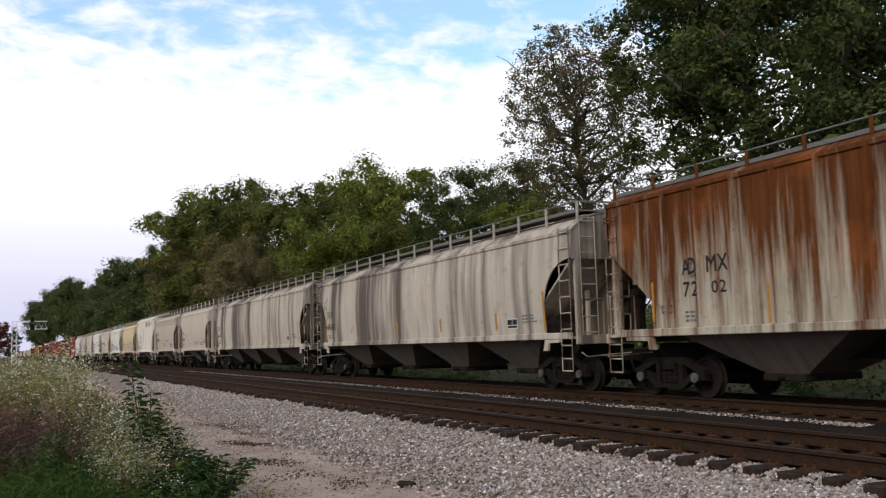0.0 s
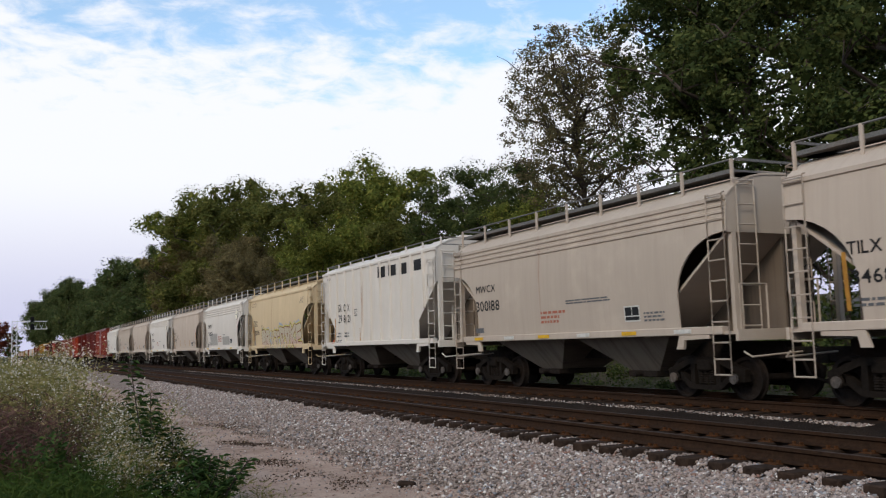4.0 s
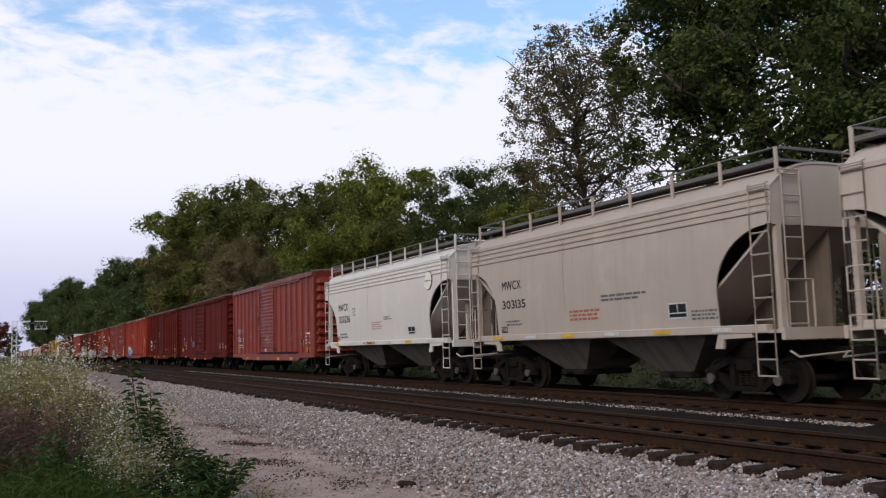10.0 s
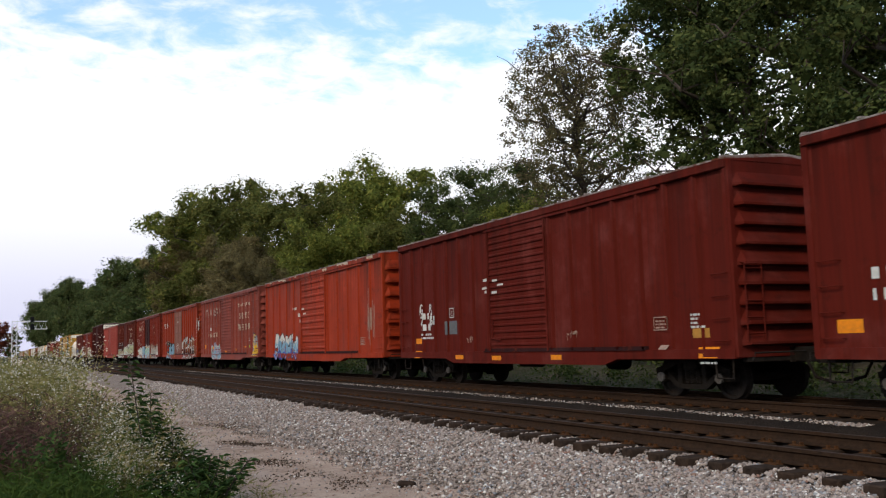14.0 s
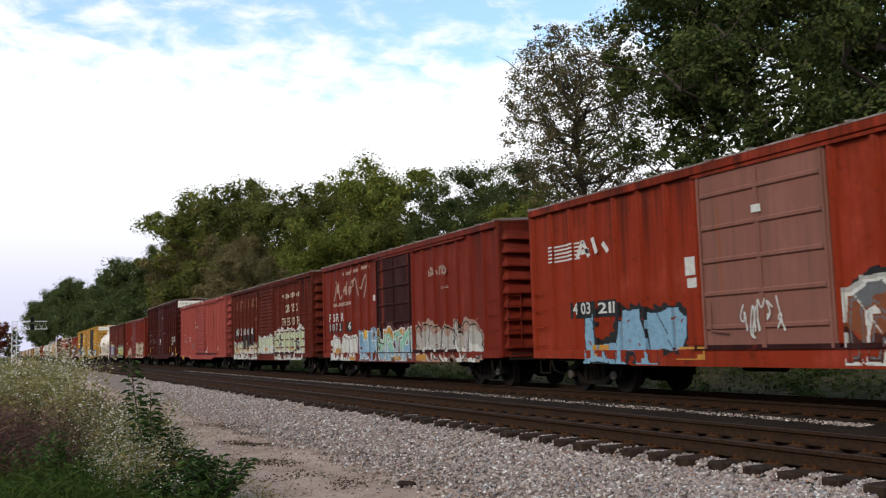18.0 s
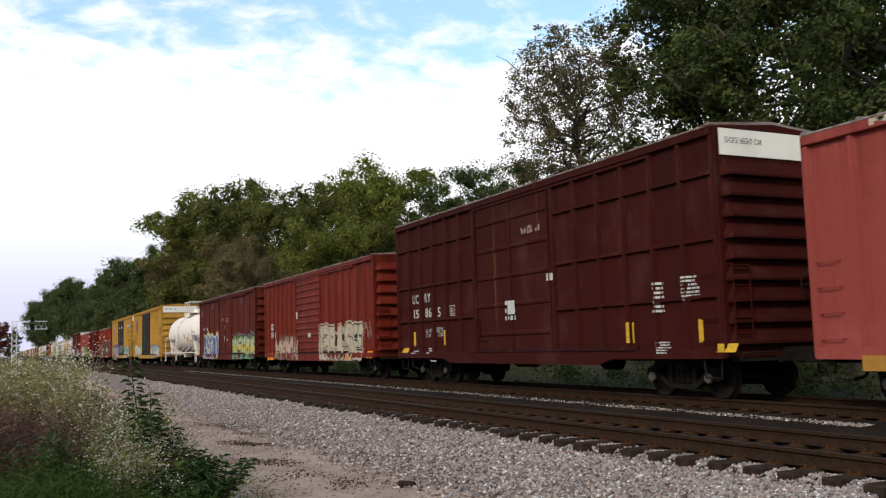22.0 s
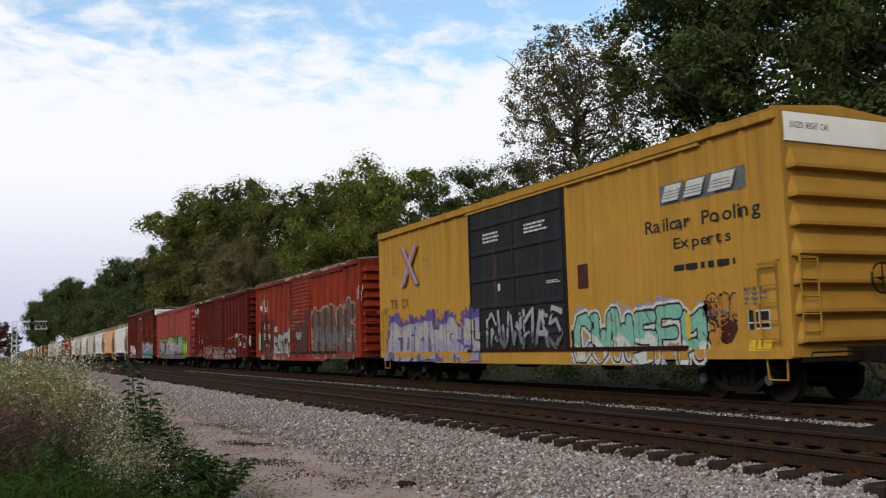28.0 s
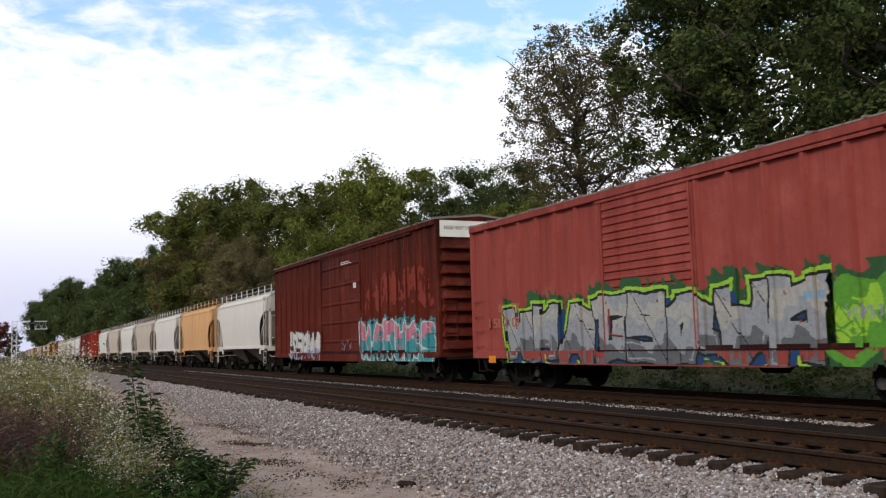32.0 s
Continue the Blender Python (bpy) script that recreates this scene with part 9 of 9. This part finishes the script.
patch(*AG, 0.96, 1.35, 0.69, 0.88, "orange")
mural(*AH, 2.39, 7.2, 0.70, 2.1, 'cgdbf', ('lilac', 'white', 'white'), 'dgrey', None, seed=468, fat=1.1, wear=0.015)
mural(*AH, 11.94, 18.6, 0.70, 2.45, 'bfdhag', ('teal', 'teal', 'pink', 'pink'), 'white', 'teal', seed=469, fat=1.4, wear=0.02)
bars(*AH, 10.02, 4.48, 1.32, 0.14, 2, "white", 470)
patch(*AH, 11.41, 11.74, 3.48, 3.68, "white", "sticker")
scrawl(*AH, 9.85, 11.18, 1.00, 1.53, "lilac", 4, 472)
patch(*P, 3.23, 3.73, 0.70, 0.82, "yellow")
patch(*P, 5.59, 6.00, 0.71, 0.81, "yellow")
patch(*P, 9.60, 10.04, 0.69, 0.81, "yellow")
patch(*P, 11.81, 12.28, 0.70, 0.82, "yellow")
stain(*P, 5.75, 6.40, 1.32, 1.91, "black", 477)
stain(*P, 8.63, 9.41, 1.10, 1.29, "brown", 478)
edge_chips(AF[0], AF[1], 4.55, 2.0, 10.0, 16, 4)
edge_chips(S[0], S[1], 4.55, 0.5, 15.0, 14, 5)
edge_chips(AE[0], AE[1], 4.55, 5.0, 15.0, 18, 6)
edge_chips(X[0], X[1], 4.55, 0.5, 15.0, 10, 7)
stain(*AH, 12.16, 18.77, 2.36, 3.87, "blood", 486)
stain(*X, 11.55, 12.19, 1.66, 4.21, "blood", 487)

# ---- what moves ----
def motions():
    """The train rolls towards the camera and past it at an even speed; its wheels turn while they are near."""
    for car in CARS:
        y = car["start"]
        walk(car, [(t, pose(TRACK_X, y - SPEED * t, 0)) for t in (0.0, 8.0, 16.0, 24.0, SECONDS)])
        del car["start"]
        car_start[car.name] = y
    for wheel, car, along in WHEELS:
        y0 = car_start[car.name] + along
        t0, t1 = max(0.0, (y0 - 95.0) / SPEED), min(SECONDS, (y0 + 4.0) / SPEED)
        at = lambda t, a: (t, Matrix.Translation((0, along, WHEEL_R)) @ Matrix.Rotation(a, 4, "X"))
        rows = [at(0.0, 0.0)]
        if t1 > t0:
            f0, f1 = math.ceil(t0 * FPS) + 1, math.floor(t1 * FPS)
            rows += [at(f / FPS, (f - f0 + 1) / FPS * SPEED / WHEEL_R) for f in range(f0, f1 + 1)]
        rows = [r for r in rows if r[0] < SECONDS]
        last = rows[-1][1].to_euler().x
        rows.append((SECONDS, rows[-1][1]))
        walk(wheel, rows)


car_start = {}
motions()
